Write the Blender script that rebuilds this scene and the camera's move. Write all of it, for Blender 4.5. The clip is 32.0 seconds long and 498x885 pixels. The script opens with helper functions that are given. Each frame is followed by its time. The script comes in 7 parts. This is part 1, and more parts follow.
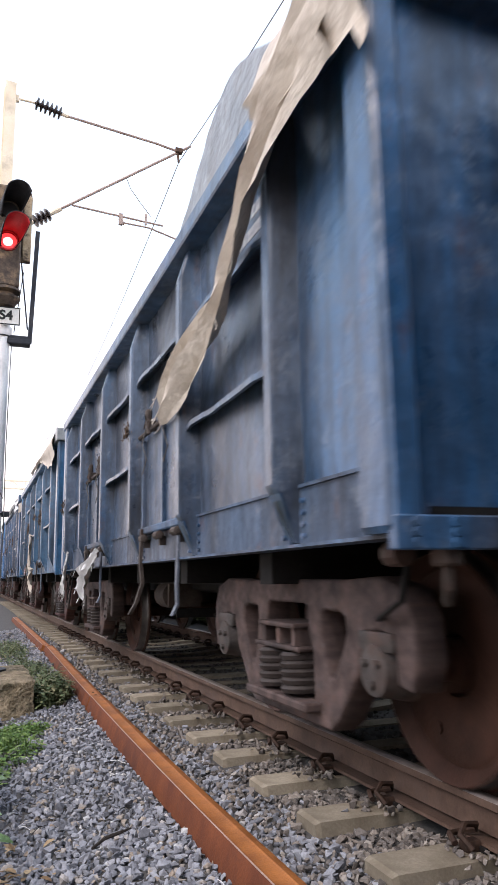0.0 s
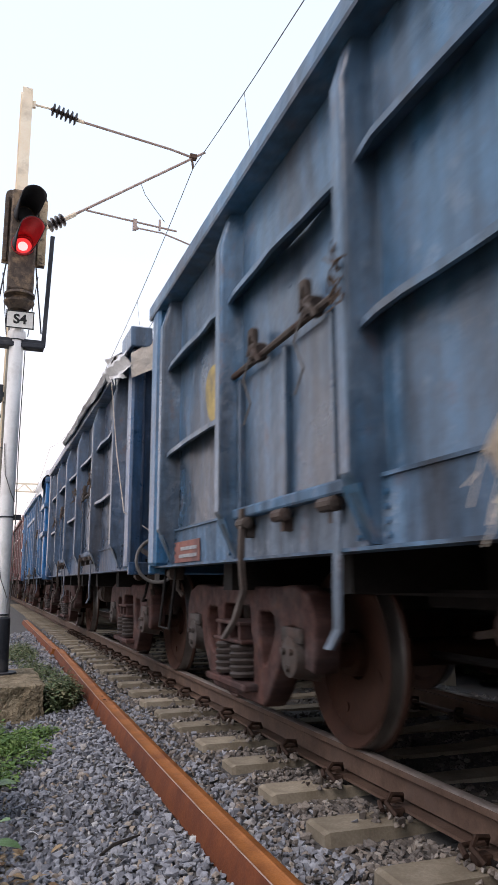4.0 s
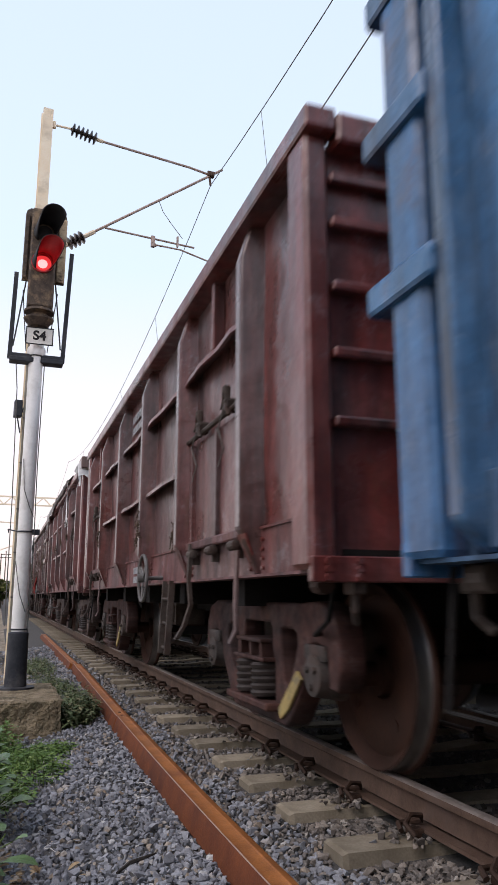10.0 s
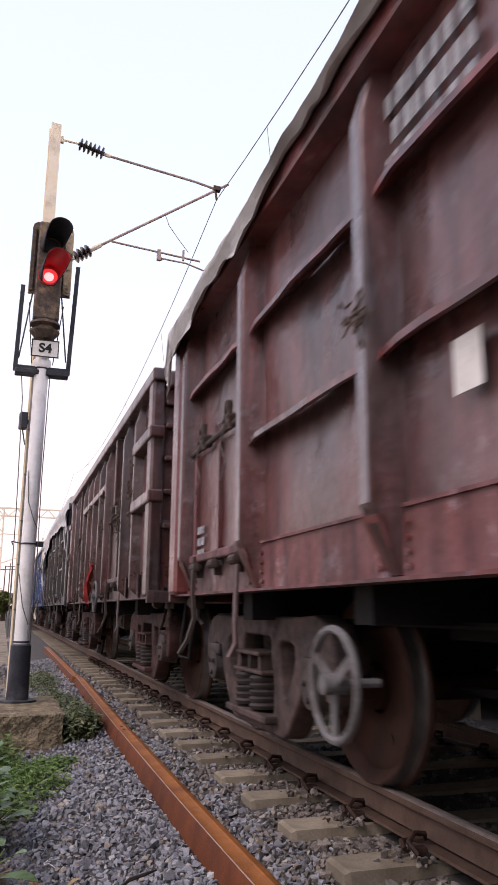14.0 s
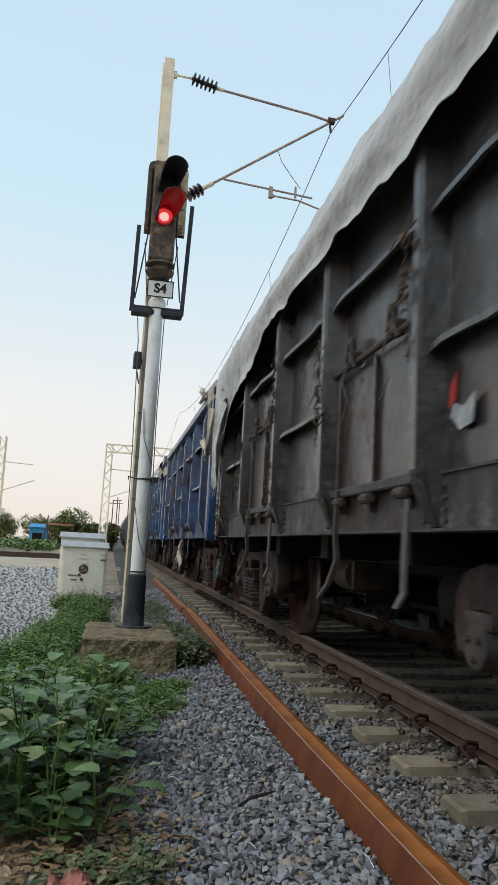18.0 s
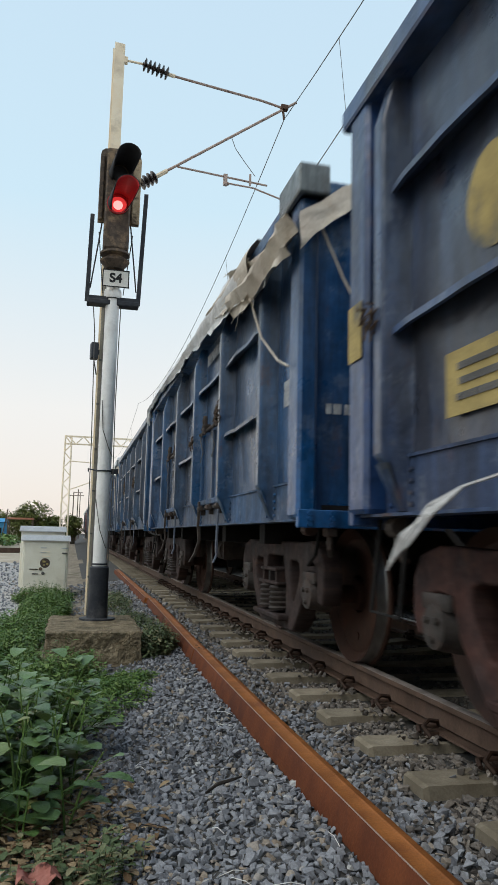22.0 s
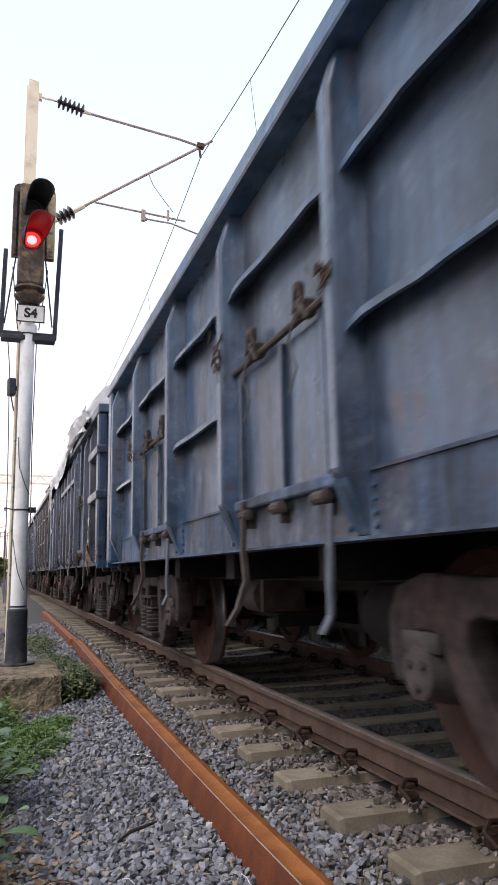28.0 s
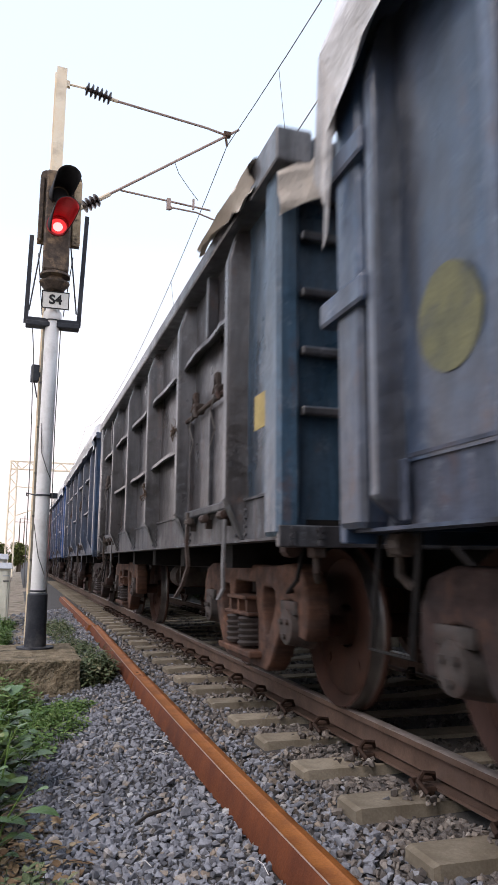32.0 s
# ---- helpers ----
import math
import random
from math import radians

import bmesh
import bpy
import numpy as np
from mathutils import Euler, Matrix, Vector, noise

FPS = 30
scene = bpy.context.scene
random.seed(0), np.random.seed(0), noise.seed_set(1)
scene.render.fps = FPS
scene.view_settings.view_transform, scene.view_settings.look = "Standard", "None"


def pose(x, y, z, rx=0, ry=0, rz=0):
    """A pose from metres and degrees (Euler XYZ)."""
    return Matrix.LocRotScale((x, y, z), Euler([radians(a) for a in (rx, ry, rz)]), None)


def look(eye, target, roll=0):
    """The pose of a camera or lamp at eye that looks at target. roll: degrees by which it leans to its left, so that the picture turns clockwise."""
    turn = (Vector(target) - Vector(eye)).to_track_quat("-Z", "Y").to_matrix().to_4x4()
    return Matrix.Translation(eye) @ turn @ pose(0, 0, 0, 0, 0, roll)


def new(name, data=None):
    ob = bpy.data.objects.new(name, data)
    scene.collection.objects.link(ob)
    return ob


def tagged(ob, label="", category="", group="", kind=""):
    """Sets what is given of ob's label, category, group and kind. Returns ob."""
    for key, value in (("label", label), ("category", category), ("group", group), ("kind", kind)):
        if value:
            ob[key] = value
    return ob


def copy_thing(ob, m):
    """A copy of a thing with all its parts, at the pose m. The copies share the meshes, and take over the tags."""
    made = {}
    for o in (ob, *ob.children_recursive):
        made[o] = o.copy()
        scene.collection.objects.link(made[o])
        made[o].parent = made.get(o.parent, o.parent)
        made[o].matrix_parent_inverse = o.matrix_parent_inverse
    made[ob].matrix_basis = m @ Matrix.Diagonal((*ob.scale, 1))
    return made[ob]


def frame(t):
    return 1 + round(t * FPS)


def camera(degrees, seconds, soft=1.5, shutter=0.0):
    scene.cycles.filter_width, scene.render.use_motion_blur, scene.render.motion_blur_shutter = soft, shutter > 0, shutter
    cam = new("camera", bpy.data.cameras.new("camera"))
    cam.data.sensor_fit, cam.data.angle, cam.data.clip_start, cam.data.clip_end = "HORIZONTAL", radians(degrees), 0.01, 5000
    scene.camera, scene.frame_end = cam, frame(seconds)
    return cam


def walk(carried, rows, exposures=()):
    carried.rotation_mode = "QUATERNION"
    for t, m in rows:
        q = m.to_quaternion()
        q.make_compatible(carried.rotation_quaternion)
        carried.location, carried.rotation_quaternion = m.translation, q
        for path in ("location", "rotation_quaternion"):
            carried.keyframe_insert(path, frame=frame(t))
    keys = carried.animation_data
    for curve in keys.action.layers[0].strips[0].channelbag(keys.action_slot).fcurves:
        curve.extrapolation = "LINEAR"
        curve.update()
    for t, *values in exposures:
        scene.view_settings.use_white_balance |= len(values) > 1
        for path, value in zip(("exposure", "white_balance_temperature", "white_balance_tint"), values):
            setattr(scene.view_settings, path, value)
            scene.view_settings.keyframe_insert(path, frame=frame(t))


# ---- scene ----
cam = camera(37.5, 32.0, soft=1.2, shutter=0.35)
PATH = [
    (0, (-2.0439, -3.3357, 0.9018), (-1.3494, -1.4951, 1.2621), -0.83),
    (0.5, (-2.0342, -3.3384, 0.9080), (-1.3451, -1.4947, 1.2632), -1.17),
    (1, (-2.0350, -3.3375, 0.9090), (-1.3577, -1.4895, 1.2642), -1.14),
    (1.5, (-2.0470, -3.3473, 0.9184), (-1.3951, -1.4938, 1.2923), -1.06),
    (2, (-2.0377, -3.3248, 0.9072), (-1.3944, -1.4676, 1.2774), -0.61),
    (2.5, (-2.0444, -3.3372, 0.9180), (-1.3953, -1.4796, 1.2761), -0.41),
    (4.5, (-2.0468, -3.3260, 0.9078), (-1.3776, -1.4803, 1.2894), -0.22),
    (5, (-2.0418, -3.3308, 0.9073), (-1.3700, -1.4878, 1.2972), -0.49),
    (5.5, (-2.0424, -3.3378, 0.9108), (-1.3731, -1.4965, 1.3128), -0.56),
    (6, (-2.0436, -3.3380, 0.9089), (-1.3857, -1.4891, 1.2947), -0.38),
    (6.5, (-2.0561, -3.3409, 0.9187), (-1.4169, -1.4857, 1.3056), 0.11),
    (7, (-2.0506, -3.3326, 0.9140), (-1.4435, -1.4630, 1.2827), 0.36),
    (7.5, (-2.0565, -3.3328, 0.9121), (-1.4525, -1.4630, 1.2850), 0.63),
    (8, (-2.0531, -3.3356, 0.9183), (-1.4459, -1.4672, 1.2928), 0.51),
    (8.5, (-2.0488, -3.3342, 0.9125), (-1.4413, -1.4681, 1.2977), 0.40),
    (9, (-2.0414, -3.3407, 0.9140), (-1.4155, -1.4841, 1.3158), 0.13),
    (9.5, (-2.0504, -3.3503, 0.9198), (-1.4286, -1.4926, 1.3228), -0.25),
    (10, (-2.0475, -3.3400, 0.9180), (-1.4300, -1.4829, 1.3302), 0.09),
    (10.5, (-2.0504, -3.3358, 0.9189), (-1.4360, -1.4773, 1.3296), 0.21),
    (11, (-2.0513, -3.3476, 0.9161), (-1.4323, -1.4927, 1.3360), 0.16),
    (11.5, (-2.0534, -3.3489, 0.9209), (-1.4320, -1.4941, 1.3375), 0.14),
    (12, (-2.0480, -3.3459, 0.9208), (-1.4075, -1.4977, 1.3381), -0.39),
    (12.5, (-2.0484, -3.3458, 0.9184), (-1.4233, -1.4935, 1.3403), -0.06),
    (13, (-2.0526, -3.3432, 0.9174), (-1.4195, -1.4919, 1.3321), 0.12),
    (13.5, (-2.0504, -3.3499, 0.9231), (-1.4334, -1.4915, 1.3303), 0.20),
    (14, (-2.0387, -3.3378, 0.9176), (-1.4368, -1.4837, 1.3647), 0.46),
    (14.5, (-2.0625, -3.3388, 0.9180), (-1.5144, -1.4623, 1.3404), 1.55),
    (16.5, (-2.1072, -3.3379, 0.9215), (-1.6562, -1.4106, 1.2076), 2.91),
    (17, (-2.1311, -3.3411, 0.9273), (-1.6791, -1.4165, 1.2297), 2.32),
    (17.5, (-2.1338, -3.3141, 0.9100), (-1.7650, -1.3707, 1.2056), 2.74),
    (18, (-2.1531, -3.3125, 0.9087), (-1.8034, -1.3638, 1.1921), 3.09),
    (18.5, (-2.1544, -3.3189, 0.9065), (-1.7749, -1.3742, 1.1785), 2.36),
    (19, (-2.1543, -3.3151, 0.9067), (-1.7801, -1.3704, 1.1857), 1.98),
    (19.5, (-2.1524, -3.3082, 0.8998), (-1.7713, -1.3642, 1.1751), 1.48),
    (20, (-2.1458, -3.3252, 0.9056), (-1.7243, -1.3859, 1.1535), 0.85),
    (20.5, (-2.1500, -3.3128, 0.9005), (-1.7092, -1.3795, 1.1609), 1.16),
    (21, (-2.1385, -3.3176, 0.9052), (-1.6844, -1.3860, 1.1556), 0.86),
    (21.5, (-2.1390, -3.3133, 0.9020), (-1.6794, -1.3839, 1.1598), 1.22),
    (22, (-2.1488, -3.3293, 0.9143), (-1.6927, -1.3988, 1.1698), 1.39),
    (22.5, (-2.1308, -3.3222, 0.9148), (-1.6616, -1.3958, 1.1771), 1.72),
    (23, (-2.1117, -3.3291, 0.9081), (-1.5630, -1.4424, 1.2812), 1.90),
    (23.5, (-2.0797, -3.3268, 0.9025), (-1.4855, -1.4523, 1.2676), 0.48),
    (24, (-2.0681, -3.3161, 0.9015), (-1.4648, -1.4417, 1.2515), -0.20),
    (24.5, (-2.0653, -3.3302, 0.9013), (-1.4445, -1.4623, 1.2556), -0.98),
    (26.5, (-2.0344, -3.3434, 0.9089), (-1.3840, -1.4857, 1.2639), -0.66),
    (27, (-2.0318, -3.3450, 0.9167), (-1.3910, -1.4844, 1.2739), -0.93),
    (27.5, (-2.0345, -3.3478, 0.9135), (-1.3995, -1.4853, 1.2706), -0.91),
    (28, (-2.0279, -3.3482, 0.9161), (-1.3974, -1.4816, 1.2604), -0.92),
    (28.5, (-2.0374, -3.3330, 0.9130), (-1.4284, -1.4469, 1.1805), -0.66),
    (29, (-2.0385, -3.3245, 0.9012), (-1.4517, -1.4268, 1.1339), -0.25),
    (29.5, (-2.0359, -3.3246, 0.9008), (-1.4505, -1.4289, 1.1528), 0.27),
    (30, (-2.0283, -3.3186, 0.8969), (-1.4398, -1.4264, 1.1677), 0.33),
    (30.5, (-2.0472, -3.3366, 0.9054), (-1.4644, -1.4445, 1.1885), 0.79),
    (31, (-2.0417, -3.3348, 0.9031), (-1.4590, -1.4463, 1.2096), 0.78),
    (31.5, (-2.0465, -3.3306, 0.9023), (-1.4580, -1.4462, 1.2231), 0.59),
    (32, (-2.0448, -3.3282, 0.9022), (-1.4634, -1.4419, 1.2244), 0.48),
]
EXPOSURE = [(t, s, *({12.5: (6530, 23), 14.0: (6720, 30), 16.5: (6240, 3), 17.3: (6270, 4), 18.2: (6330, 6), 19.0: (6330, 8), 20.2: (6350, 7), 21.0: (6520, 9), 21.8: (6360, 6), 22.5: (6340, 5), 23.2: (6300, 3)}.get(t, (6440, 20)))) for t, s in ((0.0, 1.05), (1.0, 1.05), (1.8, 0.72), (2.5, 0.6), (6.0, 0.55), (8.0, 0.35), (9.0, 0.3), (12.5, 0.3), (14.0, 0.47), (16.5, 0.06), (17.3, 0.08), (18.2, 0.0), (19.0, -0.03), (20.2, -0.03), (21.0, -0.03), (21.8, 0.02), (22.5, 0.05), (23.2, 0.12), (24.0, 0.45), (27.0, 0.6), (32.0, 0.55))]
walk(cam, [(t, look(eye, target, roll)) for t, eye, target, roll in PATH], EXPOSURE)

# ---- world and light ----
world = bpy.data.worlds.new("sky")
world.use_nodes = True
scene.world = world
wt = world.node_tree
sky = wt.nodes.new("ShaderNodeTexSky")
sky.sky_type, sky.sun_disc = "NISHITA", False
SUN_EL, SUN_AZ = 52.0, 245.0
sky.sun_elevation, sky.sun_rotation = radians(SUN_EL), radians(SUN_AZ)
sky.air_density, sky.dust_density, sky.ozone_density, sky.altitude = 1.0, 2.2, 1.2, 200
# evening haze laid over the clear sky: pale rose low down, light blue overhead
bg = wt.nodes["Background"]
wc = wt.nodes.new("ShaderNodeTexCoord")
ws = wt.nodes.new("ShaderNodeSeparateXYZ")
wt.links.new(wc.outputs["Generated"], ws.inputs[0])
haze = wt.nodes.new("ShaderNodeValToRGB")
el = haze.color_ramp.elements
el[0].position, el[0].color = 0.0, (1.0, 0.86, 0.78, 1)
el[1].position, el[1].color = 1.0, (0.60, 0.75, 0.95, 1)
for p, c in ((0.16, (1.0, 0.94, 0.90, 1)), (0.42, (0.71, 0.885, 1.0, 1))):
    s = el.new(p)
    s.color = c
wt.links.new(ws.outputs[2], haze.inputs[0])
wm = wt.nodes.new("ShaderNodeMix")
wm.data_type = "RGBA"
wm.inputs[0].default_value = 0.86
vm = wt.nodes.new("ShaderNodeVectorMath")
vm.operation, vm.inputs[3].default_value = "SCALE", 0.12
wt.links.new(sky.outputs[0], vm.inputs[0])
wt.links.new(vm.outputs[0], wm.inputs[6])
wt.links.new(haze.outputs[0], wm.inputs[7])
wt.links.new(wm.outputs[2], bg.inputs[0])
bg.inputs[1].default_value = 1.0
sun_data = bpy.data.lights.new("sun", "SUN")
sun_data.energy, sun_data.angle, sun_data.color = 1.3, radians(40), (1.0, 0.90, 0.78)
sun = new("sun", sun_data)
a, e = radians(SUN_AZ), radians(SUN_EL)
sun_from = Vector((math.sin(a) * math.cos(e), math.cos(a) * math.cos(e), math.sin(e)))
sun.matrix_world = look(sun_from * 50, (0, 0, 0))

# ---- materials ----
def mat_base(name, rough=0.7, metal=0.0):
    m = bpy.data.materials.new(name)
    m.use_nodes = True
    b = m.node_tree.nodes["Principled BSDF"]
    b.inputs["Roughness"].default_value, b.inputs["Metallic"].default_value = rough, metal
    b.inputs["Specular IOR Level"].default_value = 0.5 if rough < 0.5 else 0.2
    return m, m.node_tree, b


def nd(t, kind, **inputs):
    n = t.nodes.new(kind)
    for k, v in inputs.items():
        n.inputs[k].default_value = v
    return n


def coords(t, scale=(1, 1, 1), local=True):
    tc = t.nodes.new("ShaderNodeTexCoord")
    mp = nd(t, "ShaderNodeMapping", Scale=scale)
    t.links.new(tc.outputs["Object"], mp.inputs[0])
    return mp.outputs[0]


def noise_of(t, vec, scale, detail=5, rough=0.6):
    n = nd(t, "ShaderNodeTexNoise", Scale=scale, Detail=detail, Roughness=rough)
    t.links.new(vec, n.inputs["Vector"])
    return n.outputs["Fac"]


def ramp(t, fac, stops):
    r = t.nodes.new("ShaderNodeValToRGB")
    el = r.color_ramp.elements
    while len(el) < len(stops):
        el.new(0.5)
    for s, (p, c) in zip(el, stops):
        s.position, s.color = p, (*c, 1) if len(c) == 3 else c
    t.links.new(fac, r.inputs[0])
    return r.outputs[0]


def mix(t, fac, a, b, mode="MIX"):
    n = t.nodes.new("ShaderNodeMix")
    n.data_type, n.blend_type = "RGBA", mode
    for s, v in ((n.inputs[0], fac), (n.inputs[6], a), (n.inputs[7], b)):
        if isinstance(v, (int, float)):
            s.default_value = v
        elif isinstance(v, tuple):
            s.default_value = (*v, 1)
        else:
            t.links.new(v, s)
    return n.outputs[2]


def bump(t, b, height, strength=0.3, dist=0.01):
    n = nd(t, "ShaderNodeBump", Strength=strength, Distance=dist)
    t.links.new(height, n.inputs["Height"])
    t.links.new(n.outputs[0], b.inputs["Normal"])


def grainy(name, dark, light, scale=8, rough=0.8, metal=0.0, bumpy=0.3, fine=60, stain=None, dist=0.006, per_piece=0.0):
    """A surface that varies at two scales, with stains."""
    m, t, b = mat_base(name, rough, metal)
    v = coords(t)
    big, small = noise_of(t, v, scale), noise_of(t, v, fine, 3)
    c = ramp(t, big, [(0.3, dark), (0.7, light)])
    c = mix(t, 0.35, c, ramp(t, small, [(0.3, (0.35, 0.35, 0.35)), (0.7, (0.75, 0.75, 0.75))]), "OVERLAY")
    if stain:
        c = mix(t, ramp(t, noise_of(t, v, scale * 0.45, 6, 0.7), [(0.5, (0, 0, 0)), (0.68, (1, 1, 1))]), c, stain)
    if per_piece:
        oi = t.nodes.new("ShaderNodeObjectInfo")
        c = mix(t, per_piece, c, ramp(t, oi.outputs["Random"], [(0, (0.25, 0.25, 0.25)), (1, (0.8, 0.8, 0.8))]), "OVERLAY")
    t.links.new(c, b.inputs["Base Color"])
    bump(t, b, small, bumpy, dist)
    return m


def stone_material(name, stops, rough=0.85):
    m, t, b = mat_base(name, rough)
    g = t.nodes.new("ShaderNodeNewGeometry")
    c = ramp(t, g.outputs["Random Per Island"], stops)
    v = coords(t)
    n = noise_of(t, v, 90, 4)
    c = mix(t, 0.5, c, ramp(t, n, [(0.3, (0.3, 0.3, 0.3)), (0.7, (0.72, 0.72, 0.72))]), "OVERLAY")
    t.links.new(c, b.inputs["Base Color"])
    bump(t, b, n, 0.5, 0.006)
    return m


def wagon_paint(name, dust=0.3, rust=0.3, rough=0.5):
    """Old railway paint in the object's own colour, with dust, streaks and rust."""
    m, t, b = mat_base(name, rough)
    oi = t.nodes.new("ShaderNodeObjectInfo")
    tc = t.nodes.new("ShaderNodeTexCoord")
    off = t.nodes.new("ShaderNodeVectorMath")
    off.operation = "ADD"
    comb = t.nodes.new("ShaderNodeCombineXYZ")
    mul = t.nodes.new("ShaderNodeMath")
    mul.operation, mul.inputs[1].default_value = "MULTIPLY", 40
    t.links.new(oi.outputs["Random"], mul.inputs[0])
    t.links.new(mul.outputs[0], comb.inputs[1])
    t.links.new(tc.outputs["Object"], off.inputs[0])
    t.links.new(comb.outputs[0], off.inputs[1])
    v = off.outputs[0]
    st = nd(t, "ShaderNodeMapping", Scale=(1, 1, 0.12))
    t.links.new(v, st.inputs[0])
    broad, fine, streak = noise_of(t, v, 1.6, 6, 0.65), noise_of(t, v, 22, 5), noise_of(t, st.outputs[0], 9, 5, 0.6)
    pale = t.nodes.new("ShaderNodeMix")
    pale.data_type, pale.inputs[0].default_value = "RGBA", 0.13
    t.links.new(oi.outputs["Color"], pale.inputs[6])
    pale.inputs[7].default_value = (0.30, 0.35, 0.40, 1)
    c = mix(t, ramp(t, broad, [(0.42, (0, 0, 0)), (0.72, (dust, dust, dust))]), oi.outputs["Color"], pale.outputs[2])
    film = ramp(t, noise_of(t, v, 0.85, 5, 0.6), [(0.40, (0, 0, 0)), (0.66, (0.42 * dust,) * 3)])
    c = mix(t, film, c, mix(t, 0.45, oi.outputs["Color"], (0.080, 0.082, 0.092)))
    scuff = ramp(t, noise_of(t, st.outputs[0], 3.1, 7, 0.72), [(0.56, (0, 0, 0)), (0.66, (dust, dust, dust))])
    c = mix(t, scuff, c, pale.outputs[2])
    worn = ramp(t, noise_of(t, v, 4.5, 10, 0.8), [(0.56, (0, 0, 0)), (0.61, (dust * 0.85,) * 3)])
    c = mix(t, worn, c, mix(t, 0.28, pale.outputs[2], (0.40, 0.43, 0.47)))
    grime = ramp(t, noise_of(t, st.outputs[0], 1.9, 8, 0.7), [(0.43, (0, 0, 0)), (0.64, (0.75,) * 3)])
    c = mix(t, grime, c, (0.032, 0.029, 0.030))
    c = mix(t, 0.75, c, ramp(t, streak, [(0.30, (0.16, 0.16, 0.16)), (0.70, (0.78, 0.78, 0.78))]), "OVERLAY")
    c = mix(t, 0.35, c, ramp(t, fine, [(0.3, (0.25, 0.25, 0.25)), (0.7, (0.75, 0.75, 0.75))]), "OVERLAY")
    rm = t.nodes.new("ShaderNodeMath")
    rm.operation = "MULTIPLY"
    t.links.new(noise_of(t, v, 3.7, 8, 0.75), rm.inputs[0])
    t.links.new(streak, rm.inputs[1])
    spots = ramp(t, rm.outputs[0], [(0.34 - 0.06 * rust, (0, 0, 0)), (0.40, (rust, rust, rust))])
    c = mix(t, spots, c, (0.09, 0.045, 0.028))
    t.links.new(c, b.inputs["Base Color"])
    rr = ramp(t, broad, [(0.3, (rough - 0.1,) * 3), (0.7, (rough + 0.2,) * 3)])
    t.links.new(rr, b.inputs["Roughness"])
    bs = t.nodes.new("ShaderNodeMath")
    bs.operation = "ADD"
    t.links.new(noise_of(t, v, 1.3, 3), bs.inputs[0])
    bm2 = t.nodes.new("ShaderNodeMath")
    bm2.operation, bm2.inputs[1].default_value = "MULTIPLY", 0.06
    t.links.new(fine, bm2.inputs[0])
    t.links.new(bm2.outputs[0], bs.inputs[1])
    dents = t.nodes.new("ShaderNodeMath")
    dents.operation, dents.inputs[1].default_value = "MULTIPLY_ADD", 0.22
    t.links.new(noise_of(t, v, 4.6, 3), dents.inputs[0])
    t.links.new(bs.outputs[0], dents.inputs[2])
    crease = nd(t, "ShaderNodeTexNoise", Scale=2.3, Detail=3, Roughness=0.5, Distortion=0.6)
    crease.noise_type = "RIDGED_MULTIFRACTAL"
    t.links.new(v, crease.inputs["Vector"])
    rough_plate = t.nodes.new("ShaderNodeMath")
    rough_plate.operation, rough_plate.inputs[1].default_value = "MULTIPLY_ADD", 0.16
    t.links.new(crease.outputs["Fac"], rough_plate.inputs[0])
    t.links.new(dents.outputs[0], rough_plate.inputs[2])
    bump(t, b, rough_plate.outputs[0], 0.9, 0.06)
    b.inputs["Coat Weight"].default_value, b.inputs["Coat Roughness"].default_value = (0.16, 0.2) if rough < 0.4 else (0.0, 0.3)
    return m


def sheet_material(name, dark, light, stain, rough=0.55):
    """Creased woven cover: pale folds, dirt blown into the creases, sharp crumpling."""
    m, t, b = mat_base(name, rough)
    v = coords(t)
    broad = noise_of(t, v, 1.7, 6, 0.65)
    c = ramp(t, broad, [(0.32, dark), (0.66, light)])
    c = mix(t, ramp(t, noise_of(t, v, 3.3, 8, 0.75), [(0.55, (0, 0, 0)), (0.70, (0.8, 0.8, 0.8))]), c, stain)
    fold = nd(t, "ShaderNodeTexNoise", Scale=3.2, Detail=4, Roughness=0.55, Distortion=0.8)
    fold.noise_type = "RIDGED_MULTIFRACTAL"
    t.links.new(v, fold.inputs["Vector"])
    weave = noise_of(t, v, 120, 2)
    c = mix(t, 0.25, c, ramp(t, weave, [(0.3, (0.3, 0.3, 0.3)), (0.7, (0.7, 0.7, 0.7))]), "OVERLAY")
    t.links.new(c, b.inputs["Base Color"])
    add = t.nodes.new("ShaderNodeMath")
    add.operation, add.inputs[1].default_value = "MULTIPLY_ADD", 0.6
    t.links.new(fold.outputs["Fac"], add.inputs[0])
    t.links.new(noise_of(t, v, 9, 4), add.inputs[2])
    bump(t, b, add.outputs[0], 0.9, 0.035)
    return m


PAINT = wagon_paint("wagon_paint", 0.6, 0.55, 0.31)
SOLE = wagon_paint("sole_paint", 0.9, 0.6, 0.5)
BOGIE = wagon_paint("bogie_grime", 0.15, 0.6, 0.75)
# Grime taken down to near black: the shade under the wagons is in it.
DARK = grainy("shaded_underframe_grime", (0.006, 0.0055, 0.0055), (0.016, 0.014, 0.013), 5, 0.85, fine=40)
WHEEL = grainy("wheel_steel", (0.034, 0.018, 0.013), (0.075, 0.035, 0.024), 4, 0.6, 0.2, fine=70)
GREENCAP = grainy("teal_bearing_paint", (0.05, 0.10, 0.085), (0.10, 0.19, 0.16), 9, 0.7, stain=(0.05, 0.045, 0.04))
WHEELGREY = grainy("worn_grey_paint", (0.085, 0.082, 0.08), (0.16, 0.155, 0.15), 7, 0.6, stain=(0.06, 0.045, 0.04))
TREAD = grainy("polished_tread", (0.10, 0.095, 0.09), (0.2, 0.19, 0.18), 8, 0.4, 0.8, 0.1)
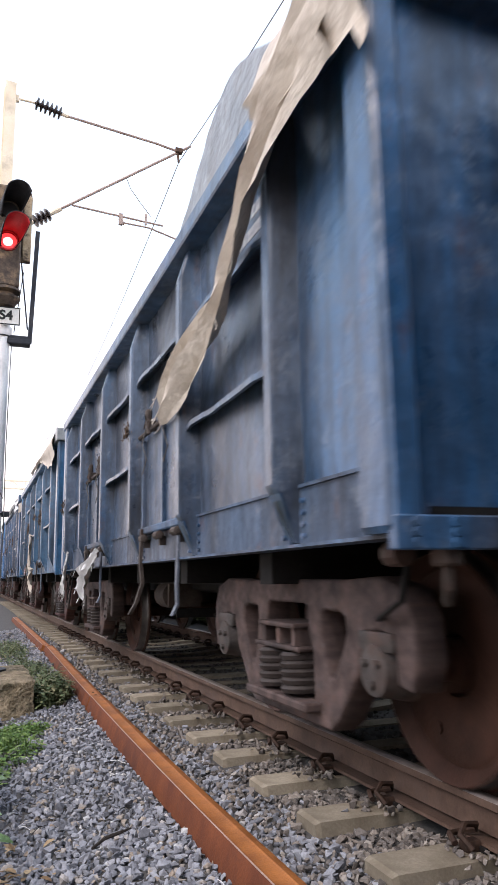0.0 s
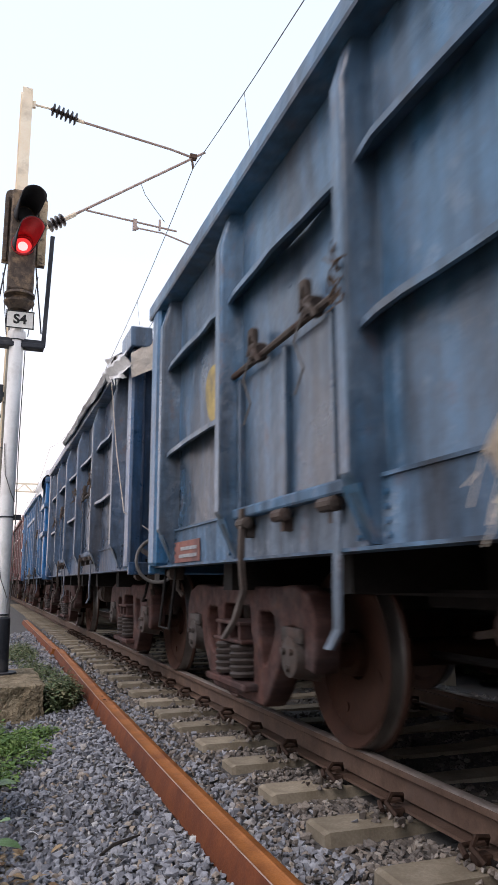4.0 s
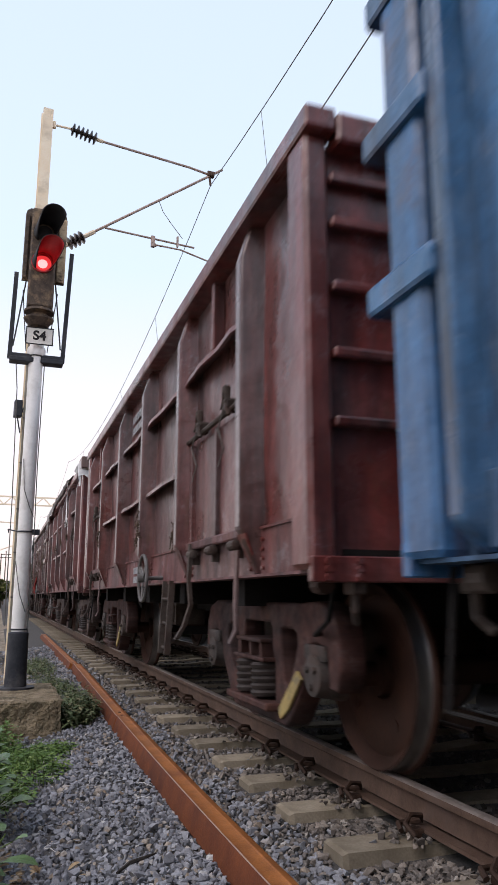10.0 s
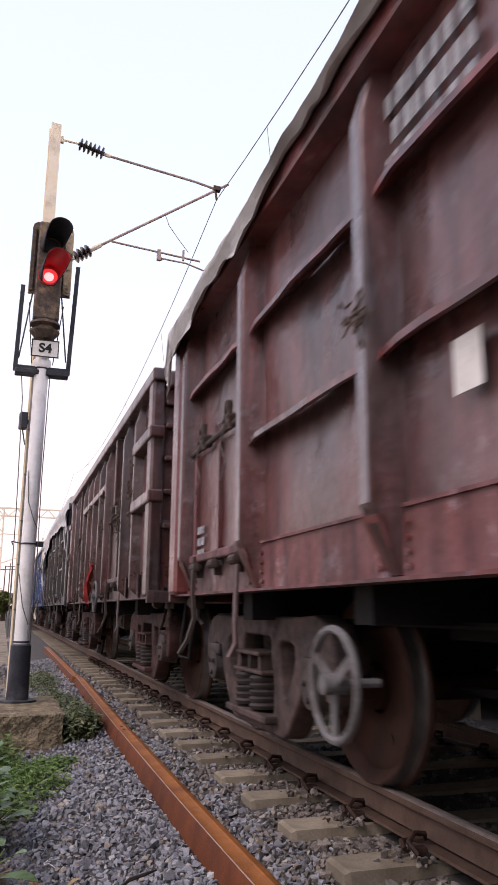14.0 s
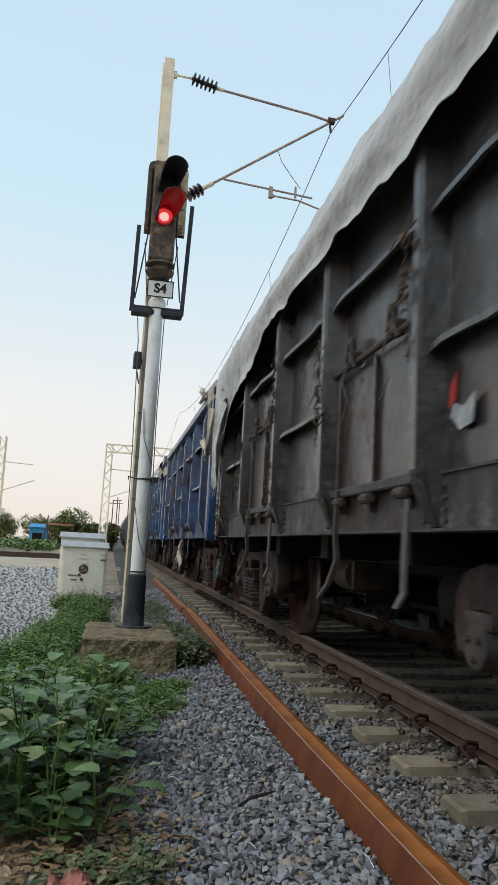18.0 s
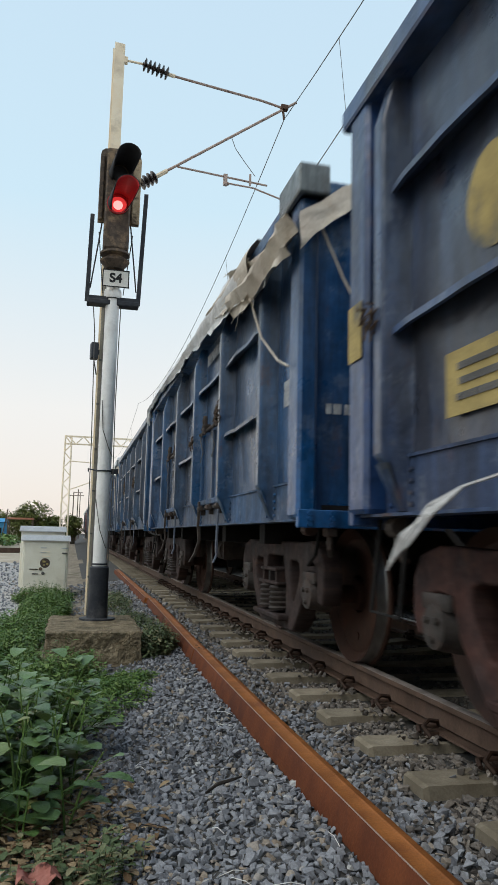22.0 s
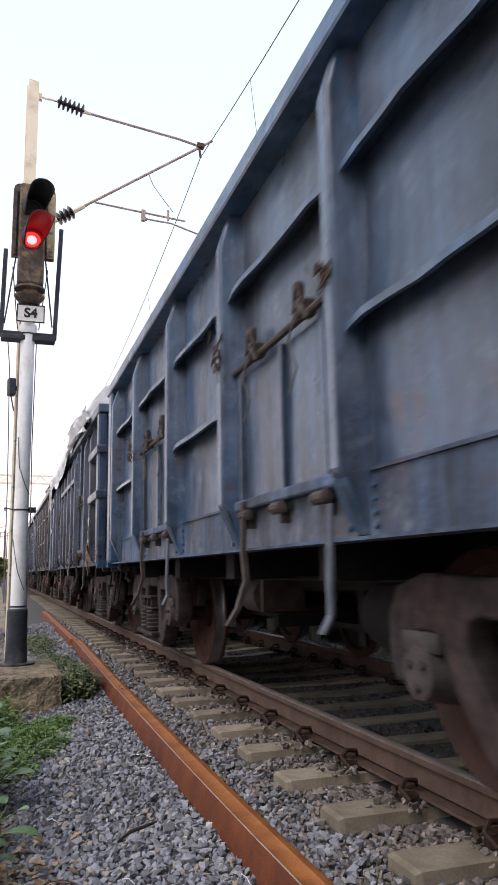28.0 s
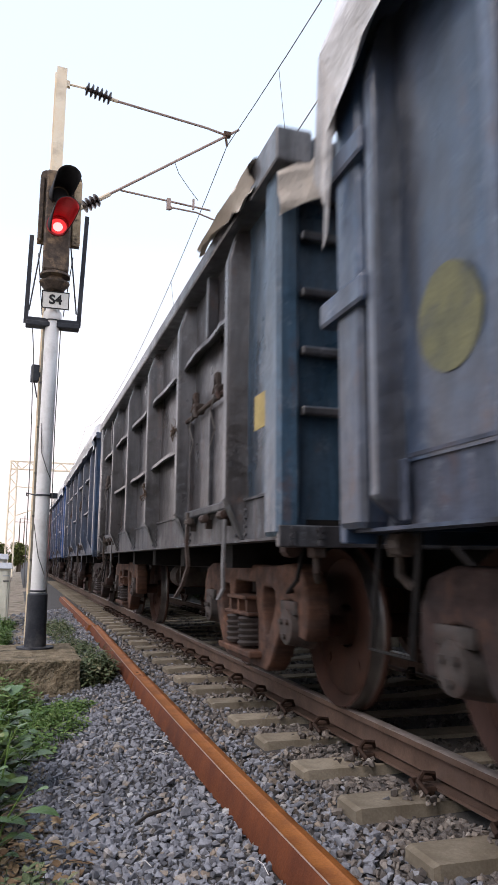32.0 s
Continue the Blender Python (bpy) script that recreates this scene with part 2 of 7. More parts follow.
SPRING = grainy("spring_steel", (0.022, 0.017, 0.015), (0.05, 0.04, 0.036), 12, 0.6)
ADAPTER = grainy("bearing_adapter", (0.035, 0.03, 0.028), (0.085, 0.074, 0.068), 10, 0.7, stain=(0.08, 0.05, 0.04))
LEVER = grainy("lever_steel", (0.035, 0.027, 0.023), (0.085, 0.068, 0.058), 6, 0.7, stain=(0.05, 0.025, 0.018))
TARP_W = sheet_material("white_tarpaulin", (0.52, 0.52, 0.52), (0.76, 0.75, 0.74), (0.33, 0.31, 0.29))
TARP_T = sheet_material("tan_tarpaulin", (0.42, 0.36, 0.30), (0.60, 0.54, 0.46), (0.30, 0.245, 0.19), 0.8)
TARP_D = sheet_material("dirty_clear_sheet", (0.11, 0.11, 0.11), (0.26, 0.25, 0.24), (0.5, 0.5, 0.5), 0.32)
STRAW = grainy("rusty_wire_straw", (0.05, 0.033, 0.024), (0.12, 0.085, 0.06), 9, 0.8)
TARP_G = sheet_material("grey_tarpaulin", (0.36, 0.35, 0.345), (0.57, 0.56, 0.55), (0.21, 0.19, 0.17))
BAGM = grainy("brown_leather_bag", (0.08, 0.045, 0.028), (0.19, 0.115, 0.07), 9, 0.8)
OXIDE = grainy("red_oxide_patch", (0.15, 0.06, 0.05), (0.24, 0.11, 0.09), 6, 0.7, stain=(0.10, 0.06, 0.06))
DULL = grainy("dull_mast_paint", (0.22, 0.20, 0.16), (0.36, 0.33, 0.27), 4, 0.7, stain=(0.13, 0.11, 0.09))
YELLOW = grainy("faded_yellow_paint", (0.28, 0.215, 0.085), (0.44, 0.335, 0.13), 7, 0.7, stain=(0.12, 0.115, 0.10))
OLIVE = grainy("worn_olive_paint", (0.10, 0.105, 0.07), (0.17, 0.165, 0.085), 6, 0.7, stain=(0.06, 0.07, 0.09))
CHALK = grainy("white_stencil_paint", (0.22, 0.225, 0.235), (0.40, 0.41, 0.42), 18, 0.8, stain=(0.16, 0.17, 0.2))
LABELM = grainy("paper_label", (0.55, 0.53, 0.5), (0.72, 0.70, 0.66), 12, 0.9)
STEEL_GREY = grainy("cream_painted_steel", (0.84, 0.70, 0.50), (0.90, 0.80, 0.62), 5, 0.5, 0.0, 0.1, stain=(0.62, 0.52, 0.38))
POST_SILVER = grainy("aluminium_paint", (0.68, 0.67, 0.65), (0.80, 0.79, 0.77), 4, 0.40, 0.12, 0.08, stain=(0.52, 0.50, 0.47))
BLACKP = grainy("worn_black_paint", (0.018, 0.02, 0.026), (0.045, 0.048, 0.055), 7, 0.55, stain=(0.09, 0.085, 0.085))
HEADM = grainy("weathered_black_metal", (0.042, 0.033, 0.028), (0.105, 0.080, 0.062), 16, 0.7, stain=(0.24, 0.17, 0.105))
HOODM = grainy("black_hood", (0.012, 0.012, 0.014), (0.028, 0.028, 0.03), 10, 0.6)
PORCELAIN = grainy("brown_porcelain", (0.025, 0.018, 0.016), (0.05, 0.035, 0.03), 6, 0.25)
WIRE = grainy("dark_wire", (0.09, 0.085, 0.08), (0.16, 0.15, 0.14), 5, 0.6)
TUBEM = grainy("cantilever_tube", (0.28, 0.20, 0.17), (0.44, 0.35, 0.30), 5, 0.5, 0.3)
RUSTD = grainy("dark_side_rust", (0.08, 0.022, 0.009), (0.15, 0.043, 0.014), 4, 0.8, 0.05, 0.3, 80, stain=(0.07, 0.022, 0.012))
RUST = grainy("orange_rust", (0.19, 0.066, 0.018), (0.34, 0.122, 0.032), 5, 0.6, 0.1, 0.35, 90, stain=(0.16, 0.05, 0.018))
RAILM = grainy("rail_rust", (0.070, 0.043, 0.031), (0.125, 0.080, 0.058), 5, 0.75, 0.15, 0.3, 70, stain=(0.085, 0.058, 0.047))
RAILTOP = grainy("worn_rail_head", (0.20, 0.165, 0.14), (0.36, 0.31, 0.28), 9, 0.45, 0.5, 0.1)
CONCRETE = grainy("sleeper_concrete", (0.17, 0.14, 0.10), (0.28, 0.24, 0.18), 6, 0.9, 0, 0.4, 80, stain=(0.17, 0.14, 0.10), per_piece=0.35)
BLOCKM = grainy("rough_concrete", (0.13, 0.098, 0.06), (0.33, 0.265, 0.175), 11, 0.95, 0, 1.0, 24, stain=(0.06, 0.052, 0.03), dist=0.06)
CREAM = grainy("cream_enamel", (0.70, 0.65, 0.52), (0.80, 0.76, 0.64), 3, 0.5, 0, 0.05, stain=(0.55, 0.50, 0.39))
ROOFG = grainy("grey_sheet", (0.38, 0.39, 0.40), (0.50, 0.51, 0.52), 4, 0.5, 0.2)
EARTH = grainy("dusty_earth", (0.17, 0.135, 0.10), (0.33, 0.275, 0.21), 3, 0.95, 0, 0.6, 40, stain=(0.08, 0.075, 0.04), dist=0.02)
STONE = stone_material("ballast_stone", [(0, (0.125, 0.127, 0.138)), (0.4, (0.205, 0.208, 0.225)), (0.86, (0.285, 0.288, 0.305)), (0.91, (0.31, 0.27, 0.225)), (0.95, (0.25, 0.195, 0.145)), (1, (0.40, 0.395, 0.385))])
# Brown stones whose dark tone holds the shade under the train.
STONE_D = stone_material("shaded_track_stone", [(0, (0.035, 0.030, 0.026)), (0.5, (0.075, 0.066, 0.058)), (0.9, (0.125, 0.11, 0.097)), (1, (0.19, 0.17, 0.15))])
STONE_B = stone_material("brake_dusted_stone", [(0, (0.085, 0.074, 0.066)), (0.5, (0.15, 0.132, 0.118)), (0.9, (0.215, 0.182, 0.152)), (1, (0.30, 0.27, 0.235))])
# Bed much darker than its stones: the shade in their gaps as colour.
BALLAST = stone_material("shaded_ballast_bed", [(0, (0.05, 0.047, 0.044)), (1, (0.08, 0.075, 0.07))])
LEAF = stone_material("broad_leaf", [(0, (0.048, 0.095, 0.028)), (0.5, (0.088, 0.158, 0.045)), (0.9, (0.13, 0.20, 0.06)), (1, (0.21, 0.21, 0.06))], 0.42)
WEED = stone_material("weed_leaf", [(0, (0.05, 0.10, 0.022)), (0.6, (0.105, 0.18, 0.04)), (1, (0.18, 0.24, 0.07))], 0.6)
FERN = stone_material("dry_weed_leaf", [(0, (0.07, 0.10, 0.045)), (0.6, (0.12, 0.15, 0.07)), (1, (0.22, 0.20, 0.11))], 0.7)
TREE = stone_material("tree_leaf", [(0, (0.06, 0.085, 0.022)), (0.6, (0.13, 0.15, 0.04)), (1, (0.21, 0.20, 0.07))], 0.7)
HEDGE = stone_material("hedge_leaf", [(0, (0.03, 0.04, 0.014)), (1, (0.07, 0.085, 0.03))], 0.8)
DRYLEAF = stone_material("dry_leaf", [(0, (0.14, 0.085, 0.045)), (0.6, (0.26, 0.18, 0.10)), (1, (0.40, 0.30, 0.18))], 0.85)
PEEL = grainy("peeling_tan_paint", (0.30, 0.22, 0.13), (0.50, 0.39, 0.26), 20, 0.7, 0, 0.5, 50, stain=(0.05, 0.04, 0.032))
SAND = grainy("tan_yard_sand", (0.34, 0.28, 0.21), (0.48, 0.41, 0.32), 0.6, 0.95, 0, 0.4, 20, dist=0.02)
BRICKRED = grainy("faded_red_roof", (0.30, 0.13, 0.08), (0.42, 0.20, 0.13), 3, 0.8)
YARD = grainy("pale_yard_gravel", (0.30, 0.28, 0.26), (0.48, 0.46, 0.43), 2, 0.95, 0, 0.6, 30, dist=0.02)
BARK = grainy("bark", (0.07, 0.05, 0.035), (0.14, 0.11, 0.08), 8, 0.9)
BLUEB = grainy("blue_sheeting", (0.05, 0.22, 0.42), (0.08, 0.30, 0.52), 3, 0.6)
PLATEM = grainy("white_plate", (0.62, 0.60, 0.55), (0.74, 0.72, 0.66), 6, 0.5)
INK = grainy("plate_ink", (0.015, 0.015, 0.015), (0.03, 0.03, 0.03), 8, 0.7)
RAGM = grainy("faded_red_rag", (0.26, 0.085, 0.065), (0.42, 0.19, 0.15), 20, 0.9)
CLIPM = grainy("rail_clip_rust", (0.022, 0.013, 0.010), (0.055, 0.032, 0.022), 20, 0.7)
STICKM = grainy("dead_wood", (0.02, 0.017, 0.015), (0.05, 0.042, 0.035), 9, 0.9)
REDCLOTH = grainy("red_cloth", (0.22, 0.02, 0.02), (0.34, 0.05, 0.04), 6, 0.9)


def glass_red(name, strength):
    m, t, b = mat_base(name, 0.25)
    b.inputs["Base Color"].default_value = (0.5, 0.01, 0.015, 1)
    b.inputs["Emission Color"].default_value = (1.0, 0.06, 0.06, 1) if strength < 1.5 else (1.0, 0.30, 0.28, 1)
    b.inputs["Emission Strength"].default_value = strength
    return m


LAMP_RED, LAMP_GLOW = glass_red("lit_red_lens", 1.8), glass_red("red_lens_rim", 0.6)
# The lamp's red glow, painted onto the hood's inside and the bezel.
HOOD_GLOW = grainy("red_glow_paint", (0.36, 0.012, 0.016), (0.5, 0.02, 0.025), 8, 0.45)


# ---- mesh kit ----
class Kit:
    """Gathers simple solids into one mesh."""

    def __init__(self):
        self.v, self.f = [], []

    def ring(self, pts):
        n = len(self.v)
        self.v += [tuple(p) for p in pts]
        return list(range(n, n + len(pts)))

    def loft(self, rings, closed=True, caps=True):
        ids = [self.ring(r) for r in rings]
        n = len(ids[0])
        for a, b in zip(ids, ids[1:]):
            for i in range(n if closed else n - 1):
                j = (i + 1) % n
                self.f.append((a[i], a[j], b[j], b[i]))
        if caps:
            self.f += [tuple(reversed(ids[0])), tuple(ids[-1])]
        return self

    def box(self, x0, x1, y0, y1, z0, z1, c=0.0):
        if c:
            def r(z, k):
                return [(x0 + k, y0 + c + k * 0, z), (x0 + c, y0 + k, z), (x1 - c, y0 + k, z), (x1 - k, y0 + c, z), (x1 - k, y1 - c, z), (x1 - c, y1 - k, z), (x0 + c, y1 - k, z), (x0 + k, y1 - c, z)]
            return self.loft([r(z0, c * 0.6), r(z0 + c, 0), r(z1 - c, 0), r(z1, c * 0.6)])
        return self.loft([[(x0, y0, z), (x1, y0, z), (x1, y1, z), (x0, y1, z)] for z in (z0, z1)])

    def bar(self, p, q, w, h, up=(0, 0, 1)):
        p, q = Vector(p), Vector(q)
        d = (q - p).normalized()
        s = d.cross(Vector(up))
        s = s.normalized() if s.length > 1e-4 else Vector((1, 0, 0))
        u = s.cross(d)
        o = [s * (w * i) + u * (h * j) for i, j in ((-0.5, -0.5), (0.5, -0.5), (0.5, 0.5), (-0.5, 0.5))]
        return self.loft([[p + k for k in o], [q + k for k in o]])

    def tube(self, pts, r, n=8, caps=True):
        pts = [Vector(p) for p in pts]
        rr = r if isinstance(r, (list, tuple)) else [r] * len(pts)
        rings, ref = [], None
        for i, p in enumerate(pts):
            d = (pts[min(i + 1, len(pts) - 1)] - pts[max(i - 1, 0)]).normalized()
            if ref is None:
                ref = Vector((0, 0, 1)) if abs(d.z) < 0.9 else Vector((1, 0, 0))
            s = d.cross(ref).normalized()
            u = s.cross(d)
            ref = u
            rings.append([p + (s * math.cos(k * math.tau / n) + u * math.sin(k * math.tau / n)) * rr[i] for k in range(n)])
        return self.loft(rings, True, caps)

    def lathe(self, prof, axis="z", o=(0, 0, 0), n=24, caps=True):
        rings = []
        for r, h in prof:
            ring = []
            for k in range(n):
                c, s = r * math.cos(k * math.tau / n), r * math.sin(k * math.tau / n)
                p = {"z": (c, s, h), "x": (h, c, s), "y": (s, h, c)}[axis]
                ring.append((p[0] + o[0], p[1] + o[1], p[2] + o[2]))
            rings.append(ring)
        return self.loft(rings, True, caps)

    def extrude(self, outline, axis, a, b):
        """An outline in the plane across the axis, carried from a to b."""
        put = {"x": lambda u, w, h: (h, u, w), "y": lambda u, w, h: (u, h, w), "z": lambda u, w, h: (u, w, h)}[axis]
        return self.loft([[put(u, w, h) for u, w in outline] for h in (a, b)])

    def grid(self, rows):
        ids = [self.ring(r) for r in rows]
        for a, b in zip(ids, ids[1:]):
            for i in range(len(a) - 1):
                self.f.append((a[i], a[i + 1], b[i + 1], b[i]))
        return self

    def mesh(self, name, material, smooth=False, normals=True):
        me = bpy.data.meshes.new(name)
        me.from_pydata(self.v, [], self.f)
        if normals:
            bm = bmesh.new()
            bm.from_mesh(me)
            bmesh.ops.recalc_face_normals(bm, faces=bm.faces)
            bm.to_mesh(me)
            bm.free()
        for mm in material if isinstance(material, (list, tuple)) else [material]:
            me.materials.append(mm)
        if smooth:
            me.polygons.foreach_set("use_smooth", [True] * len(me.polygons))
            me.set_sharp_from_angle(angle=radians(40))
        me.update()
        return me


def part(name, kit, material, parent, label="", at=None, smooth=False):
    me = kit if isinstance(kit, bpy.types.Mesh) else kit.mesh(name, material, smooth)
    ob = new(name, me)
    ob.parent = parent
    if at is not None:
        ob.matrix_basis = at
    return tagged(ob, label)


def thing(name, kit, material, label, category, group="", kind="", at=None, smooth=False):
    ob = new(name, kit.mesh(name, material, smooth) if kit else None)
    if at is not None:
        ob.matrix_basis = at
    return tagged(ob, label, category, group, kind)


def wob(x, y, z=0.0):
    return noise.noise(Vector((x, y, z)))

# ---- ground, ballast and track ----
CX = 0.873          # middle of the track; the near rail's head runs along x = 0
SP = 0.649          # from sleeper to sleeper


def ground_z(x, y):
    """Height of the bed: a flat crown under the track, a shoulder, then lower ground."""
    d = -x if x < CX else x - 2 * CX
    z = -0.242
    if d > 0.55:
        z -= min(d - 0.55, 0.9) * 0.13
    if d > 1.45:
        z -= min(d - 1.45, 0.6) * 0.1
    return z + 0.02 * wob(x * 1.3, y * 1.3) + 0.012 * wob(x * 5, y * 5)


def ground():
    xs = [-300, -80, -30, -14, -9, -6.5, -5] + [-4.2 + 0.2 * i for i in range(48)] + [5.6, 7, 10, 20, 60, 300]
    ys = [-60, -20, -8, -5] + [-3.6 + 0.2 * i for i in range(70)] + [10.6 + 0.6 * i for i in range(20)] + [24, 28, 29.5, 34, 45, 60, 90, 150, 400, 1500]
    k = Kit()
    k.grid([[(x, y, ground_z(x, y) if -14 < x < 16 else -0.45) for x in xs] for y in ys])
    g = thing("ground", k, [BALLAST, EARTH, YARD, SAND], "ballast bed darkened for shade between stones, and dusty earth beside the railway", "ground", kind="structure", smooth=True)
    for p in g.data.polygons:
        c = p.center
        p.material_index = (3 if c.y > 29.5 and c.x < -2.5 else 2 if c.x < -3.0 and c.y > 4.6 and c.x > -60 else 1) if c.x < -1.75 + 0.25 * wob(c.y * 0.7, 3) else 0
    return g


def stone_shapes(n):
    """Crushed stones: hulls of a few chance corners."""
    out = []
    for _ in range(n):
        bm = bmesh.new()
        p = np.random.normal(0, 1, (11, 3))
        p /= np.linalg.norm(p, axis=1)[:, None]
        p *= np.random.uniform(0.75, 1.15, (11, 1)) * np.random.uniform(0.65, 1.2, (1, 3))
        for q in p:
            bm.verts.new(q)
        r = bmesh.ops.convex_hull(bm, input=bm.verts[:])
        bmesh.ops.delete(bm, geom=[v for v in r["geom_interior"] if isinstance(v, bmesh.types.BMVert)], context="VERTS")
        bmesh.ops.triangulate(bm, faces=bm.faces[:])
        bm.verts.index_update()
        out.append((np.array([v.co[:] for v in bm.verts]), np.array([[v.index for v in f.verts] for f in bm.faces])))
        bm.free()
    return out


def scatter_stones(name, spots, label, sizes, material):
    """Loose stones at the spots, each turned and shaped by chance, in one mesh."""
    shapes = stone_shapes(80)
    vs, fs, count = [], [], 0
    for i, (x, y, z) in enumerate(spots):
        s = np.random.uniform(*sizes) * (1.4 if np.random.rand() < 0.08 else 1.0) * (1 + max(0, y - 3) * 0.05)
        q = Euler(np.random.uniform(0, 6.28, 3)).to_matrix()
        shape, tri = shapes[i % 80]
        v = (shape * s) @ np.array(q).T
        v[:, 2] *= 0.85
        vs.append(v + (x, y, z + s * np.random.uniform(0.0, 0.75)))
        fs.append(tri + count)
        count += len(shape)
    me = bpy.data.meshes.new(name)
    V, F = np.concatenate(vs), np.concatenate(fs)
    me.vertices.add(len(V))
    me.vertices.foreach_set("co", V.ravel())
    me.loops.add(F.size)
    me.loops.foreach_set("vertex_index", F.ravel())
    me.polygons.add(len(F))
    me.polygons.foreach_set("loop_start", np.arange(0, F.size, 3))
    me.update(calc_edges=True)
    me.shade_flat()
    me.materials.append(material)
    return tagged(new(name, me), label, "stones", kind="stuff")


def ballast():
    spots = []
    # camera side of the track
    y = -6.0
    while y < 16:
        step = (0.0285 if y > -2.6 else 0.05) + max(0, y) * 0.0034
        x = -2.5
        while x < -0.07:
            px, py = x + np.random.uniform(-0.4, 0.4) * step, y + np.random.uniform(-0.4, 0.4) * step
            near_sleeper = abs((py / SP) - round(py / SP)) * SP < 0.15 and px > -0.56
            on_scrap = abs(px + 0.93 - 0.018 * max(0, py - 1)) < 0.09
            if on_scrap and np.random.rand() < 0.93:
                x += step
                continue
            edge = -1.86 + 0.2 * wob(py * 0.7, 3) + (0.4 if 3.9 < py < 5.6 else 0) - (0.1 if py < 2.2 else 0)
            if px > edge and not near_sleeper or (px > edge - 0.4 and np.random.rand() < 0.35 and not near_sleeper):
                spots.append((px, py, ground_z(px, py)))
            x += step
        y += step * 0.95
    # between and beyond the rails
    mark = len(spots)
    y = -6.0
    while y < 14:
        step = 0.042 + max(0, y) * 0.005
        x = 0.08
        while x < 3.6:
            px, py = x + np.random.uniform(-0.4, 0.4) * step, y + np.random.uniform(-0.4, 0.4) * step
            near_sleeper = abs((py / SP) - round(py / SP)) * SP < 0.15 and px < 2.28
            if not near_sleeper:
                spots.append((px, py, ground_z(px, py) - 0.012))
            x += step
        y += step
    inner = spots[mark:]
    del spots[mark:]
    scatter_stones("track_ballast", inner, "brown ballast stones between the rails, darkened for the train's shade", (0.016, 0.03), STONE_D)
    # stones heaped on the sleeper ends against the rail
    for n in range(-4, 18):
        for i in range(34):
            px = -0.09 - abs(np.random.normal(0, 0.09))
            spots.append((px, n * SP + np.random.uniform(-0.15, 0.15), -0.198 + 0.02 * np.random.rand() - 0.1 * max(0, -0.2 - px)))
    # a gravelled yard on the far left
    y = 4.6
    while y < 29.4:
        step = 0.06 + (y - 4.6) * 0.011
        x = -9.5
        while x < -2.95:
            px, py = x + np.random.uniform(-0.4, 0.4) * step, y + np.random.uniform(-0.4, 0.4) * step
            if px < -3.1 - 0.3 * wob(py * 0.5, 8) and px > -2.4 - 0.32 * py:
                spots.append((px, py, ground_z(px, py) + 0.0))
            x += step
        y += step
    # stones near the rail are browned by brake dust
    rusty = [np.random.rand() < (s[0] + 0.95) / 0.65 for s in spots]
    scatter_stones("dusted_ballast", [s for s, r in zip(spots, rusty) if r], "ballast stones browned by brake dust along the rail", (0.0135, 0.026), STONE_B)
    spots = [s for s, r in zip(spots, rusty) if not r]
    scatter_stones("ballast", spots, "angular grey granite ballast stones round the sleepers", (0.0135, 0.026), STONE)


def rail_outline():
    """A flat-bottom rail, its head's top at 0."""
    half = [(0.0, 0.0), (0.024, 0.0), (0.033, -0.006), (0.035, -0.014), (0.035, -0.036), (0.010, -0.050), (0.008, -0.07), (0.008, -0.125), (0.014, -0.143), (0.07, -0.158), (0.072, -0.172)]
    return half[1:] + [(-x, z) for x, z in reversed(half[1:])]


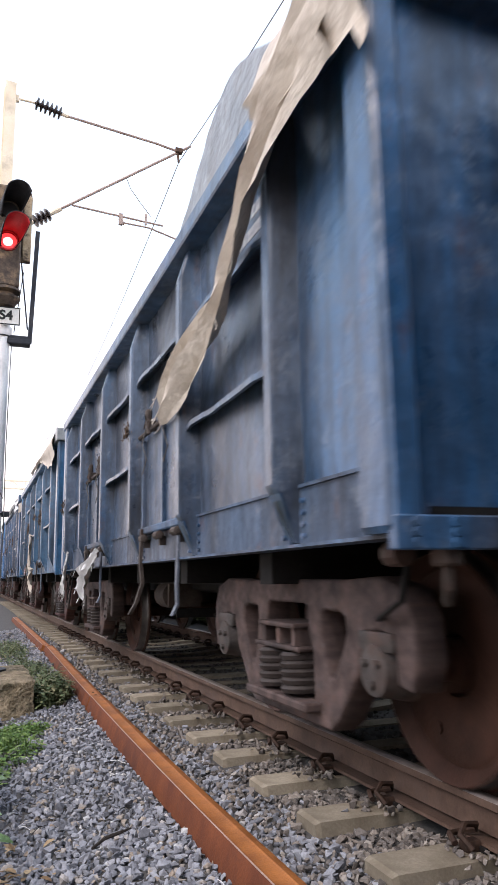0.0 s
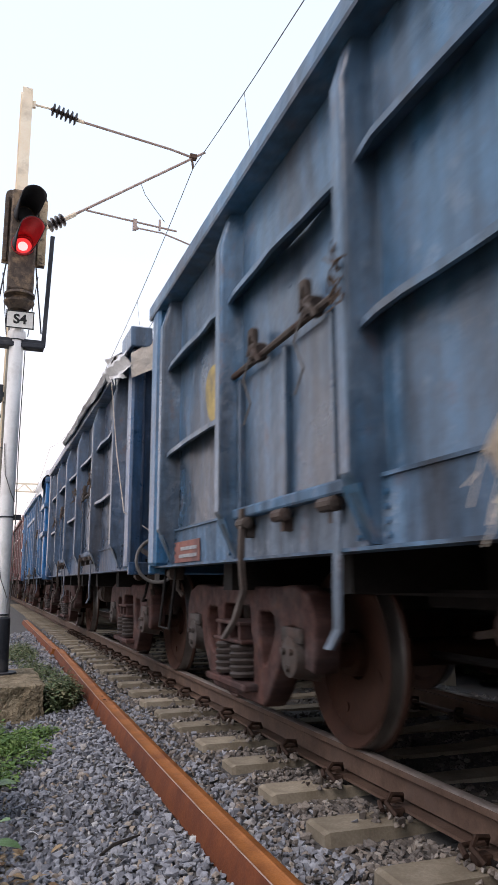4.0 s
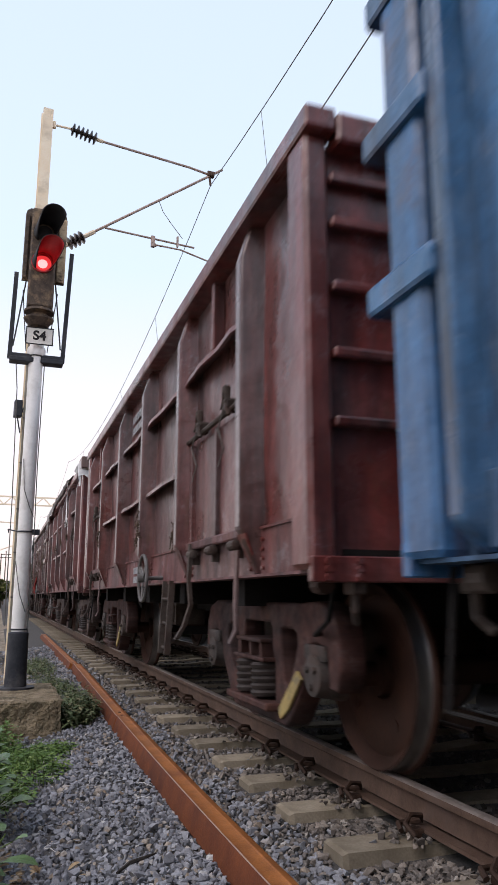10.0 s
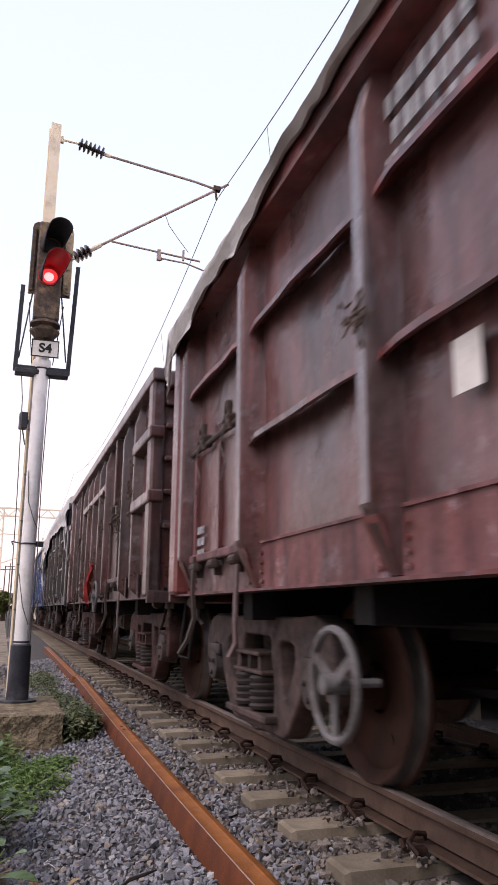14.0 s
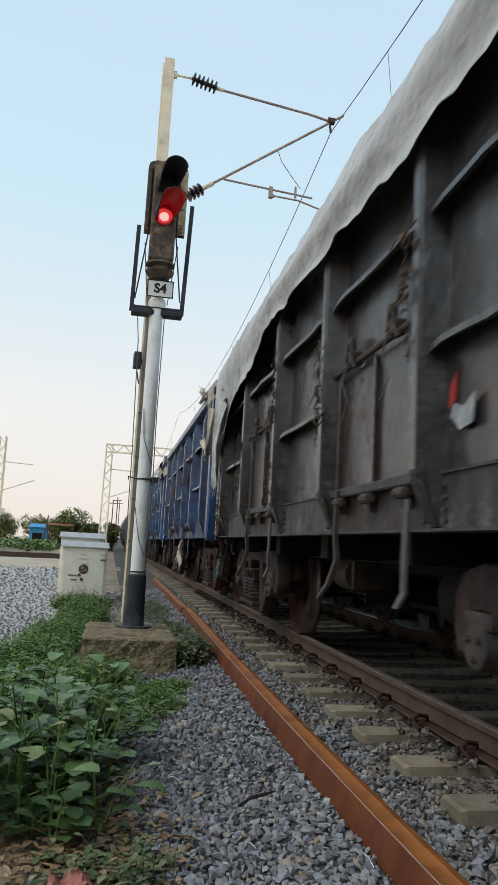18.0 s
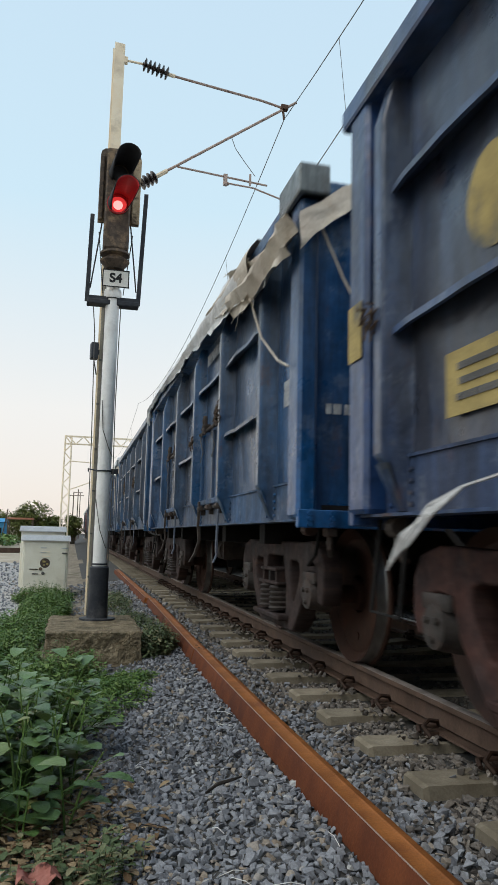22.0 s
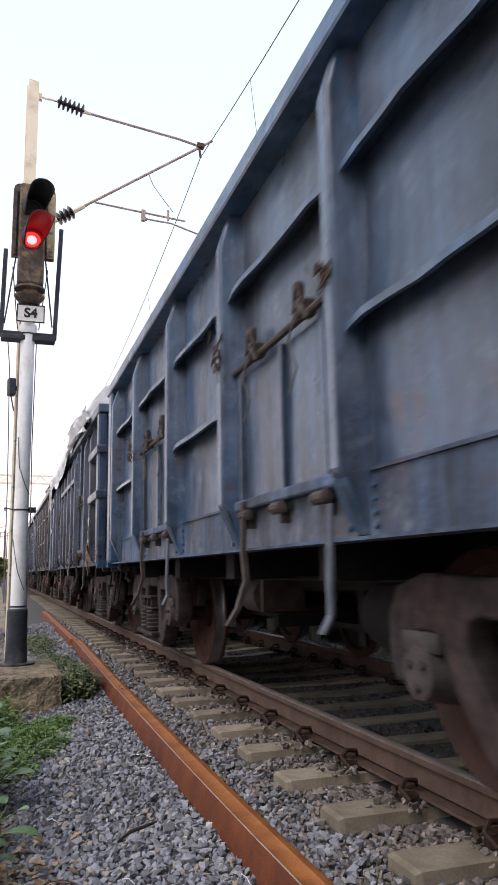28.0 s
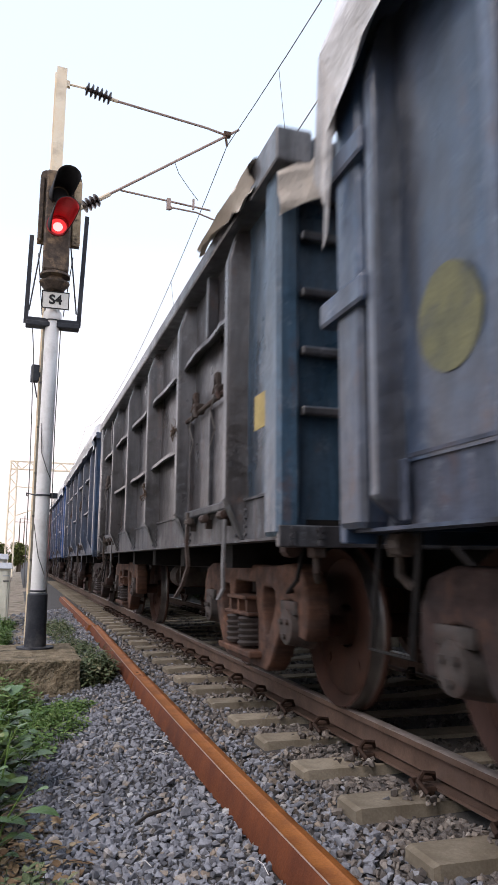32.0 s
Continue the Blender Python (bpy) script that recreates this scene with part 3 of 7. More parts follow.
def track():
    rails = []
    for i, x in enumerate((0.0, 2 * CX)):
        out = rail_outline()
        h = len(out) // 2
        r = thing("rail", None, None, "rust-brown steel running rail with a worn head", "rail", "running rails", at=pose(x, 0, 0))
        head = part("rail_head", Kit().extrude(out[:4] + out[-4:], "y", -8, 140).mesh("rail_head", [RAILM, RAILTOP], True), None, r, "worn rail head")
        part("rail_web", Kit().extrude(out[4:8] + out[-8:-4], "y", -8, 140), RAILM, r, smooth=True)
        part("rail_foot", Kit().extrude(out[8:-8], "y", -8, 140), RAILM, r, smooth=True)
        for p in head.data.polygons:
            if p.normal.z > 0.6 and p.center.z > -0.02:
                p.material_index = 1
    # sleepers: one shape, many places
    k = Kit()
    prof = lambda w, y0: [(-1.375, -w - 0.02, -0.34), (-1.375, w + 0.02, -0.34), (-1.36, w, -0.192), (-1.36, -w, -0.192)]
    k.loft([[(x, y * s, z + dz) for (_, y, z) in prof(0.11, 0)] for x, s, dz in ((-1.405, 0.93, -0.012), (-1.38, 1, 0), (-0.65, 1, -0.004), (-0.35, 0.92, -0.03), (0.35, 0.92, -0.03), (0.65, 1, -0.004), (1.38, 1, 0), (1.405, 0.93, -0.012))])
    sl_mesh = k.mesh("sleeper", CONCRETE)
    clip = Kit()
    clip.tube([(-0.05, -0.075, 0.0), (-0.075, -0.03, 0.045), (-0.03, 0.0, 0.072), (0.035, 0.012, 0.062), (0.06, 0.05, 0.028), (0.0, 0.078, 0.02), (-0.065, 0.055, 0.026), (-0.08, 0.0, 0.006)], 0.0135, 6)
    clip.box(-0.045, 0.03, -0.03, 0.03, -0.03, 0.012, 0.008)
    clip_mesh = clip.mesh("rail_clip", CLIPM, True)
    pad = Kit().box(-0.085, 0.085, -0.07, 0.07, -0.193, -0.171)
    pad_mesh = pad.mesh("rail_pad", DARK)
    for n in range(-8, 60):
        y = n * SP
        ob = tagged(new("sleeper", sl_mesh), "pale concrete railway sleeper half sunk in ballast", "sleeper", "sleepers under the track")
        ob.matrix_basis = pose(CX + 0.012 * wob(n * 3.1, 0), y, 0.006 * wob(n * 1.7, 5), 0, 0, 0.8 * wob(n * 2.3, 9))
        if n < 22:
            for x in (-CX, CX):
                part("rail_pad", pad_mesh, None, ob, at=pose(x, 0, 0))
                for s in (-1, 1):
                    part("rail_clip", clip_mesh, None, ob, at=pose(x + s * 0.098, 0, -0.165, 0, 0, 0 if s < 0 else 180))


def loose_rail():
    """Two old rails lying on their sides along the ballast."""
    o = [(-0.09, 0.0), (-0.089, 0.02), (-0.06, 0.117), (-0.052, 0.125), (-0.043, 0.125), (-0.034, 0.116), (0.028, 0.115), (0.036, 0.121), (0.07, 0.115), (0.088, 0.098), (0.09, 0.0)]
    def piece(p, q, bend, ends):
        d = Vector((q[0] - p[0], q[1] - p[1], 0))
        n = 14
        k = Kit()
        rings = []
        for i in range(n + 1):
            s = i / n
            x = p[0] + d.x * s + bend * math.sin(math.pi * s)
            y = p[1] + d.y * s
            z = p[2] + (q[2] - p[2]) * s
            rings.append([(x + u, y, z + w) for u, w in o])
        k.loft(rings)
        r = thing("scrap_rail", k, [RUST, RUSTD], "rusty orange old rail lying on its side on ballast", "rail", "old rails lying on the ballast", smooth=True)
        # Faces turned to -x take the darker rust.
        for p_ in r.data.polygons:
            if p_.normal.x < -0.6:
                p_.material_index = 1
        # Pale tube stands in for the highlight along the rail's edge.
        part("worn_edge", Kit().tube([(p[0] + d.x * i / n + bend * math.sin(math.pi * i / n) - 0.050, p[1] + d.y * i / n, p[2] + (q[2] - p[2]) * i / n + 0.1245) for i in range(n + 1)], 0.0035, 5), TUBEM, r, "highlight line painted along the rail's edge")
        h = Kit()
        for s in ends:
            h.lathe([(0.014, 0.0), (0.014, 0.006)], "z", (p[0] + d.x * s + 0.01, p[1] + d.y * s, p[2] + 0.112), 10)
        part("bolt_hole", h, DARK, r)
    piece((-0.90, -4.2, -0.30), (-0.885, 3.84, -0.29), -0.04, (0.975, 0.945))
    piece((-0.885, 3.88, -0.295), (-0.76, 9.6, -0.29), 0.0, (0.02, 0.05, 0.97))
    piece((-0.80, 9.66, -0.29), (-0.74, 20.0, -0.29), 0.0, (0.02,))


# ---- signal and its foundation ----
def foundation():
    k = Kit()
    rings = []
    for z, g in ((-0.62, 0.03), (-0.52, 0.03), (-0.45, 0.03), (-0.38, 0.025), (-0.3, 0.02), (-0.24, 0.01), (-0.18, 0.005), (-0.12, 0.0), (-0.065, 0.012), (-0.05, -0.02)):
        ring = []
        for cx, cy, nx, ny in ((-2.34, 4.26, 0, -1), (-1.41, 4.26, 1, 0), (-1.41, 5.75, 0, 1), (-2.34, 5.75, -1, 0)):
            nxt = {(0, -1): (-1.41, 4.26), (1, 0): (-1.41, 5.75), (0, 1): (-2.34, 5.75), (-1, 0): (-2.34, 4.26)}[(nx, ny)]
            for s in range(14):
                x, y = cx + (nxt[0] - cx) * s / 14, cy + (nxt[1] - cy) * s / 14
                w = 0.022 * wob(x * 6, y * 6, z * 9) + 0.014 * wob(x * 19, y * 19, z * 21)
                ring.append((x + nx * (g + w) + (0.0 if s else -nx * 0.01), y + ny * (g + w), z + 0.008 * wob(x * 5, y * 5)))
        rings.append(ring)
    k.loft(rings)
    thing("foundation_block", k, BLOCKM, "rough mossy concrete foundation block under the signal post", "foundation")


def signal():
    x, y = -1.825, 5.3
    sig = thing("signal_post", Kit().lathe([(0.08, 0.4), (0.08, 3.95), (0.07, 3.96)], "z", (0, 0, 0), 20), POST_SILVER, "silver tubular railway signal post with a red light", "signal", at=pose(x, y, 0), smooth=True)
    part("black_base", Kit().lathe([(0.20, -0.05), (0.20, -0.03), (0.118, -0.025), (0.112, 0.1), (0.108, 0.53), (0.098, 0.54), (0.08, 0.545)], "z", n=20), BLACKP, sig, "black painted base sleeve", smooth=True)
    # lantern: back plate, housing, hoods
    k = Kit()
    k.extrude([(-0.245, 4.62), (0.245, 4.62), (0.245, 5.47), (0.23, 5.53), (0.19, 5.56), (-0.19, 5.56), (-0.23, 5.53), (-0.245, 5.47)], "y", -0.02, 0.02)
    k.box(-0.245, -0.19, -0.06, 0.02, 4.64, 5.45, 0.01)
    part("back_plate", k, HEADM, sig, "weathered black back board", at=pose(0.02, -0.02, 0))
    part("peeled_edge", Kit().box(0.17, 0.268, -0.075, -0.045, 4.63, 5.46, 0.01), PEEL, sig, "tan paint peeling off the board")
    k = Kit().box(-0.15, 0.15, -0.19, -0.0, 4.25, 5.5, 0.02)
    k.lathe([(0.10, 4.26), (0.17, 4.23), (0.175, 4.20), (0.10, 4.185), (0.10, 4.15), (0.175, 4.13), (0.17, 4.11), (0.10, 4.03)], "z", (0, -0.08, 0), 20)
    k.lathe([(0.075, 3.9), (0.075, 4.02), (0.12, 4.05), (0.12, 4.07)], "z", (0, -0.04, 0), 16)
    part("lamp_housing", k, HEADM, sig, "weathered black lamp housing")
    for z, mm, inner, name, lab in ((5.18, HOODM, HOODM, "black_hood", "black lamp hood"), (4.80, HOODM, HOOD_GLOW, "red_hood", "black lamp hood with red lamp glow painted inside")):
        k = Kit()
        rings = []
        n = 18
        for s in range(9):
            f = s / 8
            yy = -0.19 - 0.46 * f
            r = 0.125 + 0.012 * f
            ring = []
            for i in range(n + 1):
                lo = -0.30 + 0.34 * f
                a = math.pi * (lo + (1 - 2 * lo) * i / n)
                ring.append((r * math.cos(a) + 0.085 * f, yy, z + r * math.sin(a) + 0.02 * f))
            rings.append(ring)
        k.grid(rings)
        me = k.mesh(name, [mm, inner], True)
        ob = part(name, me, None, sig, lab)
        so = ob.modifiers.new("thick", "SOLIDIFY")
        so.thickness, so.offset, so.material_offset, so.material_offset_rim = 0.008, -1, 1 if inner is HOOD_GLOW else 0, 0
    part("lens_bezel", Kit().lathe([(0.13, -0.19), (0.13, -0.215), (0.105, -0.215), (0.10, -0.20)], "y", (0, 0, 4.80), 24), HOOD_GLOW, sig, smooth=True)
    part("unlit_lens", Kit().lathe([(0.10, -0.19), (0.09, -0.205), (0.03, -0.215)], "y", (0, 0, 5.18), 20), HOODM, sig, smooth=True)
    lens = part("red_lens", Kit().lathe([(0.105, -0.195), (0.10, -0.21), (0.075, -0.225)], "y", (0, 0, 4.78), 24), LAMP_GLOW, sig, "glowing red signal lens", smooth=True)
    part("bulb_glow", Kit().lathe([(0.058, -0.224), (0.042, -0.236), (0.012, -0.24)], "y", (0, 0, 4.77), 20), LAMP_RED, lens, smooth=True)
    # cradle with its two upright frames
    k = Kit()
    k.box(-0.30, 0.31, -0.06, 0.06, 3.66, 3.70)
    k.box(-0.30, -0.02, -0.075, 0.075, 3.60, 3.66, 0.01).box(0.05, 0.31, -0.075, 0.075, 3.60, 3.66, 0.01)
    k.lathe([(0.095, 3.68), (0.095, 3.78)], "z", n=16)
    part("cradle", k, BLACKP, sig, "black cradle clamped round the post")
    part("collar", Kit().lathe([(0.098, 3.69), (0.105, 3.71), (0.105, 3.775), (0.098, 3.795), (0.07, 3.80)], "z", n=18), POST_SILVER, sig, "silver clamp collar", smooth=True)
    for s, top in ((-1, 4.72), (1, 5.05)):
        k = Kit()
        k.bar((s * 0.30, 0, 3.64), (s * 0.305 + (0.04 if s > 0 else 0.02), 0, top), 0.035, 0.05, (1, 0, 0))
        k.tube([(s * 0.16, -0.02, 4.7), (s * 0.22, -0.02, 4.2), (s * 0.27, 0, 3.8)], 0.009, 5)
        k.tube([(s * 0.2, -0.02, 4.5), (s * 0.12, 0, 3.75)], 0.006, 5)
        part("side_bracket", k, BLACKP, sig)
    k = Kit().box(-0.155, 0.155, -0.012, 0.0, -0.105, 0.105)
    plate = part("number_plate", k, PLATEM, sig, "cream plate reading S4", at=pose(0.02, -0.13, 3.90))
    fr = Kit()
    for a in (-1, 1):
        fr.box(-0.158, 0.158, -0.016, -0.01, a * 0.1 - 0.006, a * 0.1 + 0.006).box(a * 0.15 - 0.006, a * 0.15 + 0.006, -0.016, -0.01, -0.1, 0.1)
    part("plate_rim", fr, INK, plate)
    cu = bpy.data.curves.new("plate_text", "FONT")
    cu.body, cu.size, cu.extrude, cu.align_x, cu.align_y, cu.offset = "S4", 0.155, 0.002, "CENTER", "CENTER", 0.005
    tmp = new("tmp", cu)
    dep = bpy.context.evaluated_depsgraph_get()
    me = bpy.data.meshes.new_from_object(tmp.evaluated_get(dep))
    bpy.data.objects.remove(tmp)
    me.materials.clear()
    me.materials.append(INK)
    part("plate_letters", me, None, plate, "dark characters S4", at=pose(0, -0.0165, 0, 90))
    # straps and cables
    k = Kit()
    k.tube([(0.10, 0.0, 3.6), (0.095, -0.02, 3.2), (0.09, 0, 2.4), (0.1, -0.03, 1.6), (0.092, 0, 0.5)], 0.006, 5)
    k.tube([(-0.065, -0.065, 2.45), (-0.04, -0.085, 2.1), (0.03, -0.09, 1.9), (0.08, -0.04, 1.8)], 0.005, 5)
    k.tube([(-0.08, -0.035, 1.3), (-0.02, -0.086, 0.95), (0.055, -0.07, 0.75)], 0.005, 5)
    k.tube([(-0.22, 0.02, 3.6), (-0.19, 0.05, 3.3), (-0.16, 0.1, 2.0), (-0.15, 0.1, 0.6)], 0.006, 5)
    part("cable", k, WIRE, sig)
    k = Kit()
    part("strap", Kit().lathe([(0.088, 0.56), (0.088, 0.578)], "z", n=16), BLACKP, sig)
    k.lathe([(0.088, 1.62), (0.088, 1.638)], "z", n=16)
    k.tube([(-0.07, 0, 1.63), (-0.18, 0.1, 1.66), (-0.17, 0.5, 1.66)], 0.008, 5).box(0.07, 0.16, -0.02, 0.02, 1.60, 1.66)
    part("strap", k, BLACKP, sig)


def overhead_mast():
    x, y = -1.835, 7.4
    # rolled steel column: two flanges and a web
    mast = thing("overhead_line_mast", None, None, "cream painted steel overhead line mast with cantilever", "mast", at=pose(x, y, 0, 0, 0, 8))
    part("flange", Kit().box(-0.078, 0.078, -0.085, -0.075, 5.6, 8.42), STEEL_GREY, mast)
    # Front flange is duller and darker below 5.6 m.
    part("lower_flange", Kit().box(-0.078, 0.078, -0.085, -0.075, -0.6, 5.599), DULL, mast, "duller grey lower shaft of the mast")
    part("flange", Kit().box(-0.078, 0.078, 0.075, 0.085, -0.6, 8.42), STEEL_GREY, mast)
    part("web", Kit().box(-0.005, 0.005, -0.075, 0.075, -0.6, 8.40), STEEL_GREY, mast)
    part("cable_run", Kit().tube([(-0.03, -0.11, 6.2), (-0.035, -0.1, 0.4)], 0.014, 5).tube([(0.05, -0.105, 5.2), (0.055, -0.1, 0.3)], 0.011, 5).box(-0.085, 0.08, -0.1, -0.087, 4.2, 4.22).box(-0.085, 0.08, -0.1, -0.087, 3.4, 3.42).box(-0.085, 0.08, -0.1, -0.087, 2.75, 2.77).box(-0.085, 0.08, -0.1, -0.087, 2.1, 2.12).box(-0.085, 0.08, -0.1, -0.087, 1.5, 1.52).box(-0.085, 0.08, -0.1, -0.087, 0.9, 0.92).box(-0.085, 0.08, -0.1, -0.087, 0.3, 0.32), WIRE, mast)
    part("relay_box", Kit().box(-0.20, -0.095, -0.12, 0.02, 3.42, 3.66, 0.01).box(-0.1, -0.07, -0.08, -0.02, 3.5, 3.56).tube([(-0.15, -0.05, 3.42), (-0.1, -0.03, 3.2)], 0.01, 6), BLACKP, mast, "small black box on the mast")
    # cantilever, parts in world metres about the mast
    def w(px, pz):
        return (px - x, 0.0, pz)
    def sheds(name, a, b, n, r):
        a, b = Vector(a), Vector(b)
        d = (b - a).normalized()
        core = part(name, Kit().tube([a, b], 0.032, 10), PORCELAIN, mast, "dark brown porcelain insulator", at=up, smooth=True)
        for i in range(n):
            c = a.lerp(b, (i + 0.5) / n)
            part("insulator_disc", Kit().tube([c - d * 0.026, c - d * 0.008, c + d * 0.014, c + d * 0.026], [0.035, r, r * 0.85, 0.035], 14), PORCELAIN, core, smooth=True)
    up = Matrix.Rotation(radians(-8), 4, "Z")
    part("stay_tube", Kit().tube([w(-0.95, 8.07), w(0.47, 7.90), w(0.83, 7.83)], 0.02, 7), TUBEM, mast, at=up)
    sheds("stay_insulator", w(-1.46, 8.19), w(-1.05, 8.09), 6, 0.105)
    part("stay_link", Kit().tube([w(-1.84, 8.2), w(-1.66, 8.2), w(-1.46, 8.19)], 0.018, 6).box(0.09, 0.14, -0.03, 0.03, 8.15, 8.25), STEEL_GREY, mast, at=up)
    part("stay_clamp", Kit().tube([w(-1.07, 8.09), w(-0.95, 8.07)], 0.03, 7), STEEL_GREY, mast, at=up)
    part("bracket_tube", Kit().tube([w(-1.05, 6.47), w(1.04, 7.97)], 0.022, 8), TUBEM, mast, at=up)
    sheds("bracket_insulator", w(-1.42, 6.21), w(-1.18, 6.38), 4, 0.105)
    part("bracket_link", Kit().tube([w(-1.86, 5.95), w(-1.6, 6.08), w(-1.42, 6.21)], 0.035, 7).tube([w(-1.2, 6.36), w(-1.02, 6.49)], 0.035, 7), STEEL_GREY, mast, at=up)
    part("registration_tube", Kit().tube([w(-0.86, 6.58), w(0.58, 6.47)], 0.016, 7).box(-0.1 - x - 0.03, -0.1 - x + 0.03, -0.03, 0.03, 6.38, 6.56).box(0.3 - x - 0.015, 0.3 - x + 0.015, -0.02, 0.02, 6.44, 6.62), TUBEM, mast, at=up)
    part("steady_arm", Kit().tube([w(-0.05, 6.42), w(0.35, 6.40), w(1.0, 6.22)], 0.014, 7).tube([w(-0.1, 6.40), w(-0.05, 6.42)], 0.03, 7), TUBEM, mast, at=up)
    part("drop_wire", Kit().tube([w(-0.02, 7.2), w(0.05, 7.02), w(0.2, 6.82), w(0.38, 6.6)], 0.006, 5), WIRE, mast, at=up)
    part("wire_clamp", Kit().tube([w(0.80, 7.90), w(0.83, 7.72), w(0.84, 7.64)], 0.02, 6).box(0.78 - x, 0.9 - x, -0.05, 0.05, 7.80, 7.88, 0.01), RAILM, mast, at=up)
    # catenary: messenger wire with droppers over the contact wire
    def sag(yy):
        span = 27.0
        s = ((yy - 7.4) / span) % 1.0
        return 7.64 - 1.06 * 4 * s * (1 - s)
    cat = thing("catenary_wire", Kit().tube([(0.84, yy, sag(yy)) for yy in np.arange(-19.6, 88.5, 1.5)], 0.0072, 5), WIRE, "thin dark overhead messenger wire above the track", "wire")
    con = thing("contact_wire", Kit().tube([(0.95, yy, 6.16) for yy in (-19.6, 7.4, 34.4, 88)], 0.0075, 5), WIRE, "thin dark overhead contact wire above the track", "wire")
    for yy in (-14, -9, -3.5, 1.2, 4.85, 12, 17, 22, 27, 39):
        part("dropper", Kit().tube([(0.84, yy, sag(yy)), (0.95, yy, 6.16)], 0.004, 4), WIRE, cat)


def cabinet():
    for dx, dy, s in ((0, 0, 1.0), (-0.1, 0.85, 1.0)):
        c = thing("relay_cabinet", Kit().box(-0.46, 0.46, -0.3, 0.3, 0, 1.2, 0.012), CREAM, "cream painted steel relay cabinet standing on the ground", "cabinet", "trackside cabinets", at=pose(-2.66 + dx, 12.9 + dy, -0.46 + (0.19 if dy else 0)))
        part("roof", Kit().loft([[(-0.5, -0.36, 1.19), (0.5, -0.36, 1.19), (0.5, 0.36, 1.19), (-0.5, 0.36, 1.19)], [(-0.5, -0.36, 1.205), (0.5, -0.36, 1.205), (0.5, 0.36, 1.205), (-0.5, 0.36, 1.205)], [(-0.48, -0.28, 1.31), (0.48, -0.28, 1.31), (0.48, 0.28, 1.31), (-0.48, 0.28, 1.31)]]), ROOFG, c, "grey sheet roof")
        d = part("door", Kit().box(-0.42, 0.42, -0.318, -0.303, 0.05, 1.16, 0.006), CREAM, c)
        for z in (0.07, 0.14, 0.87, 0.96):
            part("louvre", Kit().box(-0.07, 0.09, -0.332, -0.318, z, z + 0.018), STEEL_GREY, d)
        for z in (0.12, 0.93):
            part("hinge", Kit().box(0.33, 0.44, -0.334, -0.318, z, z + 0.03, 0.004), WIRE, d)
        part("handle", Kit().box(-0.25, -0.12, -0.332, -0.318, 0.505, 0.53, 0.004).lathe([(0.035, -0.318), (0.03, -0.345)], "y", (-0.03, 0, 0.53), 10), WIRE, d, "small dark lock handle")
        part("badge", Kit().lathe([(0.10, -0.3205), (0.10, -0.3225)], "y", (-0.0, 0, 0.74), 20), HEADM, d, "round brown badge")
        part("badge_mark", Kit().box(-0.05, 0.01, -0.326, -0.323, 0.75, 0.79).box(0.02, 0.07, -0.326, -0.323, 0.70, 0.74).box(-0.04, 0.0, -0.326, -0.323, 0.68, 0.72), YELLOW, d)
        part("handle", Kit().box(-0.3, -0.13, -0.33, -0.319, 0.60, 0.62).lathe([(0.035, -0.319), (0.035, -0.335)], "y", (-0.08, 0, 0.62), 12), HEADM, d)
        for hx, hz in ((-0.1, 1.04), (-0.1, 0.12), (0.32, 1.04), (0.32, 0.12), (-0.1, 0.95)):
            part("hinge", Kit().box(hx, hx + 0.12, -0.33, -0.319, hz, hz + 0.018), ROOFG, d)


# ---- plants ----
def leaf_fan(k, base, d, length, width, cup=0.25):
    """One leaf of six faces, folded a little along its rib."""
    base, d = Vector(base), Vector(d).normalized()
    s = d.cross(Vector((0, 0, 1)))
    s = s.normalized() if s.length > 0.05 else Vector((1, 0, 0))
    u = s.cross(d)
    rows = []
    for f, w in ((0, 0.06), (0.22, 0.62), (0.58, 1.0), (0.86, 0.78), (1, 0.18)):
        c = base + d * (length * f) - Vector((0, 0, 1)) * (length * 0.22 * f * f)
        rows.append([c - s * width * 0.5 * w + u * cup * width * 0.5 * w, c, c + s * width * 0.5 * w + u * cup * width * 0.5 * w])
    k.grid(rows)


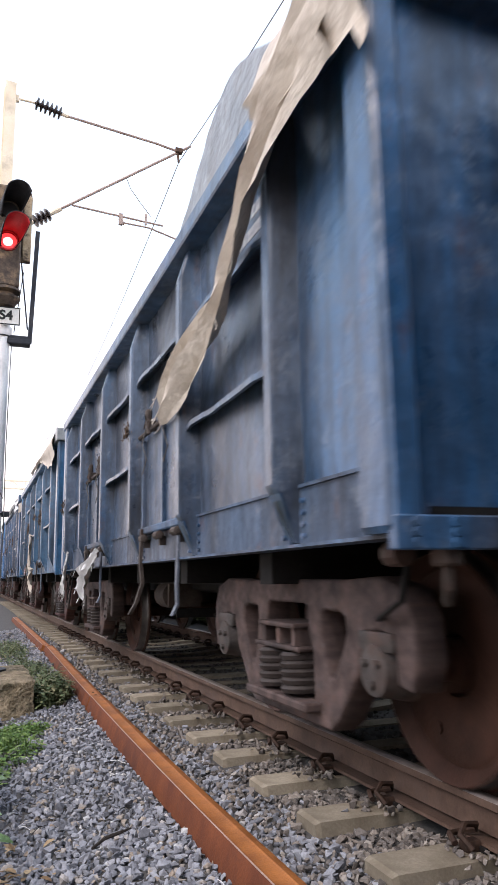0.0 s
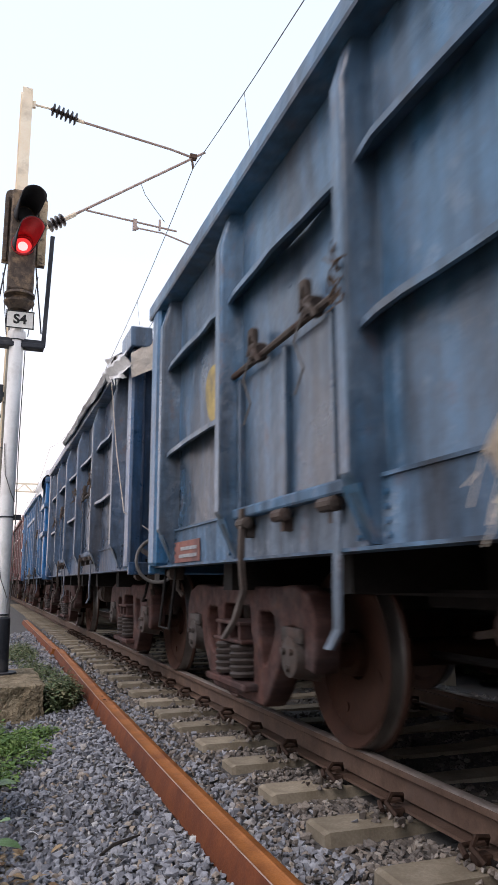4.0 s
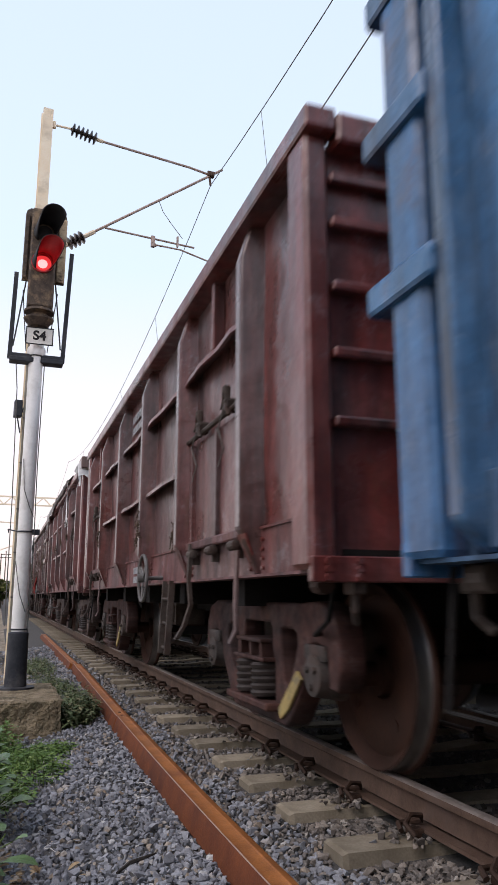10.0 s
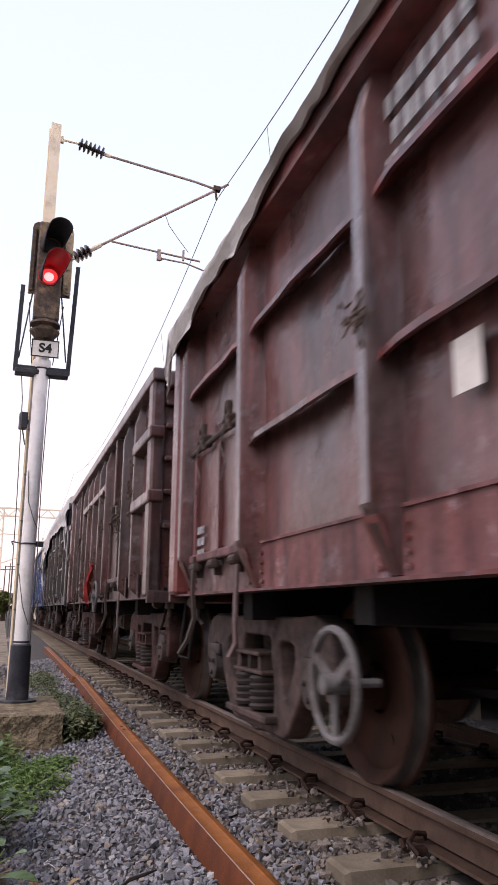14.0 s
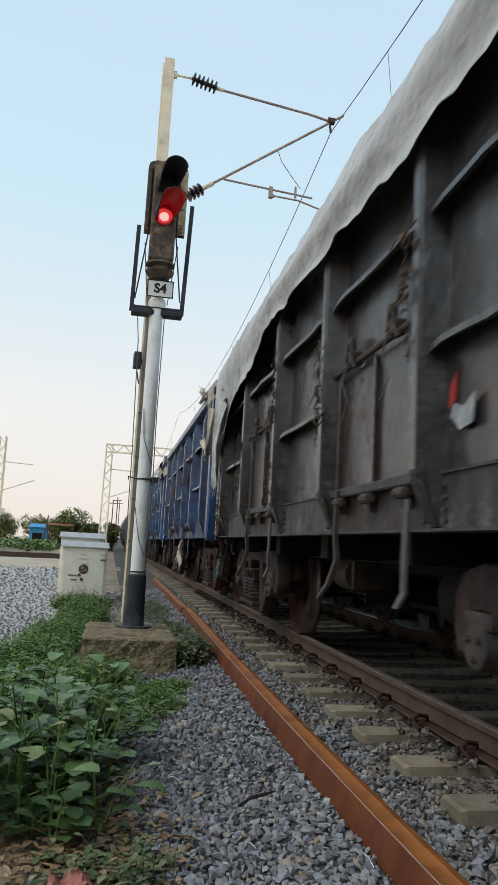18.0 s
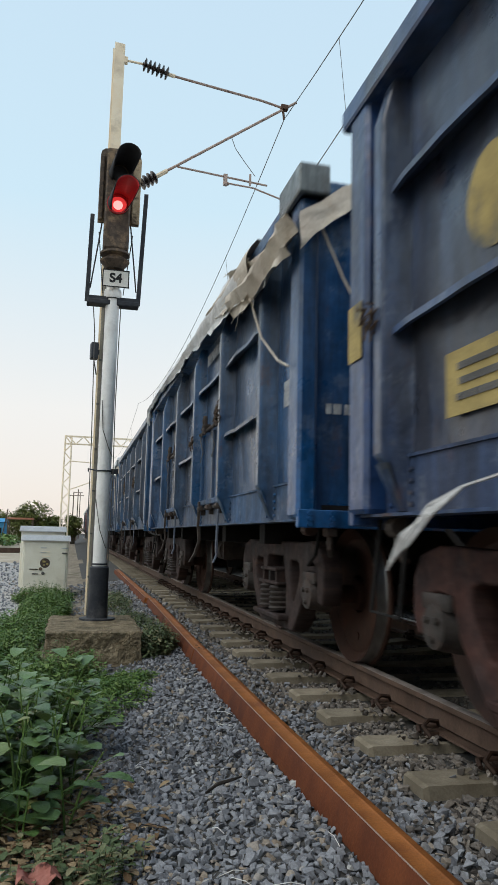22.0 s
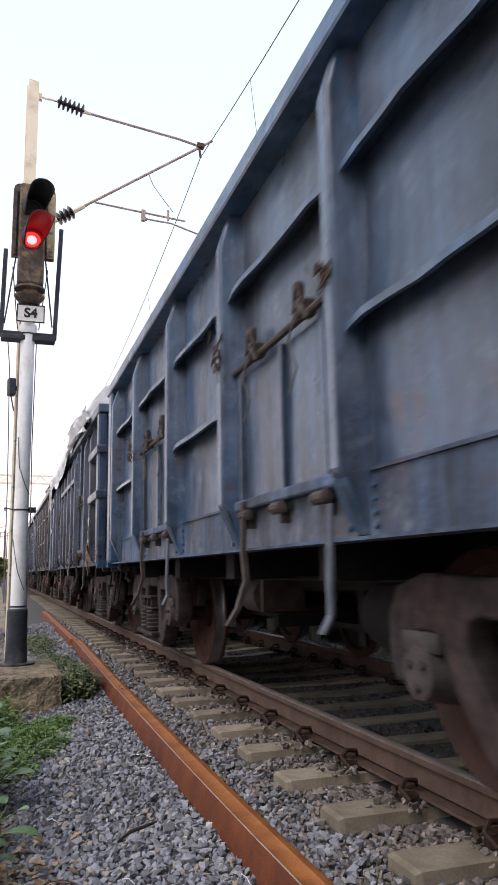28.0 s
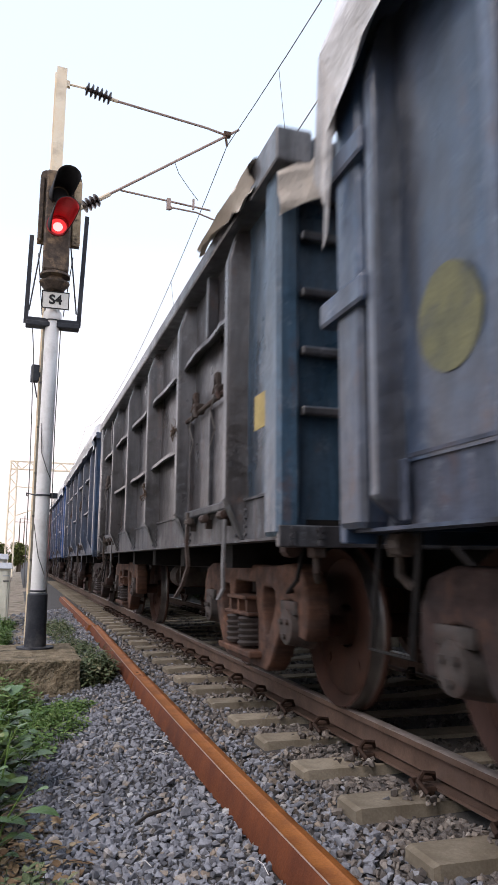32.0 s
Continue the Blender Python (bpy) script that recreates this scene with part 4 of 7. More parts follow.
def plants():
    rnd = random.Random(4)
    # broad-leaved shrub beside the camera
    stem, leaves = Kit(), Kit()
    for i in range(120):
        bx, by = -2.45 + rnd.uniform(-0.42, 0.38), 0.75 + rnd.uniform(-0.65, 1.05)
        h = rnd.uniform(0.22, 0.62) * (1.0 - 0.3 * max(0, bx + 2.3))
        tip = Vector((bx + rnd.uniform(-0.12, 0.18), by + rnd.uniform(-0.15, 0.12), -0.45 + h))
        stem.tube([(bx, by, -0.5), ((bx + tip.x) / 2, by, -0.45 + h * 0.6), tip], [0.006, 0.005, 0.003], 5)
        for j in range(rnd.randint(8, 12)):
            f = rnd.uniform(0.15, 1.0)
            p = Vector((bx, by, -0.45)).lerp(tip, f)
            a = rnd.uniform(0, math.tau)
            q = p + Vector((math.cos(a), math.sin(a), 0.5)) * 0.06
            stem.tube([p, q], 0.002, 4)
            big = rnd.choice((0.05, 0.065, 0.085, 0.11, 0.135)) * rnd.uniform(0.85, 1.15)
            leaf_fan(leaves, q, (math.cos(a), math.sin(a), rnd.uniform(-0.1, 0.8)), big, big * rnd.uniform(0.75, 0.95))
    sh = thing("shrub", stem, WEED, "green broad-leaved shrub growing beside the ballast", "shrub")
    part("leaf", leaves.mesh("leaf", LEAF, True, False), None, sh, "broad green leaf blades")["kind"] = "stuff"

    def weeds(name, label, material, places, hmin, hmax, lw, count, cat="weed"):
        for (cx, cy, rx, ry) in places:
            k = Kit()
            for i in range(int(count * rx * ry * 4) + 12):
                a, r = rnd.uniform(0, math.tau), math.sqrt(rnd.random())
                px, py = cx + rx * r * math.cos(a), cy + ry * r * math.sin(a)
                h = rnd.uniform(hmin, hmax) * (1.15 - 0.6 * r)
                z = ground_z(px, py) - 0.02
                lean = Vector((rnd.uniform(-0.35, 0.35), rnd.uniform(-0.35, 0.35), 1))
                top = Vector((px, py, z)) + lean * h
                k.tube([(px, py, z), top], [0.0025, 0.0012], 3, False)
                for j in range(6):
                    p = Vector((px, py, z)).lerp(top, rnd.uniform(0.25, 1))
                    b = rnd.uniform(0, math.tau)
                    leaf_fan(k, p, (math.cos(b), math.sin(b), rnd.uniform(-0.2, 0.6)), lw * rnd.uniform(0.6, 1.4), lw * rnd.uniform(0.35, 0.6), 0.2)
            ob = new(name, k.mesh(name, material, True, False))
            tagged(ob, label, cat, kind="stuff")
    weeds("weeds", "green weeds growing in dusty earth", WEED, [(-2.15, 3.6, 0.36, 0.5), (-2.55, 3.0, 0.5, 0.8), (-2.9, 4.6, 0.5, 0.9), (-2.75, 6.5, 0.4, 1.4), (-2.5, 9.5, 0.4, 1.6), (-2.6, 11.6, 0.6, 0.7), (-3.0, 1.8, 0.5, 0.8)], 0.14, 0.42, 0.06, 300)
    weeds("low_weeds", "low green weeds at the edge of the ballast", WEED, [(-1.75, 2.75, 0.28, 0.42), (-2.0, 2.2, 0.3, 0.4)], 0.06, 0.2, 0.045, 340)
    weeds("dry_weeds", "wispy grey-green weeds beside the rusty rail", FERN, [(-1.3, 7.2, 0.25, 1.3), (-1.35, 10.5, 0.3, 1.8), (-2.1, -0.2, 0.3, 0.25)], 0.06, 0.24, 0.05, 200)
    weeds("bushy_weed", "bushy dark green weed beside the foundation block", FERN, [(-1.20, 4.85, 0.20, 0.55), (-1.25, 4.5, 0.14, 0.25)], 0.12, 0.36, 0.06, 900)
    weeds("creeping_weed", "bright green creeping weed on the ballast edge", WEED, [(-1.62, 3.35, 0.26, 0.24), (-1.9, 3.2, 0.3, 0.4)], 0.05, 0.14, 0.045, 900)
    litter = Kit()
    for i in range(900):
        x, y = rnd.gauss(-2.2, 0.2), rnd.gauss(0.1, 0.35)
        a = rnd.uniform(0, math.tau)
        leaf_fan(litter, (x, y, ground_z(x, y) + rnd.uniform(0.01, 0.05)), (math.cos(a), math.sin(a), rnd.uniform(-0.1, 0.5)), rnd.uniform(0.03, 0.08), rnd.uniform(0.015, 0.04))
    tagged(new("leaf_litter", litter.mesh("leaf_litter", DRYLEAF, True, False)), "dry brown leaf litter under the shrub", "leaves", kind="stuff")
    cloth = Kit()
    cloth.grid([[(-2.28 + 0.02 * i + 0.01 * wob(i, j), -0.42 + 0.022 * j, ground_z(-2.2, -0.4) + 0.08 + 0.02 * math.sin(i * 1.1 + j * 0.4) + 0.02 * wob(i * 0.8, j * 0.9)) for i in range(9)] for j in range(8)])
    thing("rag", cloth, RAGM, "crumpled faded red rag lying in litter", "rag", smooth=True)
    # dead stick and twigs on the stones
    thing("stick", Kit().tube([(-1.47, 0.25, -0.285), (-1.40, 0.33, -0.275), (-1.33, 0.36, -0.27), (-1.26, 0.42, -0.275)], [0.006, 0.009, 0.008, 0.004], 6), STICKM, "short dead black stick lying on ballast", "stick")
    for i in range(26):
        x, y = rnd.uniform(-1.75, -1.0), rnd.uniform(-1.2, 3.2)
        a = rnd.uniform(0, 3.14)
        l = rnd.uniform(0.05, 0.16)
        z = ground_z(x, y) + 0.035
        thing("twig", Kit().tube([(x, y, z), (x + l * math.cos(a) * 0.5, y + l * math.sin(a) * 0.5, z + 0.012), (x + l * math.cos(a), y + l * math.sin(a), z)], 0.0018, 4), LABELM if i % 3 else STICKM, "thin dry straw lying on ballast", "twig", "dry twigs on the ballast")


def tree(x, y, h, r, seed):
    rnd = random.Random(seed)
    trunk = Kit().tube([(0, 0, -0.5), (0.1, 0, h * 0.25), (0, 0.1, h * 0.5), (0.1, 0.1, h * 0.8)], [0.3, 0.24, 0.18, 0.06], 8)
    for i in range(7):
        a = rnd.uniform(0, math.tau)
        z = h * rnd.uniform(0.25, 0.55)
        trunk.tube([(0, 0, z), (r * 0.4 * math.cos(a), r * 0.4 * math.sin(a), z + h * 0.15), (r * 0.75 * math.cos(a), r * 0.75 * math.sin(a), z + h * 0.22)], [0.12, 0.08, 0.03], 6)
    t = thing("tree", trunk, BARK, "round leafy green tree on the far side of the yard", "tree", "far trees", at=pose(x, y, -0.4))
    k = Kit()
    clumps = [(rnd.uniform(-0.6, 0.6) * r, rnd.uniform(-0.6, 0.6) * r, h * rnd.uniform(0.32, 0.82), r * rnd.uniform(0.28, 0.5)) for _ in range(16)]
    for cx, cy, cz, cr in clumps:
        for i in range(260):
            v = Vector((rnd.gauss(0, 1), rnd.gauss(0, 1), rnd.gauss(0, 0.8))).normalized() * cr * rnd.uniform(0.6, 1.05)
            leaf_fan(k, (cx + v.x, cy + v.y, cz + v.z), (v.x, v.y, v.z + rnd.uniform(-1, 1) * cr), h * 0.05, h * 0.04)
    part("crown", k.mesh("crown", TREE, True, False), None, t)


def far_things():
    for x, y, h, r, s in ((-6.7, 85, 4.7, 2.35, 1), (-8.2, 88, 3.6, 1.9, 11), (-4.6, 88, 3.4, 1.5, 2), (-11.5, 92, 3.8, 2.4, 3), (-15.5, 90, 4.2, 2.6, 4), (-2.1, 86, 3.7, 1.15, 5), (-20, 95, 5, 3, 6)):
        tree(x, y, h, r, s)
    # lattice portal masts of the far lines
    for x, y in ((-2.85, 60), (-11.6, 60)):
        m = thing("lattice_mast", None, None, "pale steel lattice overhead portal mast far off", "mast", "far lattice masts", at=pose(x, y, -0.4))
        k = Kit()
        w, h = 0.32, 9.4
        for a in (-1, 1):
            for b in (-1, 1):
                part("leg", Kit().bar((a * w, b * w, 0), (a * w * 0.8, b * w * 0.8, h), 0.09, 0.09), STEEL_GREY, m)
        k = Kit()
        n = 14
        for i in range(n):
            s = 1 if i % 2 else -1
            for b in (-1, 1):
                k.bar((s * w * 0.9, b * w * 0.9, h * i / n), (-s * w * 0.9, b * w * 0.9, h * (i + 1) / n), 0.05, 0.05)
        tagged(part("lacing", k, STEEL_GREY, m), kind="stuff")
        k = Kit()
        L = 7.5
        for z in (h, h - 0.65):
            for b in (-0.25, 0.25):
                k.bar((-w, b, z), (L, b, z), 0.07, 0.07)
        for i in range(12):
            for b in (-0.25, 0.25):
                k.bar((L * i / 12, b, h - 0.65 if i % 2 else h), (L * (i + 1) / 12, b, h if i % 2 else h - 0.65), 0.05, 0.05)
        if x > -5:
            part("beam", k, STEEL_GREY, m)
        part("bracket", Kit().tube([(0.3, 0, 7.3), (2.6, 0, 7.2)], 0.05, 6).tube([(0.3, 0, 4.9), (2.8, 0, 5.9)], 0.05, 6), STEEL_GREY, m)
    k = Kit().box(-0.8, 0.8, -1.5, 1.5, 0, 2.3, 0.05)
    b = thing("shed", k, BLUEB, "small bright blue sheeted shed far across the yard", "shed", at=pose(-9.9, 80, -0.43))
    part("roof", Kit().loft([[(-0.95, -1.7, 2.3), (0.95, -1.7, 2.3), (0.95, 1.7, 2.3), (-0.95, 1.7, 2.3)], [(-0.9, -0.1, 2.7), (0.9, -0.1, 2.7), (0.9, 0.1, 2.7), (-0.9, 0.1, 2.7)]]), BLUEB, b)
    part("doorway", Kit().box(-0.5, 0.5, -1.53, -1.505, 0, 1.7), DARK, b)
    # kerb of the yard and another track beyond it
    thing("yard_kerb", Kit().box(-30, -4.1, 29.4, 29.7, -0.6, -0.41, 0.02), CONCRETE, "low pale concrete kerb across the gravel yard", "kerb", kind="structure")
    for i, yy in enumerate((40.0, 41.7, 46.0, 47.7)):
        thing("far_rail", Kit().loft([[(-45, yy - 9 + dy, -0.42 + dz) for dy, dz in ((-0.04, 0), (0.04, 0), (0.04, 0.16), (-0.04, 0.16))], [(-2.6, yy + 6 + dy, -0.42 + dz) for dy, dz in ((-0.04, 0), (0.04, 0), (0.04, 0.16), (-0.04, 0.16))]]), RAILM, "rusty rail of another line far across the yard", "rail", "rails of the other lines")
    k = Kit()
    for i in range(60):
        x = -44 + i * 0.7
        yy = 31.85 + (x + 45) / 42.4 * 15
        k.box(x, x + 0.25, yy - 1.0, yy + 2.2, -0.46, -0.40).box(x, x + 0.25, yy + 5.2, yy + 8.2, -0.46, -0.40)
    thing("far_sleepers", k, BARK, "rows of dark sleepers on the other lines", "sleepers", kind="stuff")
    rnd = random.Random(8)
    k = Kit()
    for i in range(900):
        x, y = rnd.uniform(-26, -7.0), rnd.uniform(60, 76)
        for j in range(3):
            a = rnd.uniform(0, math.tau)
            leaf_fan(k, (x, y, -0.4 + rnd.uniform(0, 0.9)), (math.cos(a), math.sin(a), rnd.uniform(0, 1)), 0.5, 0.3)
    tagged(new("far_bushes", k.mesh("far_bushes", WEED, True, False)), "low green bushes along the far side of the yard", "bushes", kind="stuff")
    c = thing("canopy", Kit().box(-1.3, 1.3, -1.2, 1.2, 2.55, 2.72, 0.02), BRICKRED, "low faded red canopy roof on thin posts far off", "canopy", at=pose(-7.4, 77, -0.4))
    for a in (-1.2, 1.2):
        for b in (-1.1, 1.1):
            part("post", Kit().bar((a, b, 0), (a, b, 2.55), 0.1, 0.1), BARK, c)
    part("leaning_pole", Kit().tube([(-1.9, 0, 0), (-1.35, 0, 3.6)], 0.06, 6).tube([(-1.0, 0, 0), (-1.5, 0, 3.0)], 0.05, 6), BARK, c)
    # poles far along the line
    for x, y, h in ((-1.5, 120, 8), (-0.9, 150, 9), (-2.2, 110, 7)):
        thing("far_pole", Kit().lathe([(0.1, -0.5), (0.07, h)], "z", n=8).box(-0.7, 0.7, -0.05, 0.05, h - 0.6, h - 0.5), HEADM, "dark pole with a cross arm far off", "pole", "far poles", at=pose(x, y, 0))
    # posts, a low wall and a dark hedge on the other side of the train
    for i in range(9):
        thing("fence_post", Kit().box(-0.09, 0.09, -0.09, 0.09, -0.6, 0.75, 0.01), CONCRETE, "short concrete post behind the track", "post", "posts behind the track", at=pose(3.75, -2 + i * 2.4, 0))
    k = Kit()
    for i in range(5200):
        y = rnd.uniform(-9, 46)
        z = rnd.uniform(-0.5, 2.4) * rnd.uniform(0.7, 1)
        a = rnd.uniform(0, math.tau)
        leaf_fan(k, (4.3 + rnd.uniform(-0.3, 0.5), y, z), (math.cos(a), math.sin(a), rnd.uniform(-0.2, 0.9)), 0.42, 0.3)
    k.box(4.75, 5.0, -12, 60, -0.6, 2.2)
    tagged(new("hedge", k.mesh("hedge", HEDGE, True, False)), "dense dark green hedge behind the track", "hedge", kind="stuff")
    # an unseen leafy screen, added behind the camera to cut the light from there
    k = Kit()
    for i in range(5200):
        x = rnd.uniform(-26, -2.6) if i % 3 else rnd.uniform(4.6, 14)
        a = rnd.uniform(0, math.tau)
        leaf_fan(k, (x, -13 + rnd.uniform(-0.5, 1.2), rnd.uniform(-0.5, 3.2) * rnd.uniform(0.75, 1)), (math.cos(a), math.sin(a), rnd.uniform(-0.2, 0.9)), 0.75, 0.6)
    for a, b in ((-27, -2.9), (4.9, 15)):
        k.box(a, b, -13.9, -13.5, -0.6, 2.3)
    tagged(new("thicket", k.mesh("thicket", TREE, True, False)), "unseen dark green leaf screen added to block light", "hedge", kind="stuff")

# ---- wagons ----
HW, BZ, TZ, LB, PITCH = 1.60, 1.045, 3.40, 9.784, 10.713


def rib(y, depth=0.15, w=0.105, z0=1.32, z1=3.24):
    """A pressed side post: flat outer face, flared flanks, drawn in at its head and foot."""
    def ring(z, d, ww):
        xo, xi = -HW + 0.15 - d, -HW + 0.155
        h = ww * 0.5
        half = [(xi, h + 0.034), (xi - d * 0.15, h + 0.022), (xo + 0.02, h + 0.006), (xo + 0.006, h + 0.001), (xo, h - 0.007)]
        return [(x, y - o, z) for x, o in half] + [(x, y + o, z) for x, o in reversed(half)]
    return Kit().loft([ring(max(z0 - 0.27, BZ + 0.01), depth * 0.2, w * 0.6), ring(z0 - 0.02, depth * 0.9, w * 0.97), ring(z0, depth, w), ring(z1 - 0.2, depth, w), ring(z1, depth * 0.62, w * 0.9), ring(z1 + 0.03, depth * 0.55, w * 0.85)])


def post(w, y, label, depth=0.15, width=0.105, z0=1.32, z1=3.24):
    """A side post with a worn plate on its outer face, paler for sky light."""
    p = part("side_post", rib(y, depth, width, z0, z1), PAINT, w, label, smooth=True)
    xo, h = -HW + 0.15 - depth - 0.0025, width * 0.5 - 0.012
    k = Kit().loft([[(xo + o, y - h * f, z), (xo + o, y + h * f, z), (xo + o + 0.003, y + h * f, z), (xo + o + 0.003, y - h * f, z)] for z, o, f in ((z0 + 0.01, 0, 1), (z1 - 0.2, 0, 1), (z1 - 0.01, depth * 0.37, 0.9))])
    part("post_face", k, PAINT, p, "worn outer face of the post, painted sky-pale")
    return p


def ledge(y0, y1, z, d=0.13, t=0.022):
    """A sloping angle stiffener between two posts."""
    xi = -HW + 0.155
    k = Kit()
    rings = []
    for i in range(9):
        y, f = y0 + (y1 - y0) * i / 8, 0 if i in (0, 8) else 1
        e, g = d * (0.85 if not f else 1.0) + f * 0.022 * wob(y * 2.1, z * 3), z + f * 0.014 * wob(y * 2.7, z * 5 + 3)
        rings.append([(xi, y, z + 0.075), (xi - e, y, g + 0.012), (xi - e, y, g - 0.022), (xi - e + t, y, g - 0.022), (xi - e + t, y, g), (xi, y, z + 0.055)])
    k.loft(rings)
    return k


def panel(y0, y1, z0, z1, x=-HW + 0.15, t=0.02, dent=0.012, seed=0.0, skin=True):
    """A plate with shallow dents between its posts."""
    n, m = max(2, int((y1 - y0) / 0.19)), max(2, int((z1 - z0) / 0.22))
    k = Kit()
    rows = []
    for j in range(m + 1):
        z = z0 + (z1 - z0) * j / m
        rows.append([(x + dent * (wob(seed + 1.7 * (y0 + (y1 - y0) * i / n), z * 1.9, seed) * (0 if i in (0, n) or j in (0, m) else 1.6)), y0 + (y1 - y0) * i / n, z) for i in range(n + 1)])
    k.grid(rows)
    k.box(x + t, x + 2 * t, y0, y1, z0, z1)
    return k


def door(parent, y0, y1, seed):
    """A drop door: framed plate, two uprights, latches above, hinges below."""
    xo = -HW + 0.10
    zb, zt = 1.33, 2.13
    d = part("door", panel(y0 + 0.07, y1 - 0.07, zb, zt, xo + 0.03, 0.012, 0.010, seed), PAINT, parent, "side discharge door", smooth=True)
    ym = (y0 + y1) / 2
    for ya, yb in ((y0 + 0.04, y0 + 0.10), (y1 - 0.10, y1 - 0.04)):
        part("door_stile", Kit().box(xo - 0.01, xo + 0.045, ya, yb, zb, zt, 0.008), PAINT, d)
    part("door_upright", Kit().box(xo - 0.005, xo + 0.04, ym - 0.02, ym + 0.02, zb, zt, 0.006), PAINT, d)
    part("door_upright", Kit().box(xo, xo + 0.04, y0 + 0.22, y0 + 0.25, zb, zt), PAINT, d)
    hb = Kit().box(xo - 0.035, xo + 0.03, y0 + 0.03, y1 - 0.03, zb - 0.055, zb + 0.005, 0.01)
    part("hinge_bar", hb, SOLE, d)
    for f in (0.15, 0.5, 0.85):
        y = y0 + (y1 - y0) * f
        part("hinge_lug", Kit().lathe([(0.015, -0.07), (0.033, -0.065), (0.033, 0.065), (0.015, 0.07)], "y", (xo - 0.03, y, zb - 0.09), 10).box(xo - 0.02, xo + 0.05, y - 0.022, y + 0.022, zb - 0.17, zb - 0.1), LEVER, d)
    lt = Kit().tube([(xo - 0.02, y0 + 0.02, zt + 0.03), (xo - 0.02, y1 - 0.02, zt + 0.03)], 0.02, 8)
    part("latch_bar", lt, LEVER, d)
    for f in (0.25, 0.72):
        y = y0 + (y1 - y0) * f
        cam_k = Kit().box(xo - 0.06, xo + 0.03, y - 0.05, y + 0.03, zt + 0.02, zt + 0.11, 0.012).box(xo - 0.05, xo + 0.0, y + 0.02, y + 0.09, zt + 0.05, zt + 0.22, 0.012)
        cam_k.tube([(xo - 0.06, y - 0.03, zt + 0.06), (xo - 0.07, y - 0.10, zt + 0.02), (xo - 0.06, y - 0.13, zt - 0.03)], 0.014, 6)
        cam_k.tube([(xo - 0.05, y - 0.05, zt + 0.10), (xo - 0.075, y + 0.02, zt + 0.04), (xo - 0.05, y + 0.05, zt + 0.12), (xo - 0.07, y - 0.02, zt + 0.16), (xo - 0.04, y - 0.07, zt + 0.08)], 0.006, 5)
        part("latch_cam", cam_k, LEVER, d)
        part("wire_tie", Kit().tube([(xo - 0.05, y + 0.04, zt + 0.06), (xo - 0.07, y + 0.10, zt - 0.08), (xo - 0.04, y + 0.06, zt - 0.22), (xo - 0.06, y + 0.12, zt - 0.34)], 0.006, 5), WIRE, d, "loose wire tie")
    part("lever_plate", Kit().loft([[(x - 0.008, y0 + 0.10 + dy, z), (x + 0.008, y0 + 0.10 + dy, z), (x + 0.008, y0 + 0.16 + dy, z), (x - 0.008, y0 + 0.16 + dy, z)] for x, dy, z in ((-HW + 0.06, 0, 1.2), (-HW + 0.05, 0, 0.85), (-HW + 0.06, 0.02, 0.72), (-HW + 0.03, 0.05, 0.64))]), SOLE, d, "flat hanging door lever")
    for y in (y1 - 0.24,):
        lev = Kit()
        pts = [(-HW + 0.06, y, 1.32), (-HW + 0.05, y, 1.05), (-HW + 0.07, y + 0.01, 0.86), (-HW + 0.03, y + 0.05, 0.70), (-HW - 0.02, y + 0.09, 0.60)]
        lev.loft([[(p[0] - 0.014, p[1] - 0.024, p[2]), (p[0] + 0.014, p[1] - 0.024, p[2]), (p[0] + 0.014, p[1] + 0.024, p[2]), (p[0] - 0.014, p[1] + 0.024, p[2])] for p in pts])
        part("hanging_lever", lev, LEVER, d)


def coil(k, cx, cy, z0, z1, r, turns=4.5, wire=0.024):
    n = int(turns * 12)
    k.tube([(cx + r * math.cos(i * math.tau / 12), cy + r * math.sin(i * math.tau / 12), z0 + (z1 - z0) * i / n) for i in range(n + 1)], wire, 5)


FRAME_MESH = []


def side_frame_mesh():
    """A cast side frame: arched top, slanting legs, three windows, rounded edges."""
    if FRAME_MESH:
        return FRAME_MESH[0]
    half = [(0.50, 0.175), (0.58, 0.22), (0.79, 0.46), (0.845, 0.60), (0.89, 0.665), (1.0, 0.68), (1.10, 0.66), (1.145, 0.60), (1.155, 0.46), (1.24, 0.45), (1.275, 0.56), (1.265, 0.72), (1.19, 0.83), (1.0, 0.88), (0.6, 0.862), (0.3, 0.87)]
    outer = half + [(-u, w) for u, w in reversed(half)]
    side = [(0.43, 0.735), (0.49, 0.75), (0.56, 0.742), (0.62, 0.75), (0.70, 0.72), (0.72, 0.64), (0.68, 0.55), (0.575, 0.405), (0.52, 0.385), (0.475, 0.41), (0.42, 0.66)]
    middle = [(-0.35, 0.265), (0.35, 0.265), (0.345, 0.52), (0.30, 0.60), (0.29, 0.745), (0.25, 0.775), (-0.25, 0.775), (-0.29, 0.745), (-0.30, 0.60), (-0.345, 0.52)]
    cu = bpy.data.curves.new("side_frame", "CURVE")
    cu.dimensions, cu.fill_mode, cu.extrude, cu.bevel_depth, cu.bevel_resolution = "2D", "BOTH", 0.06, 0.016, 1
    for pts in (outer, side, [(-u, w) for u, w in reversed(side)], middle):
        sp = cu.splines.new("POLY")
        sp.points.add(len(pts) - 1)
        for p, (u, w) in zip(sp.points, pts):
            p.co = (u, w, 0, 1)
        sp.use_cyclic_u = True
    tmp = new("tmp", cu)
    me = bpy.data.meshes.new_from_object(tmp.evaluated_get(bpy.context.evaluated_depsgraph_get()))
    bpy.data.objects.remove(tmp)
    me.materials.clear()
    me.materials.append(BOGIE)
    FRAME_MESH.append(me)
    return me


